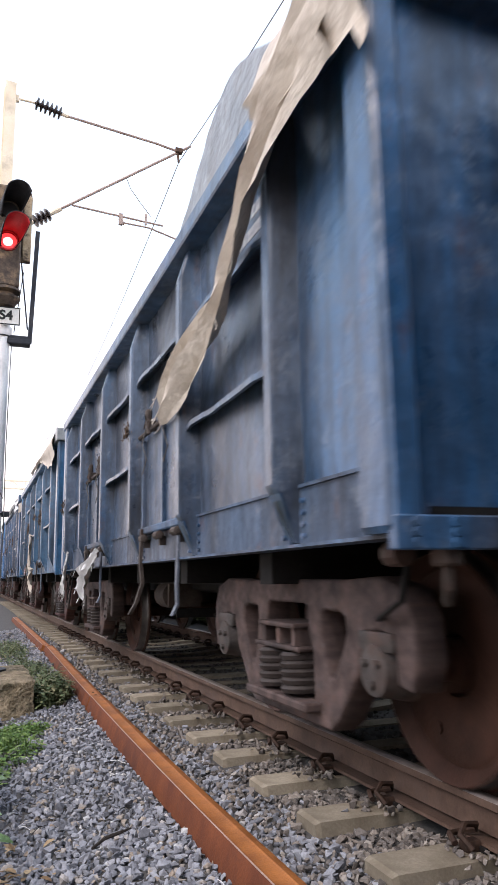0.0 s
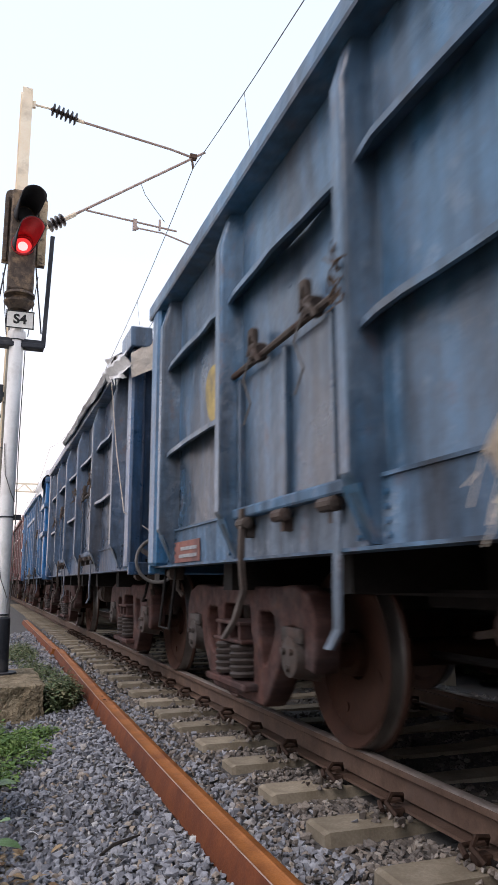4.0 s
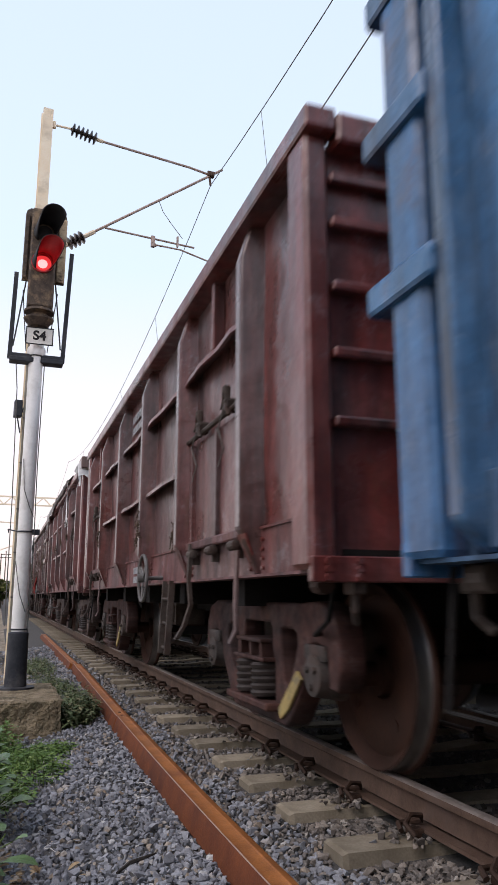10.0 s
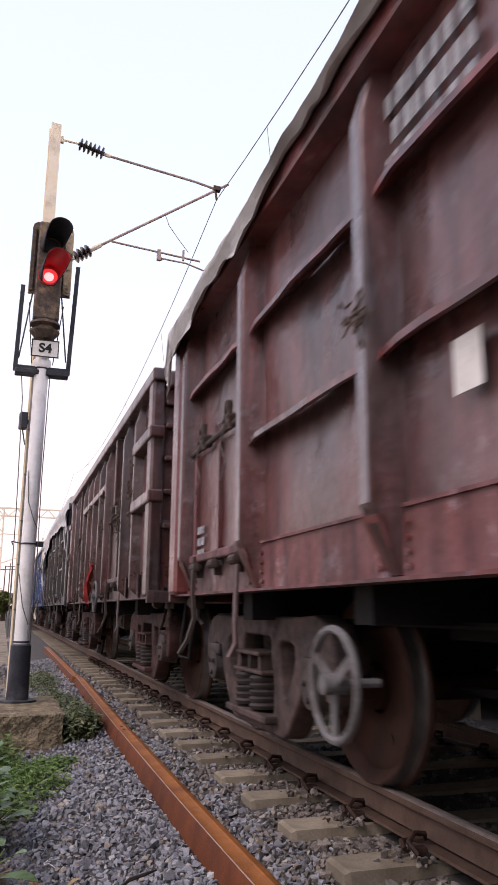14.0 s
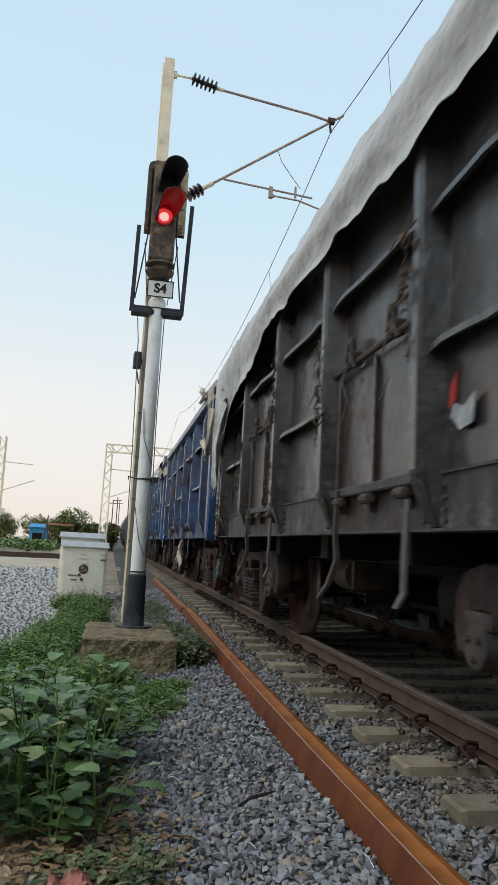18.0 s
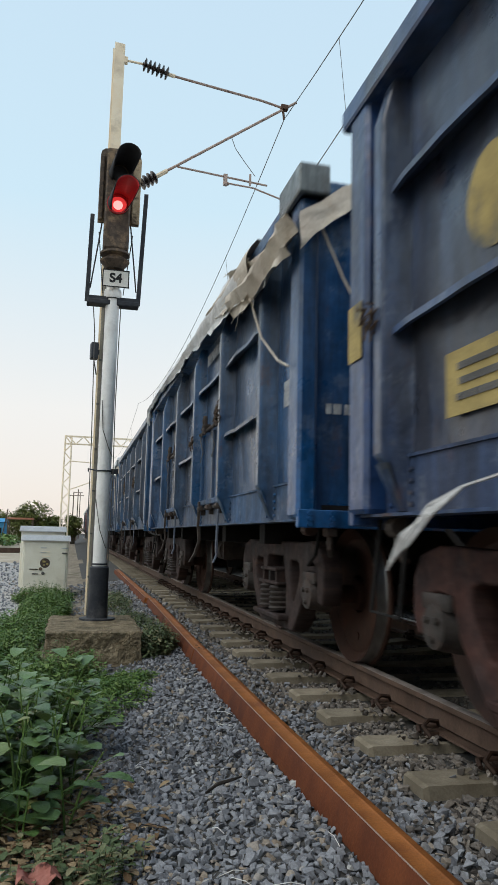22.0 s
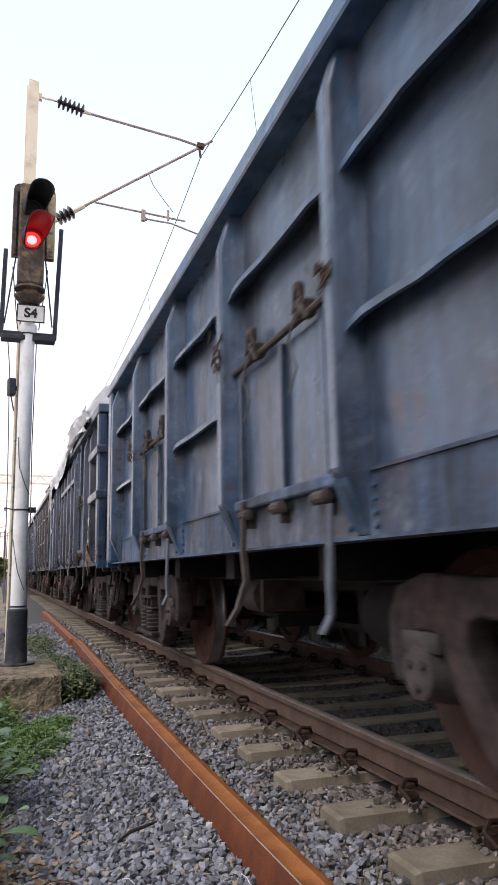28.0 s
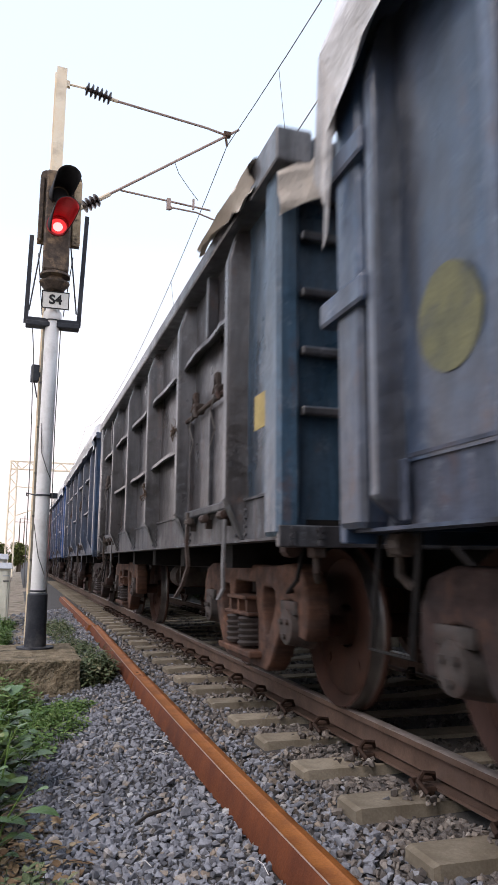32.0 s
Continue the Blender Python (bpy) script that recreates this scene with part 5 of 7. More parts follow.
def make_bogie(parent, y):
    """A cast three-piece bogie about its middle."""
    b = part("bogie", Kit().box(-1.05, 1.05, -0.2, 0.2, 0.52, 0.74, 0.03).lathe([(0.25, 0.74), (0.25, 0.86)], "z", n=16), BOGIE, parent, "cast steel bogie", at=pose(0, y, 0))
    for s in (-1, 1):
        x = s * 1.17
        part("side_frame", side_frame_mesh(), None, b, "cast bogie side frame", at=Matrix(((0, 0, 1, x), (1, 0, 0, 0), (0, 1, 0, 0), (0, 0, 0, 1))))
        part("bolster_end", Kit().box(x - 0.15, x + 0.15, -0.31, 0.31, 0.515, 0.54, 0.008), BOGIE, b, "open bolster end over the springs")
        part("bolster_shelf", Kit().box(x - 0.15, x + 0.15, -0.25, 0.25, 0.63, 0.655, 0.008), BOGIE, b)
        part("bolster_back", Kit().box(x - 0.05, x + 0.05, -0.22, 0.22, 0.541, 0.629), BOGIE, b)
        for yy in (-0.21, 0.0, 0.21):
            part("bolster_rib", Kit().box(x - 0.13, x + 0.13, yy - 0.022, yy + 0.022, 0.541, 0.629), BOGIE, b)
        part("spring_seat", Kit().box(x - 0.17, x + 0.17, -0.42, 0.42, 0.235, 0.28, 0.01), BOGIE, b)
        sp = Kit()
        coil(sp, 0, 0, 0.295, 0.505, 0.125, 5.0, 0.021)
        sp = sp.mesh("coil_spring", SPRING, True)
        for cx, cy in ((0.03, -0.155), (0.03, 0.155)):
            part("coil_spring", sp, None, b, at=pose(x + s * cx, cy, 0))
        for q in (-1, 1):
            a = Kit().lathe([(0.06, 0.115 * s), (0.11, 0.11 * s), (0.125, 0.02 * s), (0.14, -0.06 * s)], "x", (x, q * 1.0, 0.5), 16)
            a.box(x - 0.1, x + 0.1, q * 1.0 - 0.14, q * 1.0 + 0.14, 0.58, 0.66, 0.01)
            for m in range(3):
                ang = m * math.tau / 3 + 0.5
                a.lathe([(0.02, 0.11 * s), (0.02, 0.135 * s)], "x", (x, q + 0.06 * math.cos(ang), 0.5 + 0.06 * math.sin(ang)), 6)
            part("axle_box", a, ADAPTER, b, "grey axle bearing cap", smooth=True)
        for q in (-1, 1):
            bs = Kit()
            bs.box(s * 0.86 - 0.05, s * 0.86 + 0.05, q * 0.44 - 0.04, q * 0.44 + 0.04, 0.3, 0.66, 0.01)
            bs.bar((s * 0.86, q * 0.42, 0.5), (s * 0.2, q * 0.3, 0.45), 0.05, 0.08)
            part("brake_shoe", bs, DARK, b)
    for q in (-1, 1):
        w = Kit()
        for s in (-1, 1):
            # flange inside, tread outward
            prof = [(0.09, s * 0.80), (0.13, s * 0.80), (0.14, s * 0.86), (0.22, s * 0.875), (0.40, s * 0.885), (0.43, s * 0.87), (0.495, s * 0.93), (0.5, s * 0.925), (0.503, s * 0.86), (0.512, s * 0.845), (0.53, s * 0.832), (0.528, s * 0.812), (0.45, s * 0.805), (0.42, s * 0.84), (0.14, s * 0.815), (0.09, s * 0.79)]
            w.lathe(prof, "x", (0, 0, 0), 40, False)
            w.lathe([(0.12, s * 0.78), (0.12, s * 0.90), (0.07, s * 0.905), (0.07, s * 1.12)], "x", (0, 0, 0), 16)
            for m in range(4):
                ang = m * math.tau / 4 + 0.4
                w.lathe([(0.03, s * 0.862), (0.03, s * 0.888)], "x", (0, 0.31 * math.cos(ang), 0.31 * math.sin(ang)), 8)
        w.lathe([(0.08, -0.8), (0.08, 0.8)], "x", n=12)
        me = w.mesh("wheelset", [WHEEL, TREAD], True)
        for p in me.polygons:
            r = math.hypot(p.center.y, p.center.z)
            if 0.4985 < r < 0.508 and abs(p.center.x) > 0.84:
                p.material_index = 1
        part("wheelset", me, None, b, "brown steel wheelset with polished treads", at=pose(0, q * 1.0, 0.5))
    return b


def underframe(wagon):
    part("centre_sill", Kit().box(-0.16, 0.16, 0.0, LB, 0.72, 1.075), DARK, wagon, "grimy centre sill, under-wagon shade in its black")
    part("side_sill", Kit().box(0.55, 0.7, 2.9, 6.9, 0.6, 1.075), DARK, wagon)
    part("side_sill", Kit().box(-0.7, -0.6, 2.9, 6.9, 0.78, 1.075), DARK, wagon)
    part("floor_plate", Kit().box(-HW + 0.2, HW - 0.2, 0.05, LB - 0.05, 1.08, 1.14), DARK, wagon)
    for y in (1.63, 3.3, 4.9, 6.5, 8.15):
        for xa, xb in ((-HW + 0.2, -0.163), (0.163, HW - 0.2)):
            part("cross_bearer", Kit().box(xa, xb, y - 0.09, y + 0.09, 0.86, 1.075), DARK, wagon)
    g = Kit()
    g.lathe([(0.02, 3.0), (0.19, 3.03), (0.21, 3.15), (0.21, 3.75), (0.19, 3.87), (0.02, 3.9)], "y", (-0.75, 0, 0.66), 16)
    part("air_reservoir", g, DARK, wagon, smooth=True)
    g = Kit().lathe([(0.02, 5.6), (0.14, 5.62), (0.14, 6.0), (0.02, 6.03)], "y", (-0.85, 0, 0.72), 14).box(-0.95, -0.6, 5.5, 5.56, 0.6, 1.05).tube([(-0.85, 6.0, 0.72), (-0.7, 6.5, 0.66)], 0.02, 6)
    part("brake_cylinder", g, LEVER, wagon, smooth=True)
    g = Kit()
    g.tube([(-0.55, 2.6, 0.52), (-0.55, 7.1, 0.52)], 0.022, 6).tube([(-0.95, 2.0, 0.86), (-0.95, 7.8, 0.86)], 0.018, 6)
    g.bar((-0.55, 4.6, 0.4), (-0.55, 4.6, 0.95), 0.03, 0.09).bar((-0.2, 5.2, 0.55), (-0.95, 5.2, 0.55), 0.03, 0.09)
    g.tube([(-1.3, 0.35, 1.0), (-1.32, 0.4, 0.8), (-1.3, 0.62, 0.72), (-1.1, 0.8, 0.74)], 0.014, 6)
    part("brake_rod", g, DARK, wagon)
    for y, s in ((0.0, -1), (LB, 1)):
        c = Kit().box(-0.11, 0.11, min(y, y + s * 0.34), max(y, y + s * 0.34), 0.93, 1.13, 0.02).box(-0.17, 0.17, min(y + s * 0.3, y + s * 0.47), max(y + s * 0.3, y + s * 0.47), 0.90, 1.16, 0.03)
        part("coupler", c, DARK, wagon)
        h = Kit().tube([(-0.5, y, 1.0), (-0.5, y + s * 0.25, 0.85), (-0.42, y + s * 0.4, 0.6), (-0.2, y + s * 0.46, 0.55)], 0.025, 8)
        part("brake_hose", h, DARK, wagon)
        h = Kit().tube([(0.45, y, 1.0), (0.45, y + s * 0.25, 0.8), (0.3, y + s * 0.45, 0.6)], 0.025, 8)
        part("brake_hose", h, DARK, wagon)
        e = Kit().box(-1.37, -1.29, y + 0.02 if s < 0 else y - 0.12, y + 0.12 if s < 0 else y - 0.02, 0.93, 1.06, 0.01)
        e.tube([(-1.33, y - s * 0.07, 0.98), (-1.33, y - s * 0.07, 0.85), (-1.30, y - s * 0.12, 0.8)], 0.022, 6)
        e.lathe([(0.05, -0.05), (0.05, 0.05)], "y", (-1.42, y - s * 0.25, 0.98), 10)
        part("lifting_lug", e, LEVER, wagon)
        if s < 0:
            continue
        st = Kit().tube([(-1.45, y - s * 0.12, 1.02), (-1.5, y - s * 0.12, 0.55), (-1.5, y - s * 0.45, 0.55), (-1.45, y - s * 0.45, 1.02)], 0.012, 6)
        part("step_iron", st, DARK, wagon)


def end_wall(wagon, y, s, heavy):
    """The end plate with its corner posts and stiffeners; s points outward."""
    k = Kit()
    rows = []
    for j in range(9):
        z = BZ + (TZ - BZ - 0.15) * j / 8
        rows.append([(-HW + 0.16 + (2 * HW - 0.32) * i / 10, y - s * 0.06 + 0.01 * wob(i * 0.9, z * 2, y), z) for i in range(11)])
    k.grid(rows)
    k.box(-HW + 0.16, HW - 0.16, y - s * 0.09 - 0.01, y - s * 0.09 + 0.01, BZ, TZ - 0.15)
    part("end_plate", k, PAINT, wagon, "end plate", smooth=True)
    for z in ((1.75, 2.1, 2.45, 2.8, 3.05) if heavy else ()):
        a, b = sorted((y - s * 0.05, y + s * 0.01))
        part("end_stiffener", Kit().box(-HW + 0.16, HW - 0.16, a, b, z - 0.025, z + 0.025, 0.01), PAINT, wagon)
    for x in (-HW + 0.08, HW - 0.08):
        a, b = sorted((y - s * 0.24, y))
        part("corner_post", Kit().box(x - 0.07, x + 0.07, a, b, BZ, TZ - 0.06, 0.025), PAINT, wagon)
    hs = Kit()
    a, b = sorted((y - s * 0.05, y + s * 0.006))
    hs.box(-HW + 0.02, HW - 0.02, a, b, BZ - 0.06, BZ + 0.06, 0.006)
    for i in range(3):
        for xx in (-HW + 0.10, -HW + 0.26):
            hs.lathe([(0.018, y + s * 0.004), (0.018, y + s * 0.024)], "y", (xx, 0, BZ - 0.035 + 0.036 * i), 8)
    part("headstock", hs, PAINT, wagon)


def far_side(wagon):
    k = Kit().box(HW - 0.17, HW - 0.13, 0.05, LB - 0.05, BZ, TZ - 0.1)
    for y in (1.05, 2.59, 4.12, 5.66, 7.19, 8.73):
        k.box(HW - 0.14, HW, y - 0.06, y + 0.06, BZ + 0.1, TZ - 0.1)
    part("far_side", k, PAINT, wagon, "side wall")
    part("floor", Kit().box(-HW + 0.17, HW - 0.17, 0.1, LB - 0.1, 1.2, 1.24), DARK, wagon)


def copings(wagon, h=0.13):
    for s in (-1, 1):
        a, b = sorted((s * (HW + 0.008), s * (HW - 0.17)))
        part("top_coping", Kit().box(a, b, -0.07, LB + 0.09, TZ - h, TZ, 0.015), PAINT, wagon, "box-section top rail")
    for y in (0.0, LB):
        part("end_coping", Kit().box(-HW + 0.17, HW - 0.17, y - 0.08, y + 0.08, TZ - 0.19, TZ - 0.02, 0.02), PAINT, wagon)


def sole(wagon, cuts, doors):
    """The solebar below the side, bay by bay, with its tapered gussets."""
    for (a, b) in cuts:
        x = -HW + 0.13
        k = Kit().loft([[(x, a + 0.06, BZ), (x + 0.03, a + 0.06, BZ), (x + 0.03, a + 0.06, BZ + 0.27), (x, a + 0.06, BZ + 0.27)], [(x, b - 0.06, BZ), (x + 0.03, b - 0.06, BZ), (x + 0.03, b - 0.06, BZ + 0.27), (x, b - 0.06, BZ + 0.27)]])
        k.box(x - 0.014, x + 0.02, a + 0.08, b - 0.08, BZ + 0.266, BZ + 0.282)
        part("door_sole_plate" if (a, b) in doors else "sole_plate", k, SOLE, wagon, "pale dusty sole plate" if (a, b) in doors else "dusty sole plate")
    part("sole_flange", Kit().box(-HW + 0.06, -HW + 0.2, 0.05, LB - 0.05, BZ - 0.015, BZ), SOLE, wagon)


def gusset(wagon, y):
    x = -HW + 0.02
    k = Kit().loft([[(x, y - 0.075, BZ + 0.24), (x + 0.012, y - 0.075, BZ + 0.24), (x + 0.012, y + 0.075, BZ + 0.24), (x, y + 0.075, BZ + 0.24)], [(x + 0.1, y - 0.02, BZ + 0.03), (x + 0.112, y - 0.02, BZ + 0.03), (x + 0.112, y + 0.075, BZ + 0.03), (x + 0.1, y + 0.075, BZ + 0.03)]])
    for i in range(4):
        for yy in (y - 0.11, y + 0.12):
            k.lathe([(0.014, -HW + 0.127), (0.014, -HW + 0.112)], "x", (0, yy, BZ + 0.04 + 0.055 * i), 6)
    part("gusset", k, PAINT, wagon)


RIBS_A = [1.07, 2.76, 4.45, 6.07, 7.76, 9.36]


def wagon_a(heavy, outer_doors=False):
    """High-sided open wagon with deep posts and two sloping ledges in each bay."""
    w = new("open_wagon")
    bays = list(zip([0.12] + RIBS_A, RIBS_A + [LB - 0.12]))
    for i, (a, b) in enumerate(bays):
        is_door = i in ((1, 5) if outer_doors else (2, 4))
        part("side_panel", panel(a, b, BZ + 0.25 if not is_door else 2.1, TZ - 0.12, seed=i * 3.7, dent=0.026), PAINT, w, "dented side panel", smooth=True)
        if is_door:
            door(w, a + 0.06, b - 0.06, i * 5.1)
            part("ledge", ledge(a + 0.07, b - 0.07, 2.66), PAINT, w)
            if heavy:
                m = (a + b) / 2
                part("stub_post", Kit().box(-HW + 0.06, -HW + 0.16, m - 0.03, m + 0.03, 2.72, TZ - 0.15, 0.01), PAINT, w)
        elif i not in (0, 6):
            part("ledge", ledge(a + 0.07, b - 0.07, 2.66), PAINT, w)
            part("ledge", ledge(a + 0.07, b - 0.07, 1.93), PAINT, w)
    for y in RIBS_A:
        post(w, y, "pressed steel side post")
        gusset(w, y)
    sole(w, bays, [bays[i] for i in ((1, 5) if outer_doors else (2, 4))])
    copings(w)
    far_side(w)
    end_wall(w, 0.0, -1, heavy)
    end_wall(w, LB, 1, heavy)
    underframe(w)
    make_bogie(w, 1.72)
    make_bogie(w, LB - 1.36)
    return w


def wagon_b():
    """High-sided open wagon with many slim posts, a waist rail and boxed corners."""
    w = new("ribbed_wagon")
    ribs = RIBS_B
    ends = list(zip([0.12] + ribs, ribs + [LB - 0.12]))
    for i, (a, b) in enumerate(ends):
        is_door = i in (2, 7)
        part("side_panel", panel(a, b, BZ + 0.25 if not is_door else 2.1, TZ - 0.12, seed=i * 2.9 + 40, x=-HW + 0.12, dent=0.02), PAINT, w, "dented side panel", smooth=True)
        if is_door:
            door(w, a + 0.05, b - 0.05, i * 5.1)
            m = (a + b) / 2
            part("stub_post", Kit().box(-HW + 0.03, -HW + 0.13, m - 0.035, m + 0.035, 2.32, TZ - 0.15, 0.012), PAINT, w)
        if 3 <= i <= 6:
            part("waist_rail", Kit().box(-HW + 0.0, -HW + 0.13, a + 0.03, b - 0.03, 2.66, 2.76, 0.012), PAINT, w)
        if i in (0, 9):
            for z in (2.72, 2.05):
                a2, b2 = (-0.06, b - 0.03) if i == 0 else (a + 0.03, LB + 0.13)
                part("corner_band", Kit().box(-HW - 0.02, -HW + 0.14, a2, b2, z - 0.06, z + 0.06, 0.015), PAINT, w)
    for y in ribs:
        post(w, y, "slim steel side post", 0.14, 0.085, 1.16, 3.24)
    for y in ribs:
        part("rivet_strip", Kit().box(-HW + 0.085, -HW + 0.1, y - 0.12, y - 0.06, BZ + 0.02, BZ + 0.26, 0.004), SOLE, w)
    sole(w, ends, [ends[2], ends[7]])
    copings(w, 0.13)
    far_side(w)
    end_wall(w, 0.0, -1, True)
    end_wall(w, LB, 1, True)
    underframe(w)
    make_bogie(w, 1.72)
    make_bogie(w, LB - 1.36)
    hand_wheel(w, 3.74, 1.10, side=True)
    return w


def hand_wheel(w, y, z, side=False):
    """A spoked hand brake wheel on its spindle."""
    k = Kit()
    n = 28
    R = 0.21
    def p(a, r, o=0.0):
        return (-HW - 0.06 + o, y + r * math.cos(a), z + r * math.sin(a)) if side else (-HW + 0.28 + r * math.cos(a), y + o, z + r * math.sin(a))
    k.tube([p(i * math.tau / n, R) for i in range(n + 1)], 0.017, 7, False)
    for i in range(3):
        a = i * math.tau / 3 + 0.5
        k.bar(p(a, 0.02), p(a, R), 0.045, 0.012, (1, 0, 0) if side else (0, 1, 0))
    k.tube([p(0, 0, 0.05), p(0, 0, -0.05)], 0.04, 10)
    k.tube([p(0, 0, 0), p(0, 0, 0.2)], 0.018, 8)
    part("hand_wheel", k, WHEELGREY, w, "spoked hand brake wheel", smooth=True)


def tarp(w, y0, y1, heap, drop, material, label, seed=0, front=0.0, rear=0.0):
    """A cover over the load: heaped in the middle, tucked over the top rail, with a ragged hem on the side."""
    rows = []
    n = max(8, int((y1 - y0) / 0.13))
    for i in range(n + 1):
        y = y0 + (y1 - y0) * i / n
        f = i / n
        hp = heap(f) if callable(heap) else heap
        dp = drop(f) if callable(drop) else drop
        dp += (0.06 * wob(y * 1.9, seed) + 0.05 * wob(y * 6.1, seed + 7)) * (1 if dp > 0.02 else 0.3)
        tuck = min(1.0, max(0.0, -dp / 0.08))
        dp = max(0.03, dp)
        row = []
        prof = [(1.5, TZ - 0.15), (1.35, TZ + hp * 0.55), (0.7, TZ + hp), (0.0, TZ + hp * 1.05), (-0.6, TZ + hp), (-1.05, TZ + hp * 0.95), (-1.38, TZ + hp * 0.8 + 0.02), (-1.57, TZ + 0.04 + hp * 0.42), (-HW - 0.045, TZ + 0.012)]
        m = 7
        prof += [(-HW - 0.055 - 0.03 * math.sin(j * 0.9), TZ - dp * j / m) for j in range(1, m + 1)]
        # where it is short the hem lies inside the top rail
        for q in range(7, len(prof)):
            u, v = -1.40 - 0.006 * (q - 7), TZ + 0.03 - 0.002 * q
            prof[q] = (prof[q][0] + (u - prof[q][0]) * tuck, prof[q][1] + (v - prof[q][1]) * tuck)
        for j, (x, z) in enumerate(prof):
            a = 0.05 if j < 8 else 0.02 + 0.02 * (j - 8) / m
            row.append((x - abs(wob(y * 2.7, j * 0.55, seed)) * a * (1 if x < -1.5 else 0.3), y + 0.05 * wob(y, j * 0.7, seed + 3), z + (0.07 * wob(y * 1.4, j * 0.6, seed + 5) + 0.035 * wob(y * 5.2, j * 1.3, seed) if 0 < j < 8 else 0.0)))
        rows.append(row)
    if front:
        # folded down over the end
        rows.insert(0, [(x, y0 - 0.06 + 0.04 * wob(x * 4, 1, seed), min(z, TZ + 0.1) - front * (0.6 + 0.4 * wob(x * 2.5, 3, seed))) for x, y, z in rows[0]])
    if rear:
        rows.append([(x, y1 + 0.08 + 0.04 * wob(x * 4, 1, seed), min(z, TZ + 0.1) - rear * (0.7 + 0.5 * wob(x * 2.5, 3, seed))) for x, y, z in rows[-1]])
    k = Kit().grid(rows)
    return part("tarpaulin", k.mesh("tarpaulin", material, True, False), None, w, label)


def hem(y0, y1, pts):
    """How far a cover hangs below the top rail, from (along, height) points of its hem."""
    return lambda f: TZ - float(np.interp(y0 + (y1 - y0) * f, [p[0] for p in pts], [p[1] for p in pts]))


def strip(w, pts, width, material, label, seed=0):
    """A hanging strip of torn cover along the given points of the side (along, height)."""
    rows = []
    n = 22
    P = [Vector((0, a, b)) for a, b in pts]
    for i in range(n + 1):
        f = i / n * (len(P) - 1)
        j = min(int(f), len(P) - 2)
        c = P[j].lerp(P[j + 1], f - j)
        d = (P[j + 1] - P[j]).normalized()
        s = Vector((0, -d.z, d.y))
        ww = width(i / n) if callable(width) else width
        row = []
        for q in range(7):
            g = q / 6 - 0.5
            p = c + s * (ww * g)
            if i == n:
                p += d * (0.09 * (q % 2) + 0.05 * wob(q * 3.3, seed))
            g2 = min(1.0, ww / 0.3)
            row.append((-HW - 0.03 - 0.04 * g2 - g2 * (0.05 * math.sin(q * 1.5 + i * 0.2) + 0.03 * wob(i * 0.4, q, seed)), p.y + 0.02 * g2 * wob(i, q, seed), p.z + 0.02 * g2 * wob(i * 0.7, q + 9, seed)))
        rows.append(row)
    flap = part("torn_flap", Kit().grid(rows).mesh("torn_flap", material, True, False), None, w, label)
    rnd, k = random.Random(seed), Kit()
    for i in range(26):
        f = 1.0 if i < 14 else rnd.uniform(0.2, 0.95)
        row = rows[int(f * n)]
        p = Vector(row[rnd.randrange(7)] if i < 14 else row[rnd.choice((0, 6))])
        e = d if i < 14 else Vector((0, rnd.uniform(-1, 1), rnd.uniform(-1, 0.2)))
        L = rnd.uniform(0.05, 0.15)
        k.tube([p, p + e * L * 0.5 + Vector((0, 0, -0.01)), p + e * L + Vector((-0.01, rnd.uniform(-0.03, 0.03), rnd.uniform(-0.05, 0.02)))], 0.0028, 3)
    tagged(part("loose_thread", k, material, flap, "frayed threads"), kind="stuff")
    return flap


def end_sheet(w, top, low, material, label, seed=0):
    """A cover folded down over the end, between two lines of (across, height)."""
    rows = []
    for j in range(7):
        f, row = j / 6, []
        for i in range(30):
            x = -HW - 0.03 + (2 * HW - 0.1) * (i / 29) ** 1.3
            zt, zl = (float(np.interp(x, [p[0] for p in q], [p[1] for p in q])) for q in (top, low))
            row.append((x, -0.09 - 0.05 * f * (1 + wob(x * 5, f * 2, seed)) + 0.025 * wob(x * 11, f * 3, seed + 4), zt + (zl - zt) * f + 0.02 * wob(x * 6, j, seed)))
        rows.append(row)
    part("folded_cover", Kit().grid(rows).mesh("folded_cover", material, True, False), None, w, label)


def rope(w, pts, label="thin hanging rope", r=0.009, material=None):
    part("rope", Kit().tube(pts, r, 5), material or TARP_G, w, label)


def bars(w, y, z, rows, length, h=0.07, gap=0.05, end=False, x=None, material=None, seed=0):
    """Unreadable stencilled lines as plain bars."""
    rnd = random.Random(seed)
    k = Kit()
    for r in range(rows):
        u = 0.0
        zz = z - r * (h + gap)
        while u < length * rnd.uniform(0.75, 1.0):
            l = rnd.uniform(0.04, 0.085) * h / 0.07
            if end:
                k.box(x + u, x + u + l * 0.7, y - 0.012, y - 0.004, zz, zz + h)
            else:
                k.box(-HW + 0.112, -HW + 0.118, y + u, y + u + l * 0.7, zz, zz + h)
            u += l
    tagged(part("stencil_marking", k, material or CHALK, w), "faded white stencilled lettering", kind="stuff")


RIBS_B = [1.08, 1.96, 3.69, 4.45, 5.32, 6.14, 6.97, 8.6, 9.43]


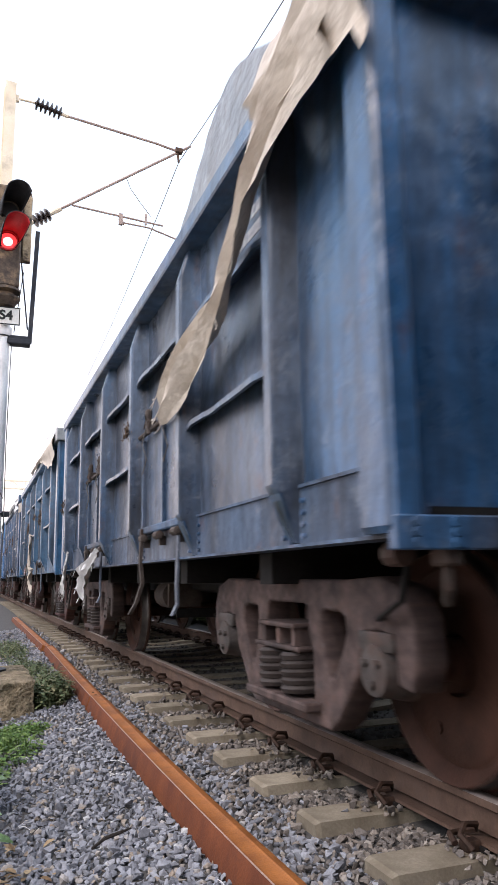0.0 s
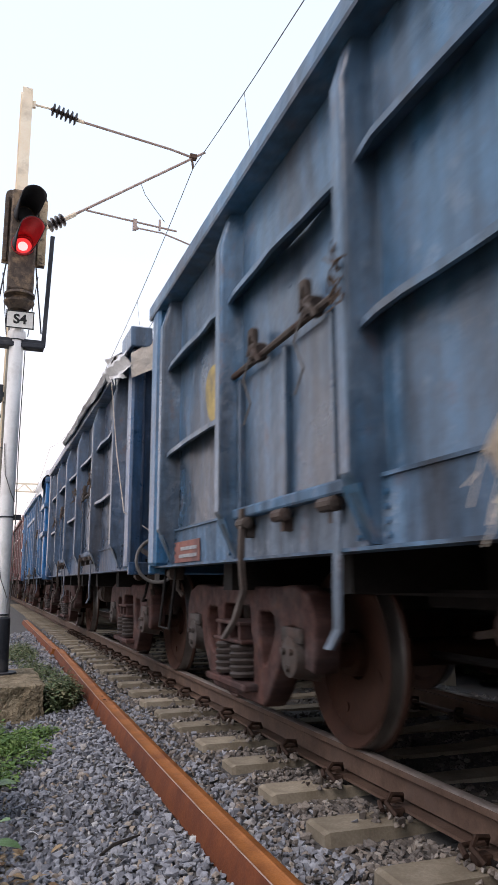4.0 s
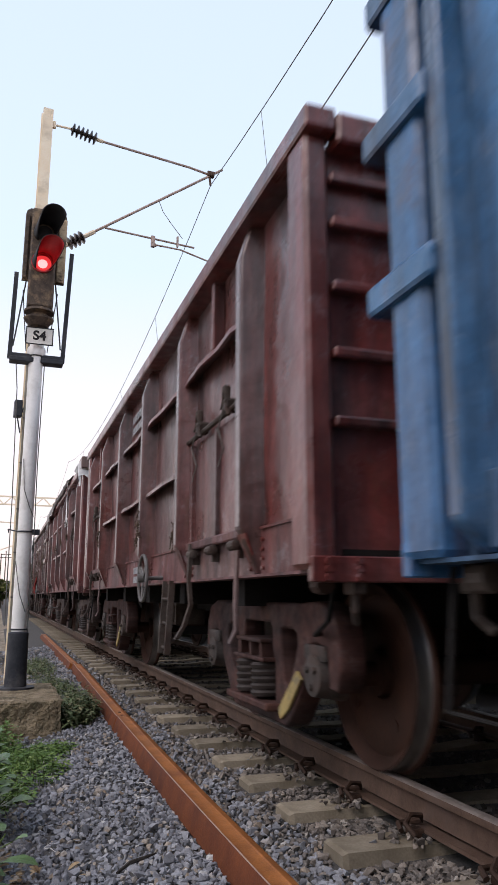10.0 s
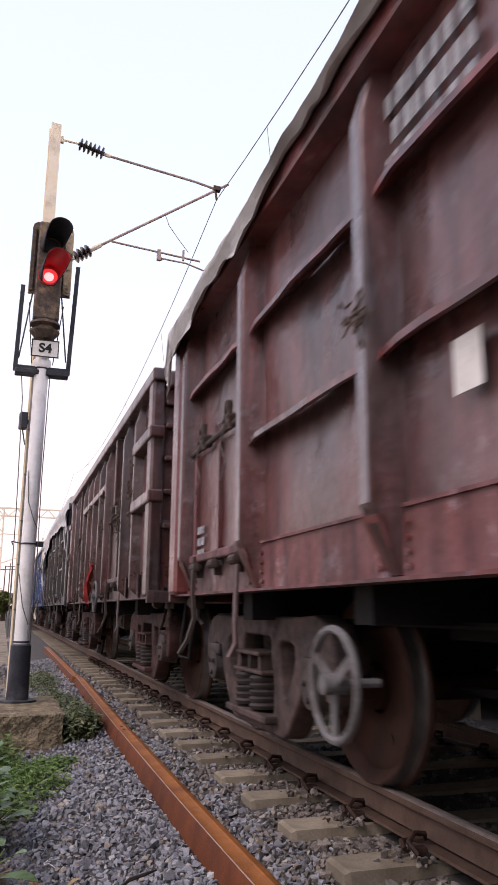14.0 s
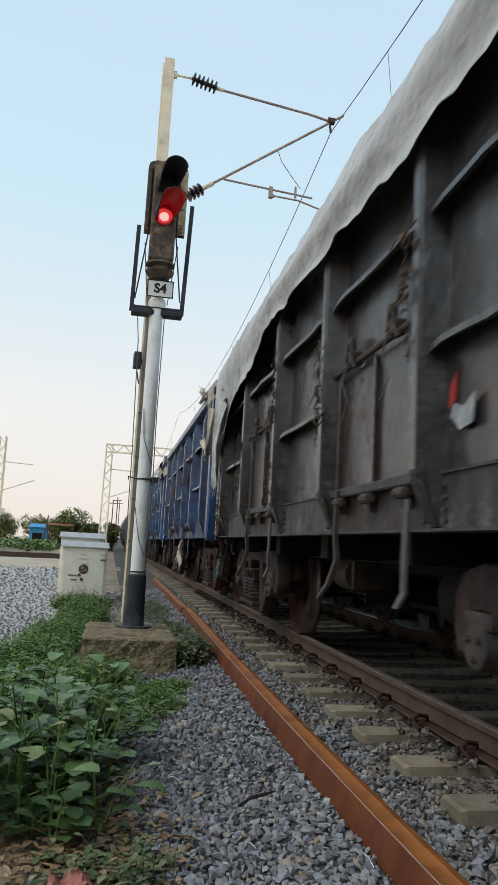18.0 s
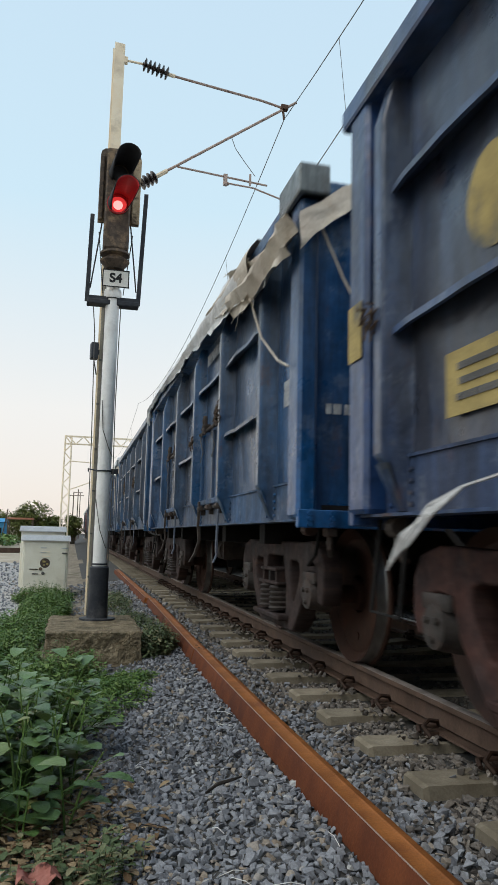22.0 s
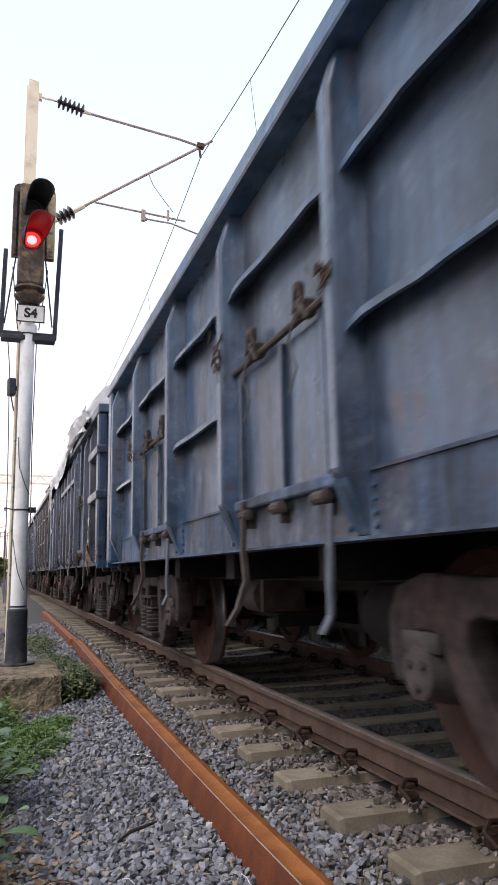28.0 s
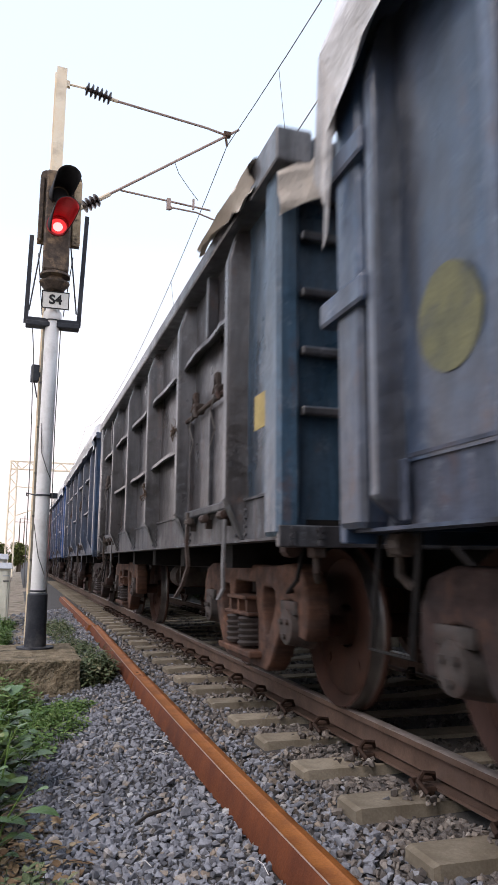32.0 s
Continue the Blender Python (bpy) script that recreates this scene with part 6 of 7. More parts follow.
def letter(w, text, y, z, size, x):
    """A painted character on the side."""
    cu = bpy.data.curves.new("painted_letter", "FONT")
    cu.body, cu.size, cu.extrude, cu.align_x, cu.align_y = text, size, 0.002, "CENTER", "CENTER"
    tmp = new("tmp", cu)
    me = bpy.data.meshes.new_from_object(tmp.evaluated_get(bpy.context.evaluated_depsgraph_get()))
    bpy.data.objects.remove(tmp)
    me.materials.clear()
    me.materials.append(INK)
    part("painted_letter", me, None, w, "dark painted letter", at=pose(x, y, z, 90, 0, -90))


def disc(w, y, z, r, ribbed=False, material=None):
    """A painted disc that follows the dents of its panel."""
    ribs = RIBS_B if ribbed else RIBS_A
    i = sum(1 for q in ribs if q < y)
    seed, dent, x = (i * 2.9 + 40, 0.02, -HW + 0.12) if ribbed else (i * 3.7, 0.026, -HW + 0.15)
    rows = []
    for j in range(6):
        rr = r * max(j, 0.02) / 5
        row = []
        for q in range(29):
            a = q * math.tau / 28
            e = rr * (1 + (0.03 * wob(q * 0.9 % 25, 2) if j == 5 else 0))
            yy, zz = y + e * math.cos(a), z + e * math.sin(a)
            row.append((x - 0.009 + dent * 1.6 * wob(seed + 1.7 * yy, zz * 1.9, seed), yy, zz))
        rows.append(row)
    part("painted_disc", Kit().grid(rows).mesh("painted_disc", material or YELLOW, True, False), None, w, "faded yellow painted disc")


def bundle(w, y, z, x=-HW + 0.0, size=0.16, seed=0):
    """A tangle of rusty tie wire and straw twisted round a post."""
    rnd = random.Random(seed)
    k = Kit()
    for i in range(16):
        p = Vector((x - 0.02, y + rnd.uniform(-0.05, 0.05), z + rnd.uniform(-0.5, 0.5) * size))
        pts = [p]
        for j in range(4):
            pts.append(pts[-1] + Vector((rnd.uniform(-0.02, 0.02), rnd.uniform(-0.04, 0.04), rnd.uniform(-0.05, 0.035))))
        k.tube(pts, rnd.uniform(0.003, 0.007), 4)
    tagged(part("wire_tangle", k, STRAW, w), "tangle of rusty tie wire", kind="stuff")


def tint(w, body, bogie=(0.05, 0.03, 0.025)):
    """Body colour; each panel, post and door has faded and dirtied by its own amount, the ends have kept their colour best."""
    fade = random.Random(round(sum(body) * 9973) + len(w.children))
    blue = body[2] > body[0] * 1.6
    dust = [0.5 * sum(body) / 3 + 0.5 * c for c in ((0.068, 0.080, 0.094) if blue else (0.080, 0.060, 0.054))]
    for o in w.children_recursive:
        f, c0 = 0.0, body
        if o.name.startswith(("side_post", "side_panel")):
            f = fade.choice((0.0, 0.08, 0.18, 0.32)) * (0.5 if body[2] > 0.19 else 1.0)
            ys = [v.co.y for v in o.data.vertices]
            if o.name.startswith("side_panel") and (max(ys) < 1.3 or min(ys) > LB - 1.3):
                f, c0 = 0.0, [c * k for c, k in zip(body, (0.85, 1.12, 1.16))] if blue else body
            elif o.name.startswith("side_panel"):
                f += 0.12
        elif o.name.startswith("post_face"):
            # outer faces paled by wear and by sky light put into the colour
            f, dust_here = fade.choice((0.25, 0.4, 0.55)), [0.45 * c + 0.55 * g for c, g in zip(body, (0.23, 0.235, 0.245))]
            o.color = (*[(1 - f) * c + f * g for c, g in zip(body, dust_here)], 1)
            continue
        elif o.name.startswith("ledge"):
            f = fade.choice((0.0, 0.15, 0.3))
        elif o.name.startswith("door"):
            f = fade.choice((0.15, 0.3, 0.45))
        elif o.name.startswith(("end_plate", "corner_post", "headstock")) and blue:
            c0 = [c * k for c, k in zip(body, (0.68, 1.10, 1.22))]
        o.color = (*[(1 - f) * c + f * g for c, g in zip(c0, dust)], 1)
        if o.type == "MESH" and o.data.materials:
            m = o.data.materials[0]
            if m == BOGIE:
                o.color = (*bogie, 1)
            elif m == SOLE:
                if o.name.startswith(("door_sole", "lever_plate")):
                    o.color = (*[0.55 * c + 0.45 * g for c, g in zip(body, (0.20, 0.185, 0.17))], 1)
                    continue
                o.color = (*[0.85 * c + 0.15 * g for c, g in zip(body, (0.19, 0.187, 0.187))], 1)


BLUE, BLUEGREY, BRIGHT, RED, RED2, BROWN, SOOT, DEEP, SLATE, GREY = (0.009, 0.048, 0.155), (0.027, 0.078, 0.160), (0.017, 0.112, 0.255), (0.155, 0.027, 0.020), (0.168, 0.033, 0.028), (0.088, 0.030, 0.024), (0.026, 0.021, 0.020), (0.006, 0.068, 0.182), (0.027, 0.050, 0.098), (0.048, 0.048, 0.053)
CLEAN, MB = (0.026, 0.102, 0.195), (0.115, 0.056, 0.034)
RB, GB, DB = (0.070, 0.031, 0.025), (0.046, 0.028, 0.024), (0.090, 0.060, 0.052)


def train():
    master = {"a": wagon_a(False), "c": wagon_a(True, True), "d": wagon_a(False, True), "b": wagon_b()}
    spec = [
        # kind, colour, bogie, label
        ("a", BLUEGREY, GB, "dusty blue open freight wagon partly covered with tarpaulin"),
        ("a", BLUEGREY, DB, "dusty blue open freight wagon with a torn tan tarpaulin"),
        ("a", CLEAN, RB, "faded blue open freight wagon covered with pale tarpaulin"),
        ("a", BLUEGREY, RB, "faded blue open freight wagon with hand wheel and tarpaulin"),
        ("b", BRIGHT, RB, "bright blue ribbed freight wagon under a white tarpaulin"),
        ("c", RED, RB, "red-brown empty open freight wagon with deep side posts"),
        ("d", RED2, DB, "dusty red freight wagon with scraps of white tarpaulin"),
        ("b", BROWN, RB, "rusty brown ribbed freight wagon with open top"),
        ("a", SOOT, GB, "sooty dark grey freight wagon under a large grey tarpaulin"),
        ("a", BLUE, RB, "blue open freight wagon with a ragged tarpaulin corner"),
        ("a", DEEP, GB, "deep blue freight wagon covered with white tarpaulin"),
        ("a", BLUEGREY, GB, "grey-blue open freight wagon with bare top rail"),
        ("a", BLUEGREY, GB, "grey-blue freight wagon with a yellow disc and tarpaulin"),
        ("b", SLATE, GB, "slate blue ribbed freight wagon under a white tarpaulin"),
        ("c", GREY, MB, "weathered grey open freight wagon with deep side posts"),
        ("a", SLATE, GB, "slate blue freight wagon covered with white tarpaulin"),
        ("a", BLUE, GB, "blue open freight wagon with pale tarpaulin"),
        ("a", RED2, GB, "dusty red open freight wagon"),
        ("a", SLATE, GB, "slate blue open freight wagon"),
    ]
    wagons, used = [], set()
    for i, (kind, col, bog, label) in enumerate(spec):
        w = master[kind] if kind not in used else copy_thing(master[kind], Matrix())
        used.add(kind)
        tagged(w, label, "freight wagon", "wagons of the train")
        wagons.append(w)
    for w, (kind, col, bog, label) in zip(wagons, spec):
        tint(w, col, bog)
    W = {n - 1: w for n, w in enumerate(wagons)}     # W[0] is the wagon nearest the camera at the start
    PT, WT, GT = "creased tan tarpaulin", "creased white tarpaulin", "creased grey tarpaulin"
    # first wagon: torn tan cover that flaps down its side
    tarp(W[0], 0.0, 1.1, lambda f: 0.3 + 0.2 * f, hem(0, 1.1, [(0, 2.95), (0.5, 3.05), (1.1, 3.2)]), TARP_T, PT, 1, front=0.25)
    strip(W[0], [(0.25, 3.25), (0.72, 3.08), (1.12, 2.93), (1.45, 2.62), (1.75, 2.42), (2.35, 2.30), (3.0, 2.12)], lambda f: float(np.interp(f, [0, 0.15, 0.4, 0.6, 0.75, 0.9, 1], [0.62, 0.44, 0.24, 0.24, 0.36, 0.40, 0.24])), TARP_T, "torn tan cover hanging down", 2)
    tarp(W[0], 0.9, 5.6, lambda f: 0.15 + 1.0 * math.sin(math.pi * min(1, f * 1.35 + 0.12)) ** 1.5 if f < 0.65 else 0.15, -0.08, TARP_D, "dirty grey plastic sheet", 4)
    strip(W[0], [(5.9, 1.2), (6.4, 1.05), (7.1, 0.84)], lambda f: 0.1 + 0.3 * f, TARP_W, "pale rag hanging from the solebar", 5)
    strip(W[0], [(8.5, 1.27), (8.78, 1.05), (9.05, 0.77)], lambda f: 0.08 + 0.1 * f, TARP_W, "pale rag hanging from the solebar", 6)
    disc(W[0], 8.42, 2.32, 0.24, material=OLIVE)
    bars(W[0], -0.02, 2.75, 3, 0.6, 0.07, 0.07, end=True, x=-1.0, seed=71)
    bars(W[0], 1.3, 2.95, 3, 0.9, seed=1)
    # second
    tarp(W[1], 0.22, 5.0, lambda f: 0.20 - 0.08 * f, hem(0.22, 5, [(0, 2.88), (1, 2.92), (1.9, 3.15), (3, 3.34), (5, 3.36)]), TARP_T, PT, 11)
    tarp(W[1], 5.0, 9.7, 0.10, -0.08, TARP_G, GT, 12)
    bars(W[1], -0.02, 2.65, 1, 0.8, end=True, x=-1.3, seed=2)
    bars(W[1], -0.02, 2.35, 3, 0.8, end=True, x=-1.3, seed=3, gap=0.09)
    strip(W[1], [(4.6, 1.9), (4.75, 1.6), (5.0, 1.2)], 0.22, TARP_T, "tan rag tied to the door latch", 13)
    strip(W[1], [(4.2, 1.15), (4.3, 0.95), (4.35, 0.75)], 0.3, TARP_T, "tan rag hanging from the solebar", 14)
    disc(W[1], 8.25, 2.2, 0.2)
    part("paint_patch", Kit().box(-HW + 0.118, -HW + 0.124, 8.55, 9.27, 1.06, 1.22, 0.002), OXIDE, W[1], "red oxide patch with faded lettering")
    bars(W[1], 8.62, 1.15, 2, 0.55, 0.025, 0.03, seed=77)
    part("paint_stripe", Kit().box(-HW + 0.108, -HW + 0.113, 9.42, 9.63, 2.50, 2.57), CHALK, W[1], "white painted stripe")
    # third: hand wheel at its end
    tarp(W[2], 0.75, 9.75, lambda f: 0.05 + 0.10 * min(1, 3 * f) + 0.04 * math.sin(f * 19), hem(0.75, 9.75, [(0.75, 3.16), (1.3, 3.3), (2.2, 3.26), (3.2, 3.34), (5, 3.3), (7.5, 3.5)]), TARP_W, WT, 21)
    strip(W[2], [(-0.12, 3.06), (0.3, 3.17), (0.7, 3.27), (1.3, 3.38)], 0.27, TARP_W, "bunched pale cover under the top rail", 22)
    end_sheet(W[2], [(-1.63, 3.2), (-1.4, 3.36), (1.5, 3.4)], [(-1.63, 2.93), (-1.39, 3.04), (-0.98, 3.22), (1.5, 3.2)], TARP_T, "tan cover folded over the end", 23)
    hand_wheel(W[2], -0.14, 1.12)
    rope(W[2], [(-1.2, -0.03, 3.2), (-1.15, -0.04, 2.4), (-1.2, -0.04, 1.7), (-1.3, -0.04, 1.3)], r=0.005, material=TARP_T)
    rope(W[2], [(-HW - 0.03, 1.1, 3.2), (-HW - 0.03, 0.6, 2.3), (-HW - 0.02, 0.1, 1.6), (-1.3, -0.04, 1.35)], r=0.005, material=TARP_T)
    bars(W[2], 7.4, 1.13, 2, 1.0, 0.06, 0.03, seed=4)
    # fourth: ribbed
    tarp(W[3], 0.2, 8.9, lambda f: 0.34 + 0.08 * math.sin(f * 6), hem(0.2, 8.9, [(0.2, 2.9), (0.6, 3.08), (1.6, 3.13), (2.05, 3.11), (2.85, 3.38), (3.4, 3.5)]), TARP_W, WT, 31, front=0.05)
    disc(W[3], 1.55, 1.85, 0.2, True)
    # sixth: dusty red with scraps
    tarp(W[5], 0.0, 0.8, 0.15, 0.2, TARP_W, WT, 41, front=0.55)
    tarp(W[5], 2.4, 9.7, lambda f: 0.16 + 0.12 * f + 0.06 * math.sin(f * 11), hem(2.4, 9.7, [(2.4, 3.36), (5, 3.33), (6.8, 3.36), (7.6, 3.2), (8.4, 3.26), (9.1, 3.12), (9.7, 3.1)]), TARP_G, GT, 42, rear=0.4)
    strip(W[5], [(2.76, 3.4), (2.76, 3.2), (2.78, 2.9), (2.76, 2.6)], 0.09, TARP_W, "white strap down a side post", 43)
    for a in (1.5, 3.4, 5.35):
        bars(W[5], a, 3.02, 3, 0.75, 0.1, 0.05, seed=int(a * 10))
    part("paper_label", Kit().box(-HW + 0.112, -HW + 0.117, 3.80, 4.10, 1.59, 1.79), LABELM, W[5], "white paper label")
    part("paper_label", Kit().box(-HW + 0.105, -HW + 0.11, 5.42, 5.58, 1.64, 1.84), LABELM, W[5], "white paper label")
    hand_wheel(W[5], 6.26, 0.64, side=True)
    rope(W[5], [(-1.0, -0.06, 3.1), (-1.2, -0.07, 2.5), (-1.35, -0.07, 1.8), (-1.4, -0.06, 1.5)], r=0.008, material=TARP_T)
    bars(W[5], 9.0, 1.5, 3, 0.6, 0.06, 0.03, seed=9)
    # fifth: bare red with chalk marks and a ladder
    bars(W[4], 5.1, 3.0, 2, 0.8, 0.09, 0.05, seed=12)
    bars(W[4], 4.4, 2.9, 1, 0.2, 0.12, 0.05, seed=13)
    bars(W[4], 4.6, 1.17, 2, 1.0, 0.07, 0.03, seed=14)
    hand_wheel(W[4], 3.82, 1.09, side=True)
    k = Kit()
    for yy in (3.05, 3.3):
        k.bar((-HW + 0.05, yy, 1.05), (-HW + 0.02, yy, 0.45), 0.03, 0.05, (1, 0, 0))
    for z in (0.5, 0.7, 0.9):
        k.tube([(-HW + 0.03, 3.05, z), (-HW + 0.03, 3.3, z)], 0.014, 6)
    part("step_ladder", k, LEVER, W[4], "short iron step ladder")
    # seventh: a red cloth tucked in its side
    strip(W[6], [(4.4, 1.6), (4.6, 1.4), (5.0, 1.15)], lambda f: 0.12 + 0.25 * f, REDCLOTH, "red cloth hanging from the side", 51)
    # eighth: big grey cover down to the far end
    tarp(W[7], 0.0, 9.8, lambda f: 0.26 + 0.22 * math.sin(f * 3.0) + 0.06 * math.sin(f * 17), hem(0, 9.8, [(0, 2.82), (0.2, 2.85), (1.3, 2.98), (3.5, 3.02), (5.2, 3.08), (6.3, 3.1), (7.2, 2.85), (8.2, 2.77), (9, 2.35), (9.8, 2.1)]), TARP_G, GT, 61, front=0.35, rear=1.1)
    strip(W[7], [(8.9, 2.9), (9.2, 2.5), (9.5, 2.1), (9.75, 1.8)], lambda f: 0.5 - 0.3 * f, TARP_W, "torn pale cover hanging off the end", 62)
    rope(W[7], [(-HW - 0.03, 1.0, 3.2), (-HW - 0.03, 0.8, 2.7), (-HW - 0.01, 0.3, 2.3), (-1.3, -0.1, 2.0)], r=0.01)
    part("paint_patch", Kit().extrude([(2.38, 1.52), (2.50, 1.50), (2.60, 1.58), (2.57, 1.64), (2.46, 1.61), (2.36, 1.66)], "x", -HW + 0.122, -HW + 0.130), CHALK, W[7], "white paint smear")
    part("paint_patch", Kit().extrude([(2.55, 1.65), (2.62, 1.62), (2.61, 1.72), (2.54, 1.79)], "x", -HW + 0.122, -HW + 0.130), REDCLOTH, W[7], "red paint smear")
    # ninth: blue with a ragged corner
    tarp(W[8], 0.0, 1.4, lambda f: 0.20 * (1 - f), hem(0, 1.4, [(0, 3.12), (0.3, 3.33), (0.9, 3.36), (1.4, 3.37)]), TARP_T, PT, 71, front=0.45)
    strip(W[8], [(0.75, 3.44), (1.05, 3.5), (1.45, 3.62)], 0.16, TARP_T, "frayed tan cover blown up over the rail", 74)
    part("yellow_panel", Kit().box(-HW - 0.001, -HW + 0.004, 9.58, 9.76, 1.86, 2.17), YELLOW, W[8], "small yellow stencil panel")
    letter(W[8], "U", 0.42, 1.73, 0.16, -HW + 0.105)
    strip(W[8], [(-0.55, 2.95), (-0.47, 2.62), (-0.32, 2.48), (-0.1, 2.38), (0.22, 2.44), (0.72, 2.62)], lambda f: 0.42 - 0.22 * f, TARP_T, "frayed tan cover corner", 72)
    bars(W[8], 2.85, 2.95, 1, 0.95, 0.15, 0.05, seed=21)
    disc(W[8], 0.42, 1.73, 0.105)
    part("yellow_panel", Kit().box(-HW + 0.119, -HW + 0.125, 8.34, 8.90, 1.44, 1.72), YELLOW, W[8], "yellow painted stencil panel")
    bars(W[8], 8.42, 1.63, 3, 0.42, 0.03, 0.035, material=WHEELGREY, seed=23)
    disc(W[8], 8.52, 2.29, 0.21)
    for i in range(5):
        d = 0.02 * (i - 2)
        rope(W[8], [(-HW - 0.01, 8.1, 1.17), (-HW - 0.03, 8.5, 1.12), (-HW - 0.04, 8.75 + d * 0.4, 1.06 - abs(d)), (-HW - 0.03, 9.0 + d, 0.92 + d * 0.5), (-HW - 0.01, 9.16 + d * 1.6, 0.82 - d)], r=0.0065, material=TARP_W)
    strip(W[8], [(3.3, 1.0), (3.35, 0.85), (3.4, 0.6)], lambda f: 0.05 + 0.34 * f, TARP_T, "tan rag hanging from the solebar", 73)
    # tenth: deep blue, white cover
    tarp(W[9], 1.3, 3.2, lambda f: 0.10 + 0.12 * f, hem(1.3, 3.2, [(1.3, 2.95), (3.2, 3.27)]), TARP_T, PT, 81)
    strip(W[9], [(-0.05, 3.0), (0.3, 3.03), (0.7, 3.02), (1.3, 3.07), (2.0, 3.2)], lambda f: 0.34 + 0.08 * f, TARP_T, "bunched tan cover under the top rail", 83)
    end_sheet(W[9], [(-1.63, 3.12), (-1.5, 3.2), (-1.28, 3.38), (1.5, 3.4)], [(-1.63, 2.84), (-1.54, 2.95), (-1.14, 3.26), (1.5, 3.3)], TARP_T, "tan cover folded over the end", 84)
    rope(W[9], [(-HW - 0.04, 1.3, 2.95), (-HW - 0.03, 0.9, 2.5), (-HW - 0.03, 0.4, 2.2), (-HW - 0.02, 0.15, 2.1)], r=0.009, material=TARP_T)
    rope(W[9], [(-1.5, -0.05, 3.15), (-1.3, -0.06, 2.7), (-1.1, -0.06, 2.35)], r=0.009, material=TARP_T)
    tarp(W[9], 1.6, 9.78, lambda f: 0.16 + 0.34 * f + 0.05 * math.sin(f * 9), hem(1.6, 9.78, [(1.6, 3.02), (2.6, 3.08), (3.4, 3.15), (5, 3.24), (6, 3.24), (8, 3.36), (9.8, 3.3)]), TARP_W, WT, 82, rear=0.35)
    bars(W[9], 3.3, 3.0, 1, 1.05, 0.13, 0.05, seed=31)
    part("paper_label", Kit().box(-HW + 0.105, -HW + 0.11, 0.5, 0.68, 1.9, 2.1), CHALK, W[9], "torn paper label")
    bars(W[9], -0.02, 1.75, 1, 0.3, 0.07, 0.03, end=True, x=-1.4, seed=32)
    # eleventh and twelfth
    hand_wheel(W[10], -0.14, 1.12)
    bars(W[10], -0.02, 2.75, 1, 0.6, 0.09, end=True, x=-1.3, seed=41)
    bars(W[10], -0.02, 2.35, 3, 0.6, 0.07, 0.07, end=True, x=-1.3, seed=42)
    bars(W[10], -0.02, 1.45, 2, 0.6, 0.06, 0.07, end=True, x=-1.3, seed=43)
    bars(W[10], 1.3, 2.95, 2, 0.7, 0.1, 0.05, seed=44)
    bars(W[10], 1.35, 2.35, 2, 0.8, 0.12, 0.06, seed=45)
    tarp(W[10], 7.5, 9.7, 0.1, -0.08, TARP_W, WT, 91)
    disc(W[10], 8.45, 2.18, 0.2)
    tarp(W[11], 0.0, 2.9, lambda f: (0.25 + 0.1 * math.sin(f * 4)) * (1 - f ** 3), hem(0, 2.9, [(0, 2.95), (0.9, 3.05), (1.3, 3.12), (1.9, 3.35), (2.3, 3.5)]), TARP_W, WT, 101, front=0.15)
    tarp(W[11], 2.9, 9.75, lambda f: 0.10, lambda f: -0.08, TARP_G, GT, 102, rear=0.3)
    end_sheet(W[11], [(-1.63, 3.24), (-1.4, 3.38), (1.5, 3.4)], [(-1.63, 2.98), (-1.3, 3.12), (-0.9, 3.25), (1.5, 3.25)], TARP_T, "tan cover folded over the end", 103)
    hand_wheel(W[11], -0.14, 1.12)
    bars(W[11], -0.02, 2.65, 1, 0.6, 0.09, end=True, x=-1.3, seed=51)
    bars(W[11], -0.02, 2.30, 3, 0.6, 0.07, 0.07, end=True, x=-1.3, seed=52)
    rope(W[11], [(-HW - 0.02, 1.05, 2.9), (-HW - 0.02, 0.6, 2.3), (-HW, 0.1, 1.7), (-1.35, -0.08, 1.4)], r=0.007, material=TARP_T)
    rope(W[11], [(-1.3, -0.06, 3.1), (-1.2, -0.08, 2.2), (-1.25, -0.08, 1.6)], r=0.007, material=TARP_T)
    disc(W[11], 8.5, 2.12, 0.2)
    # thirteenth: ribbed slate, white cover
    tarp(W[12], 1.0, 9.7, lambda f: 0.6 + 0.1 * math.sin(f * 6), hem(1, 9.7, [(1, 3.36), (4.4, 3.38), (5.1, 3.18), (5.95, 3.02), (6.8, 3.05), (7.46, 2.9), (8.54, 3.14), (9.2, 3.1), (9.7, 2.9)]), TARP_W, WT, 111, front=0.1, rear=0.8)
    strip(W[12], [(0.95, 3.38), (1.5, 3.45), (2.3, 3.56), (3.1, 3.60), (4.2, 3.5)], 0.42, TARP_W, "white cover puffed over the top rail", 114)
    disc(W[12], 9.02, 1.78, 0.2, True, OLIVE)
    strip(W[12], [(0.57, 1.74), (0.53, 1.55), (0.60, 1.42), (0.66, 1.32)], 0.10, TARP_T, "pale rag tied to the corner panel", 112)
    strip(W[12], [(0.66, 1.34), (0.60, 1.22), (0.50, 1.1)], 0.14, BAGM, "brown rag hanging from the corner panel", 113)
    # fourteenth: grey
    tarp(W[13], 0.3, 1.7, lambda f: 0.06, hem(0.3, 1.7, [(0.3, 3.16), (0.9, 3.26), (1.4, 3.35)]), TARP_T, PT, 121)
    end_sheet(W[13], [(-1.63, 3.12), (-1.4, 3.25), (1.5, 3.3)], [(-1.63, 2.82), (-1.41, 2.97), (-1.0, 3.1), (1.5, 3.1)], TARP_T, "tan cover folded over the end", 122)
    part("yellow_panel", Kit().box(-HW + 0.06, -HW + 0.066, 0.34, 0.58, 1.72, 1.94), YELLOW, W[13], "yellow painted stencil panel")
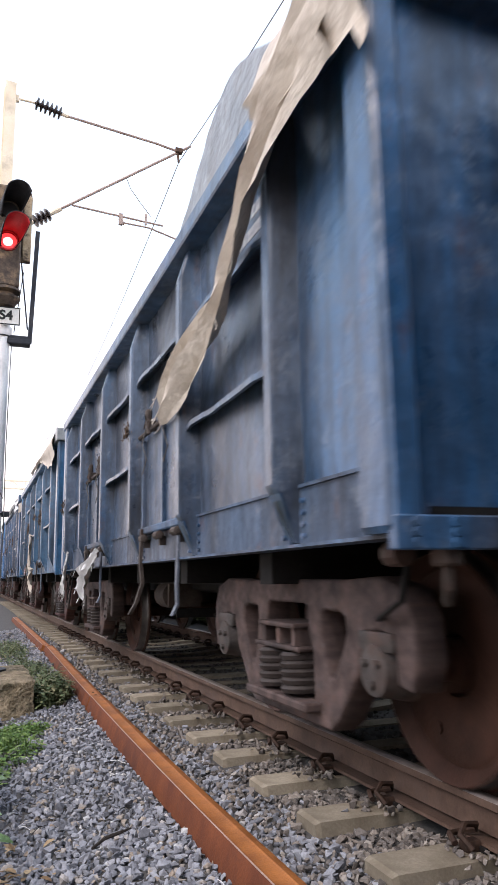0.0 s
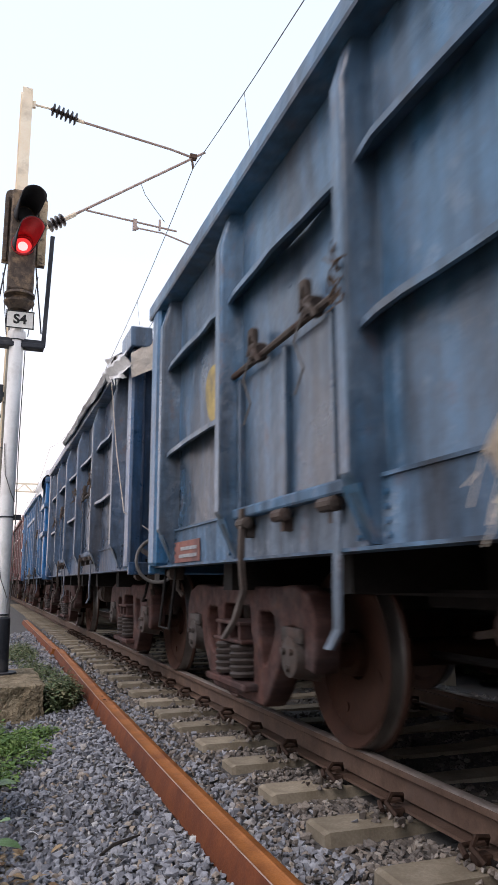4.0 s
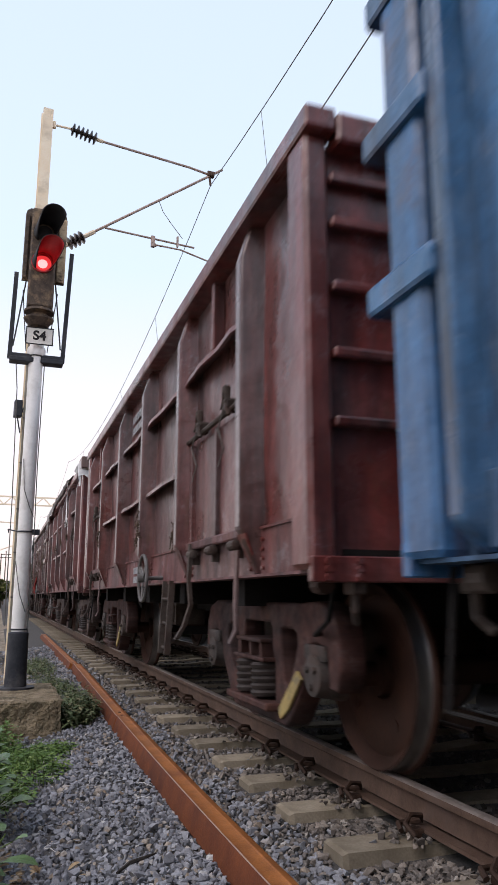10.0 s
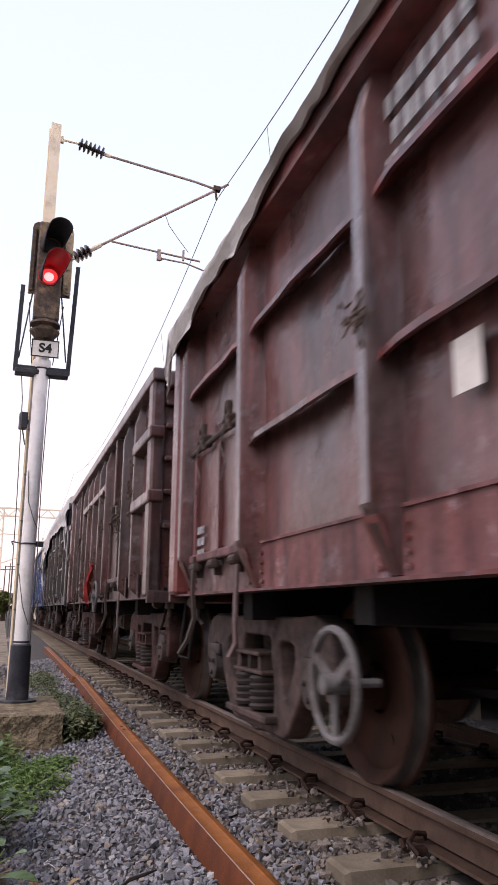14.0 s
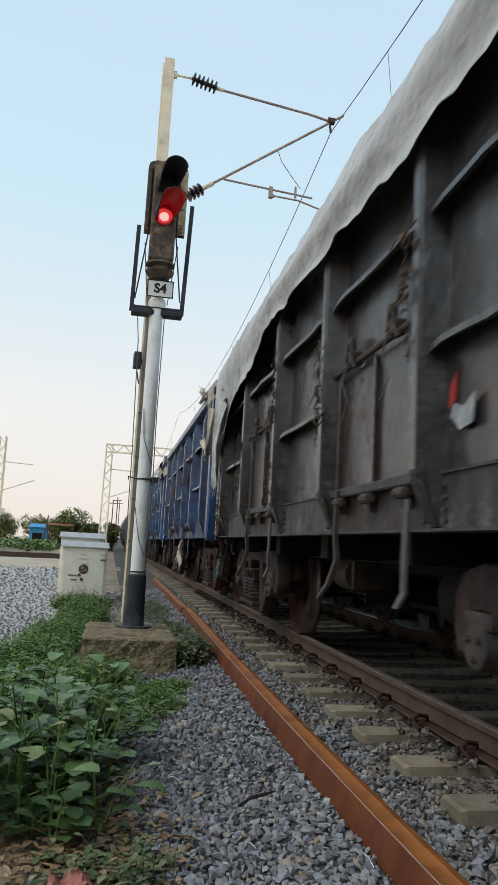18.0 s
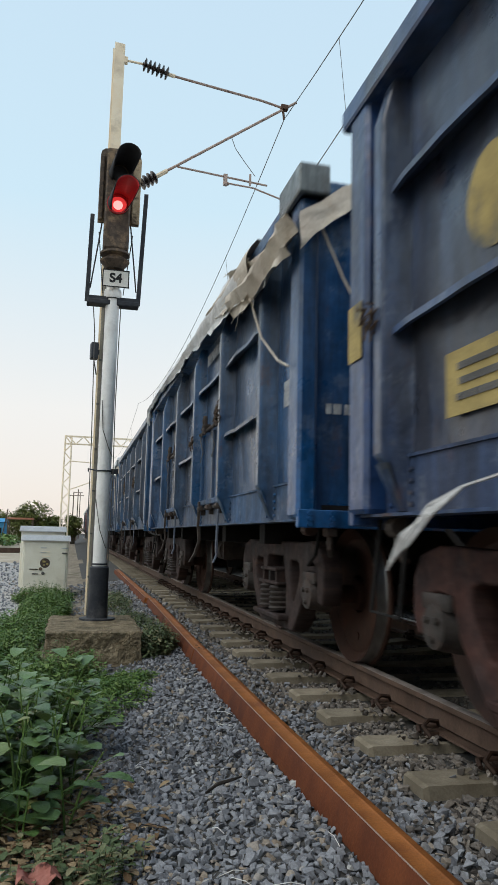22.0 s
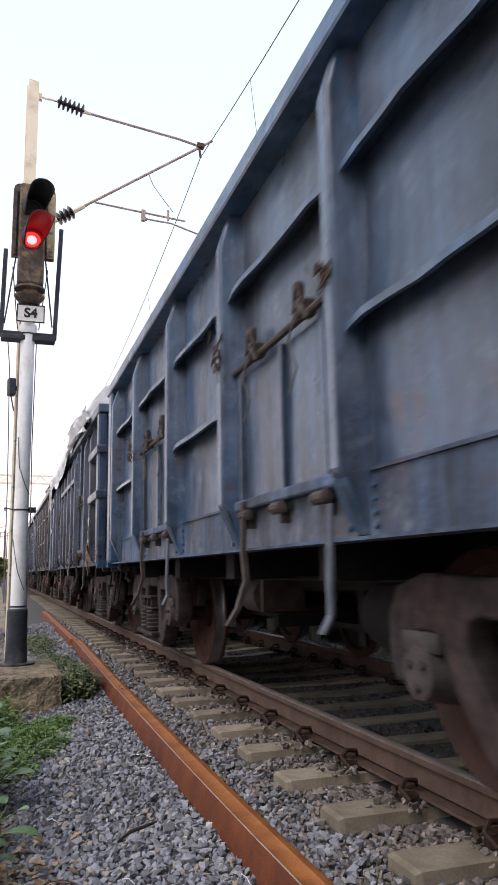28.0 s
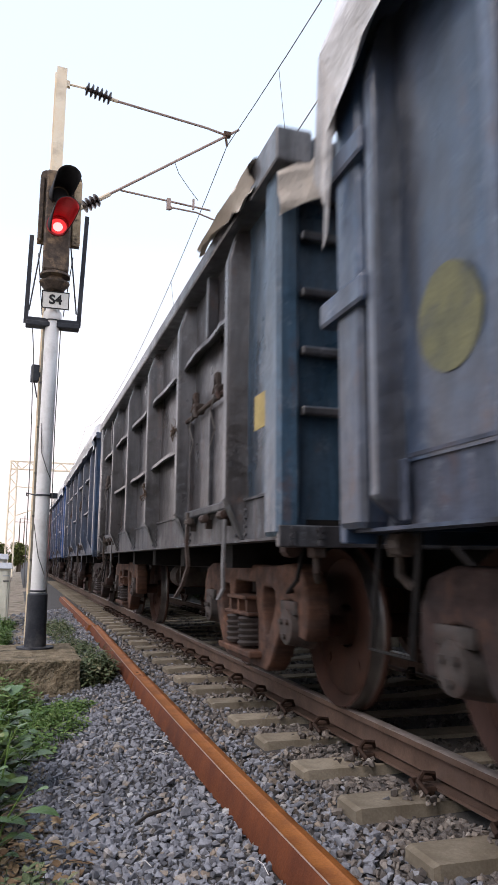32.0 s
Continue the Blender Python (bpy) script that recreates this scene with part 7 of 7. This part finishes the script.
    # dry creepers and tie wire caught on the posts of the two dark wagons
    rnd = random.Random(33)
    for n, ribs in ((6, RIBS_B), (7, RIBS_A)):
        for y in ribs:
            for q in range(2):
                bundle(W[n], y + rnd.uniform(-0.08, 0.08), rnd.uniform(1.25, 2.5), -HW - 0.01, rnd.uniform(0.3, 0.7), rnd.randrange(9999))
    for o in W[8].children_recursive:
        if o.name.startswith("axle_box") and o.parent.matrix_basis.translation.y < 3 and o.data.vertices[0].co.x < 0 and o.data.vertices[0].co.y < 0:
            o.data = o.data.copy()
            o.data.materials[0] = GREENCAP
    for i, (n, y, z) in enumerate(((0, 4.5, 2.25), (0, 9.5, 2.0), (1, 2.76, 2.2), (1, 4.45, 2.3), (1, 6.07, 2.15), (2, 4.45, 2.25), (2, 2.8, 2.3), (2, 7.76, 2.1), (4, 4.42, 1.65), (4, 3.3, 1.5), (4, 5.2, 1.6), (4, 7.76, 1.75), (5, 2.76, 2.2), (5, 4.45, 2.25), (5, 6.07, 2.1), (7, 7.76, 2.1), (7, 6.07, 2.2), (8, 4.45, 2.2), (8, 2.76, 2.5), (8, 9.45, 2.05), (9, 2.76, 2.2), (9, 4.45, 2.1), (10, 2.76, 2.2), (10, 6.07, 2.3), (11, 2.76, 2.2), (11, 4.45, 2.3), (11, 7.76, 2.25), (12, 1.4, 2.0), (12, 5.7, 1.95), (12, 6.6, 1.85), (13, 2.78, 2.1), (13, 4.42, 1.7))):
        inset = 0.13 if (n, y) in ((4, 3.3), (4, 5.2), (12, 1.4), (12, 5.7), (12, 6.6)) else 0.0
        bundle(W[n], y, z, -HW + inset, 0.10 + 0.05 * (i % 3), i)
    # box-shaped ends of the top rail left bare by the covers
    for n, col in ((1, (0.26, 0.28, 0.28)), (2, (0.05, 0.10, 0.17)), (5, (0.14, 0.065, 0.045)), (9, (0.17, 0.19, 0.19)), (11, (0.30, 0.36, 0.38)), (13, (0.13, 0.125, 0.125))):
        up = -0.08 if n == 13 else 0.0
        cap = part("coping_end", Kit().box(-HW - 0.035, -HW + 0.19, -0.1, 0.42, TZ - 0.13 + up, TZ + 0.085 + up, 0.012), PAINT, W[n], "bare end of the top rail")
        cap.color = (*col, 1)
    # worn edges of the deep posts on the bare red wagon, sky light in their grey
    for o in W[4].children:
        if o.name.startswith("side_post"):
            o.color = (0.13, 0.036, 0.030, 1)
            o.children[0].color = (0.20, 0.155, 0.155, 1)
    for o in W[5].children:
        if o.name.startswith("side_post"):
            o.color = (0.14, 0.045, 0.040, 1)
            o.children[0].color = (0.21, 0.17, 0.18, 1)
    # ribs of the slate wagon, their glossy highlights put into a paler colour
    for o in W[12].children:
        if o.name.startswith(("side_post", "rib")):
            o.color = (0.038, 0.056, 0.092, 1)
    # rust-red panels of the brown wagon
    for i, o in enumerate([o for o in W[6].children if o.name.startswith(("side_panel", "side_post"))]):
        if i % 3 == 0:
            o.color = (0.110, 0.030, 0.022, 1)
    # rust-brown doors of the sooty wagon; blue front corner of the grey one
    for o in W[7].children_recursive:
        if o.name.startswith("door"):
            o.color = (0.036, 0.022, 0.016, 1)
    for o in W[13].children:
        ys = [v.co.y for v in o.data.vertices] if o.type == "MESH" and o.name.startswith(("side_panel", "corner_post", "end_plate")) else [9]
        if max(ys) < 1.2:
            o.color = (0.032, 0.072, 0.115, 1)
    # bright leg of a bogie
    for n, by in ((4, 1.72), (4, LB - 1.36)):
        q = -1
        part("painted_leg", Kit().extrude([(q * 0.47, 0.20), (q * 0.60, 0.27), (q * 0.80, 0.46), (q * 0.74, 0.50), (q * 0.44, 0.25)][::q], "x", -1.268, -1.252), YELLOW, W[n], "yellow paint on the bogie leg", at=pose(0, by, 0))
    for n, s in ((-1, 131), (14, 132), (15, 133), (16, 134), (17, 135)):
        tarp(W[n], 0.0, 9.7, lambda f: 0.18 + 0.12 * math.sin(f * 7 + n), lambda f: 0.26 - 0.1 * f, TARP_W, WT, s, front=0.2)
    return wagons


# ---- motion ----
HEAD = [(0.0, -1.18), (2.25, -10.44), (5.0, -21.73), (7.25, -31.45), (10.0, -43.07), (12.5, -53.75), (14.75, -63.64), (17.25, -74.51), (18.0, -77.68), (20.0, -86.27), (22.25, -96.28), (24.5, -106.08), (27.25, -117.95), (29.75, -128.96), (32.0, -138.82)]


def motions():
    for n, w in enumerate(WAGONS):
        shift = 0.12 if n in (4, 7, 13) else 0.0      # the ribbed wagons stand a little further back
        walk(w, [(t, pose(CX, h + PITCH * (n - 1) + shift, 0)) for t, h in HEAD])
    # every wheelset rolls alike: the first front and rear ones are keyed, the rest take the same turning
    sets = [o for w in WAGONS for o in w.children_recursive if o.name.startswith("wheelset")]
    first = {}
    ts = [round(32.0 * i / 220, 4) for i in range(221)]
    for o in sets:
        key = round(o.matrix_basis.translation.y)
        if key not in first:
            q = o.matrix_basis.translation.y
            rows = []
            for t in ts:
                h = np.interp(t, [a for a, _ in HEAD], [b for _, b in HEAD])
                rows.append((t, Matrix.Translation((0, q, 0.5)) @ Matrix.Rotation(-(h - HEAD[0][1]) / 0.5, 4, "X")))
            walk(o, rows)
            first[key] = o
        else:
            src = first[key].animation_data
            o.rotation_mode = "QUATERNION"
            o.animation_data_create()
            o.animation_data.action = src.action
            o.animation_data.action_slot = src.action_slot


ground()
foundation()
signal()
overhead_mast()
cabinet()
WAGONS = train()
loose_rail()
plants()
far_things()
ballast()
track()
motions()
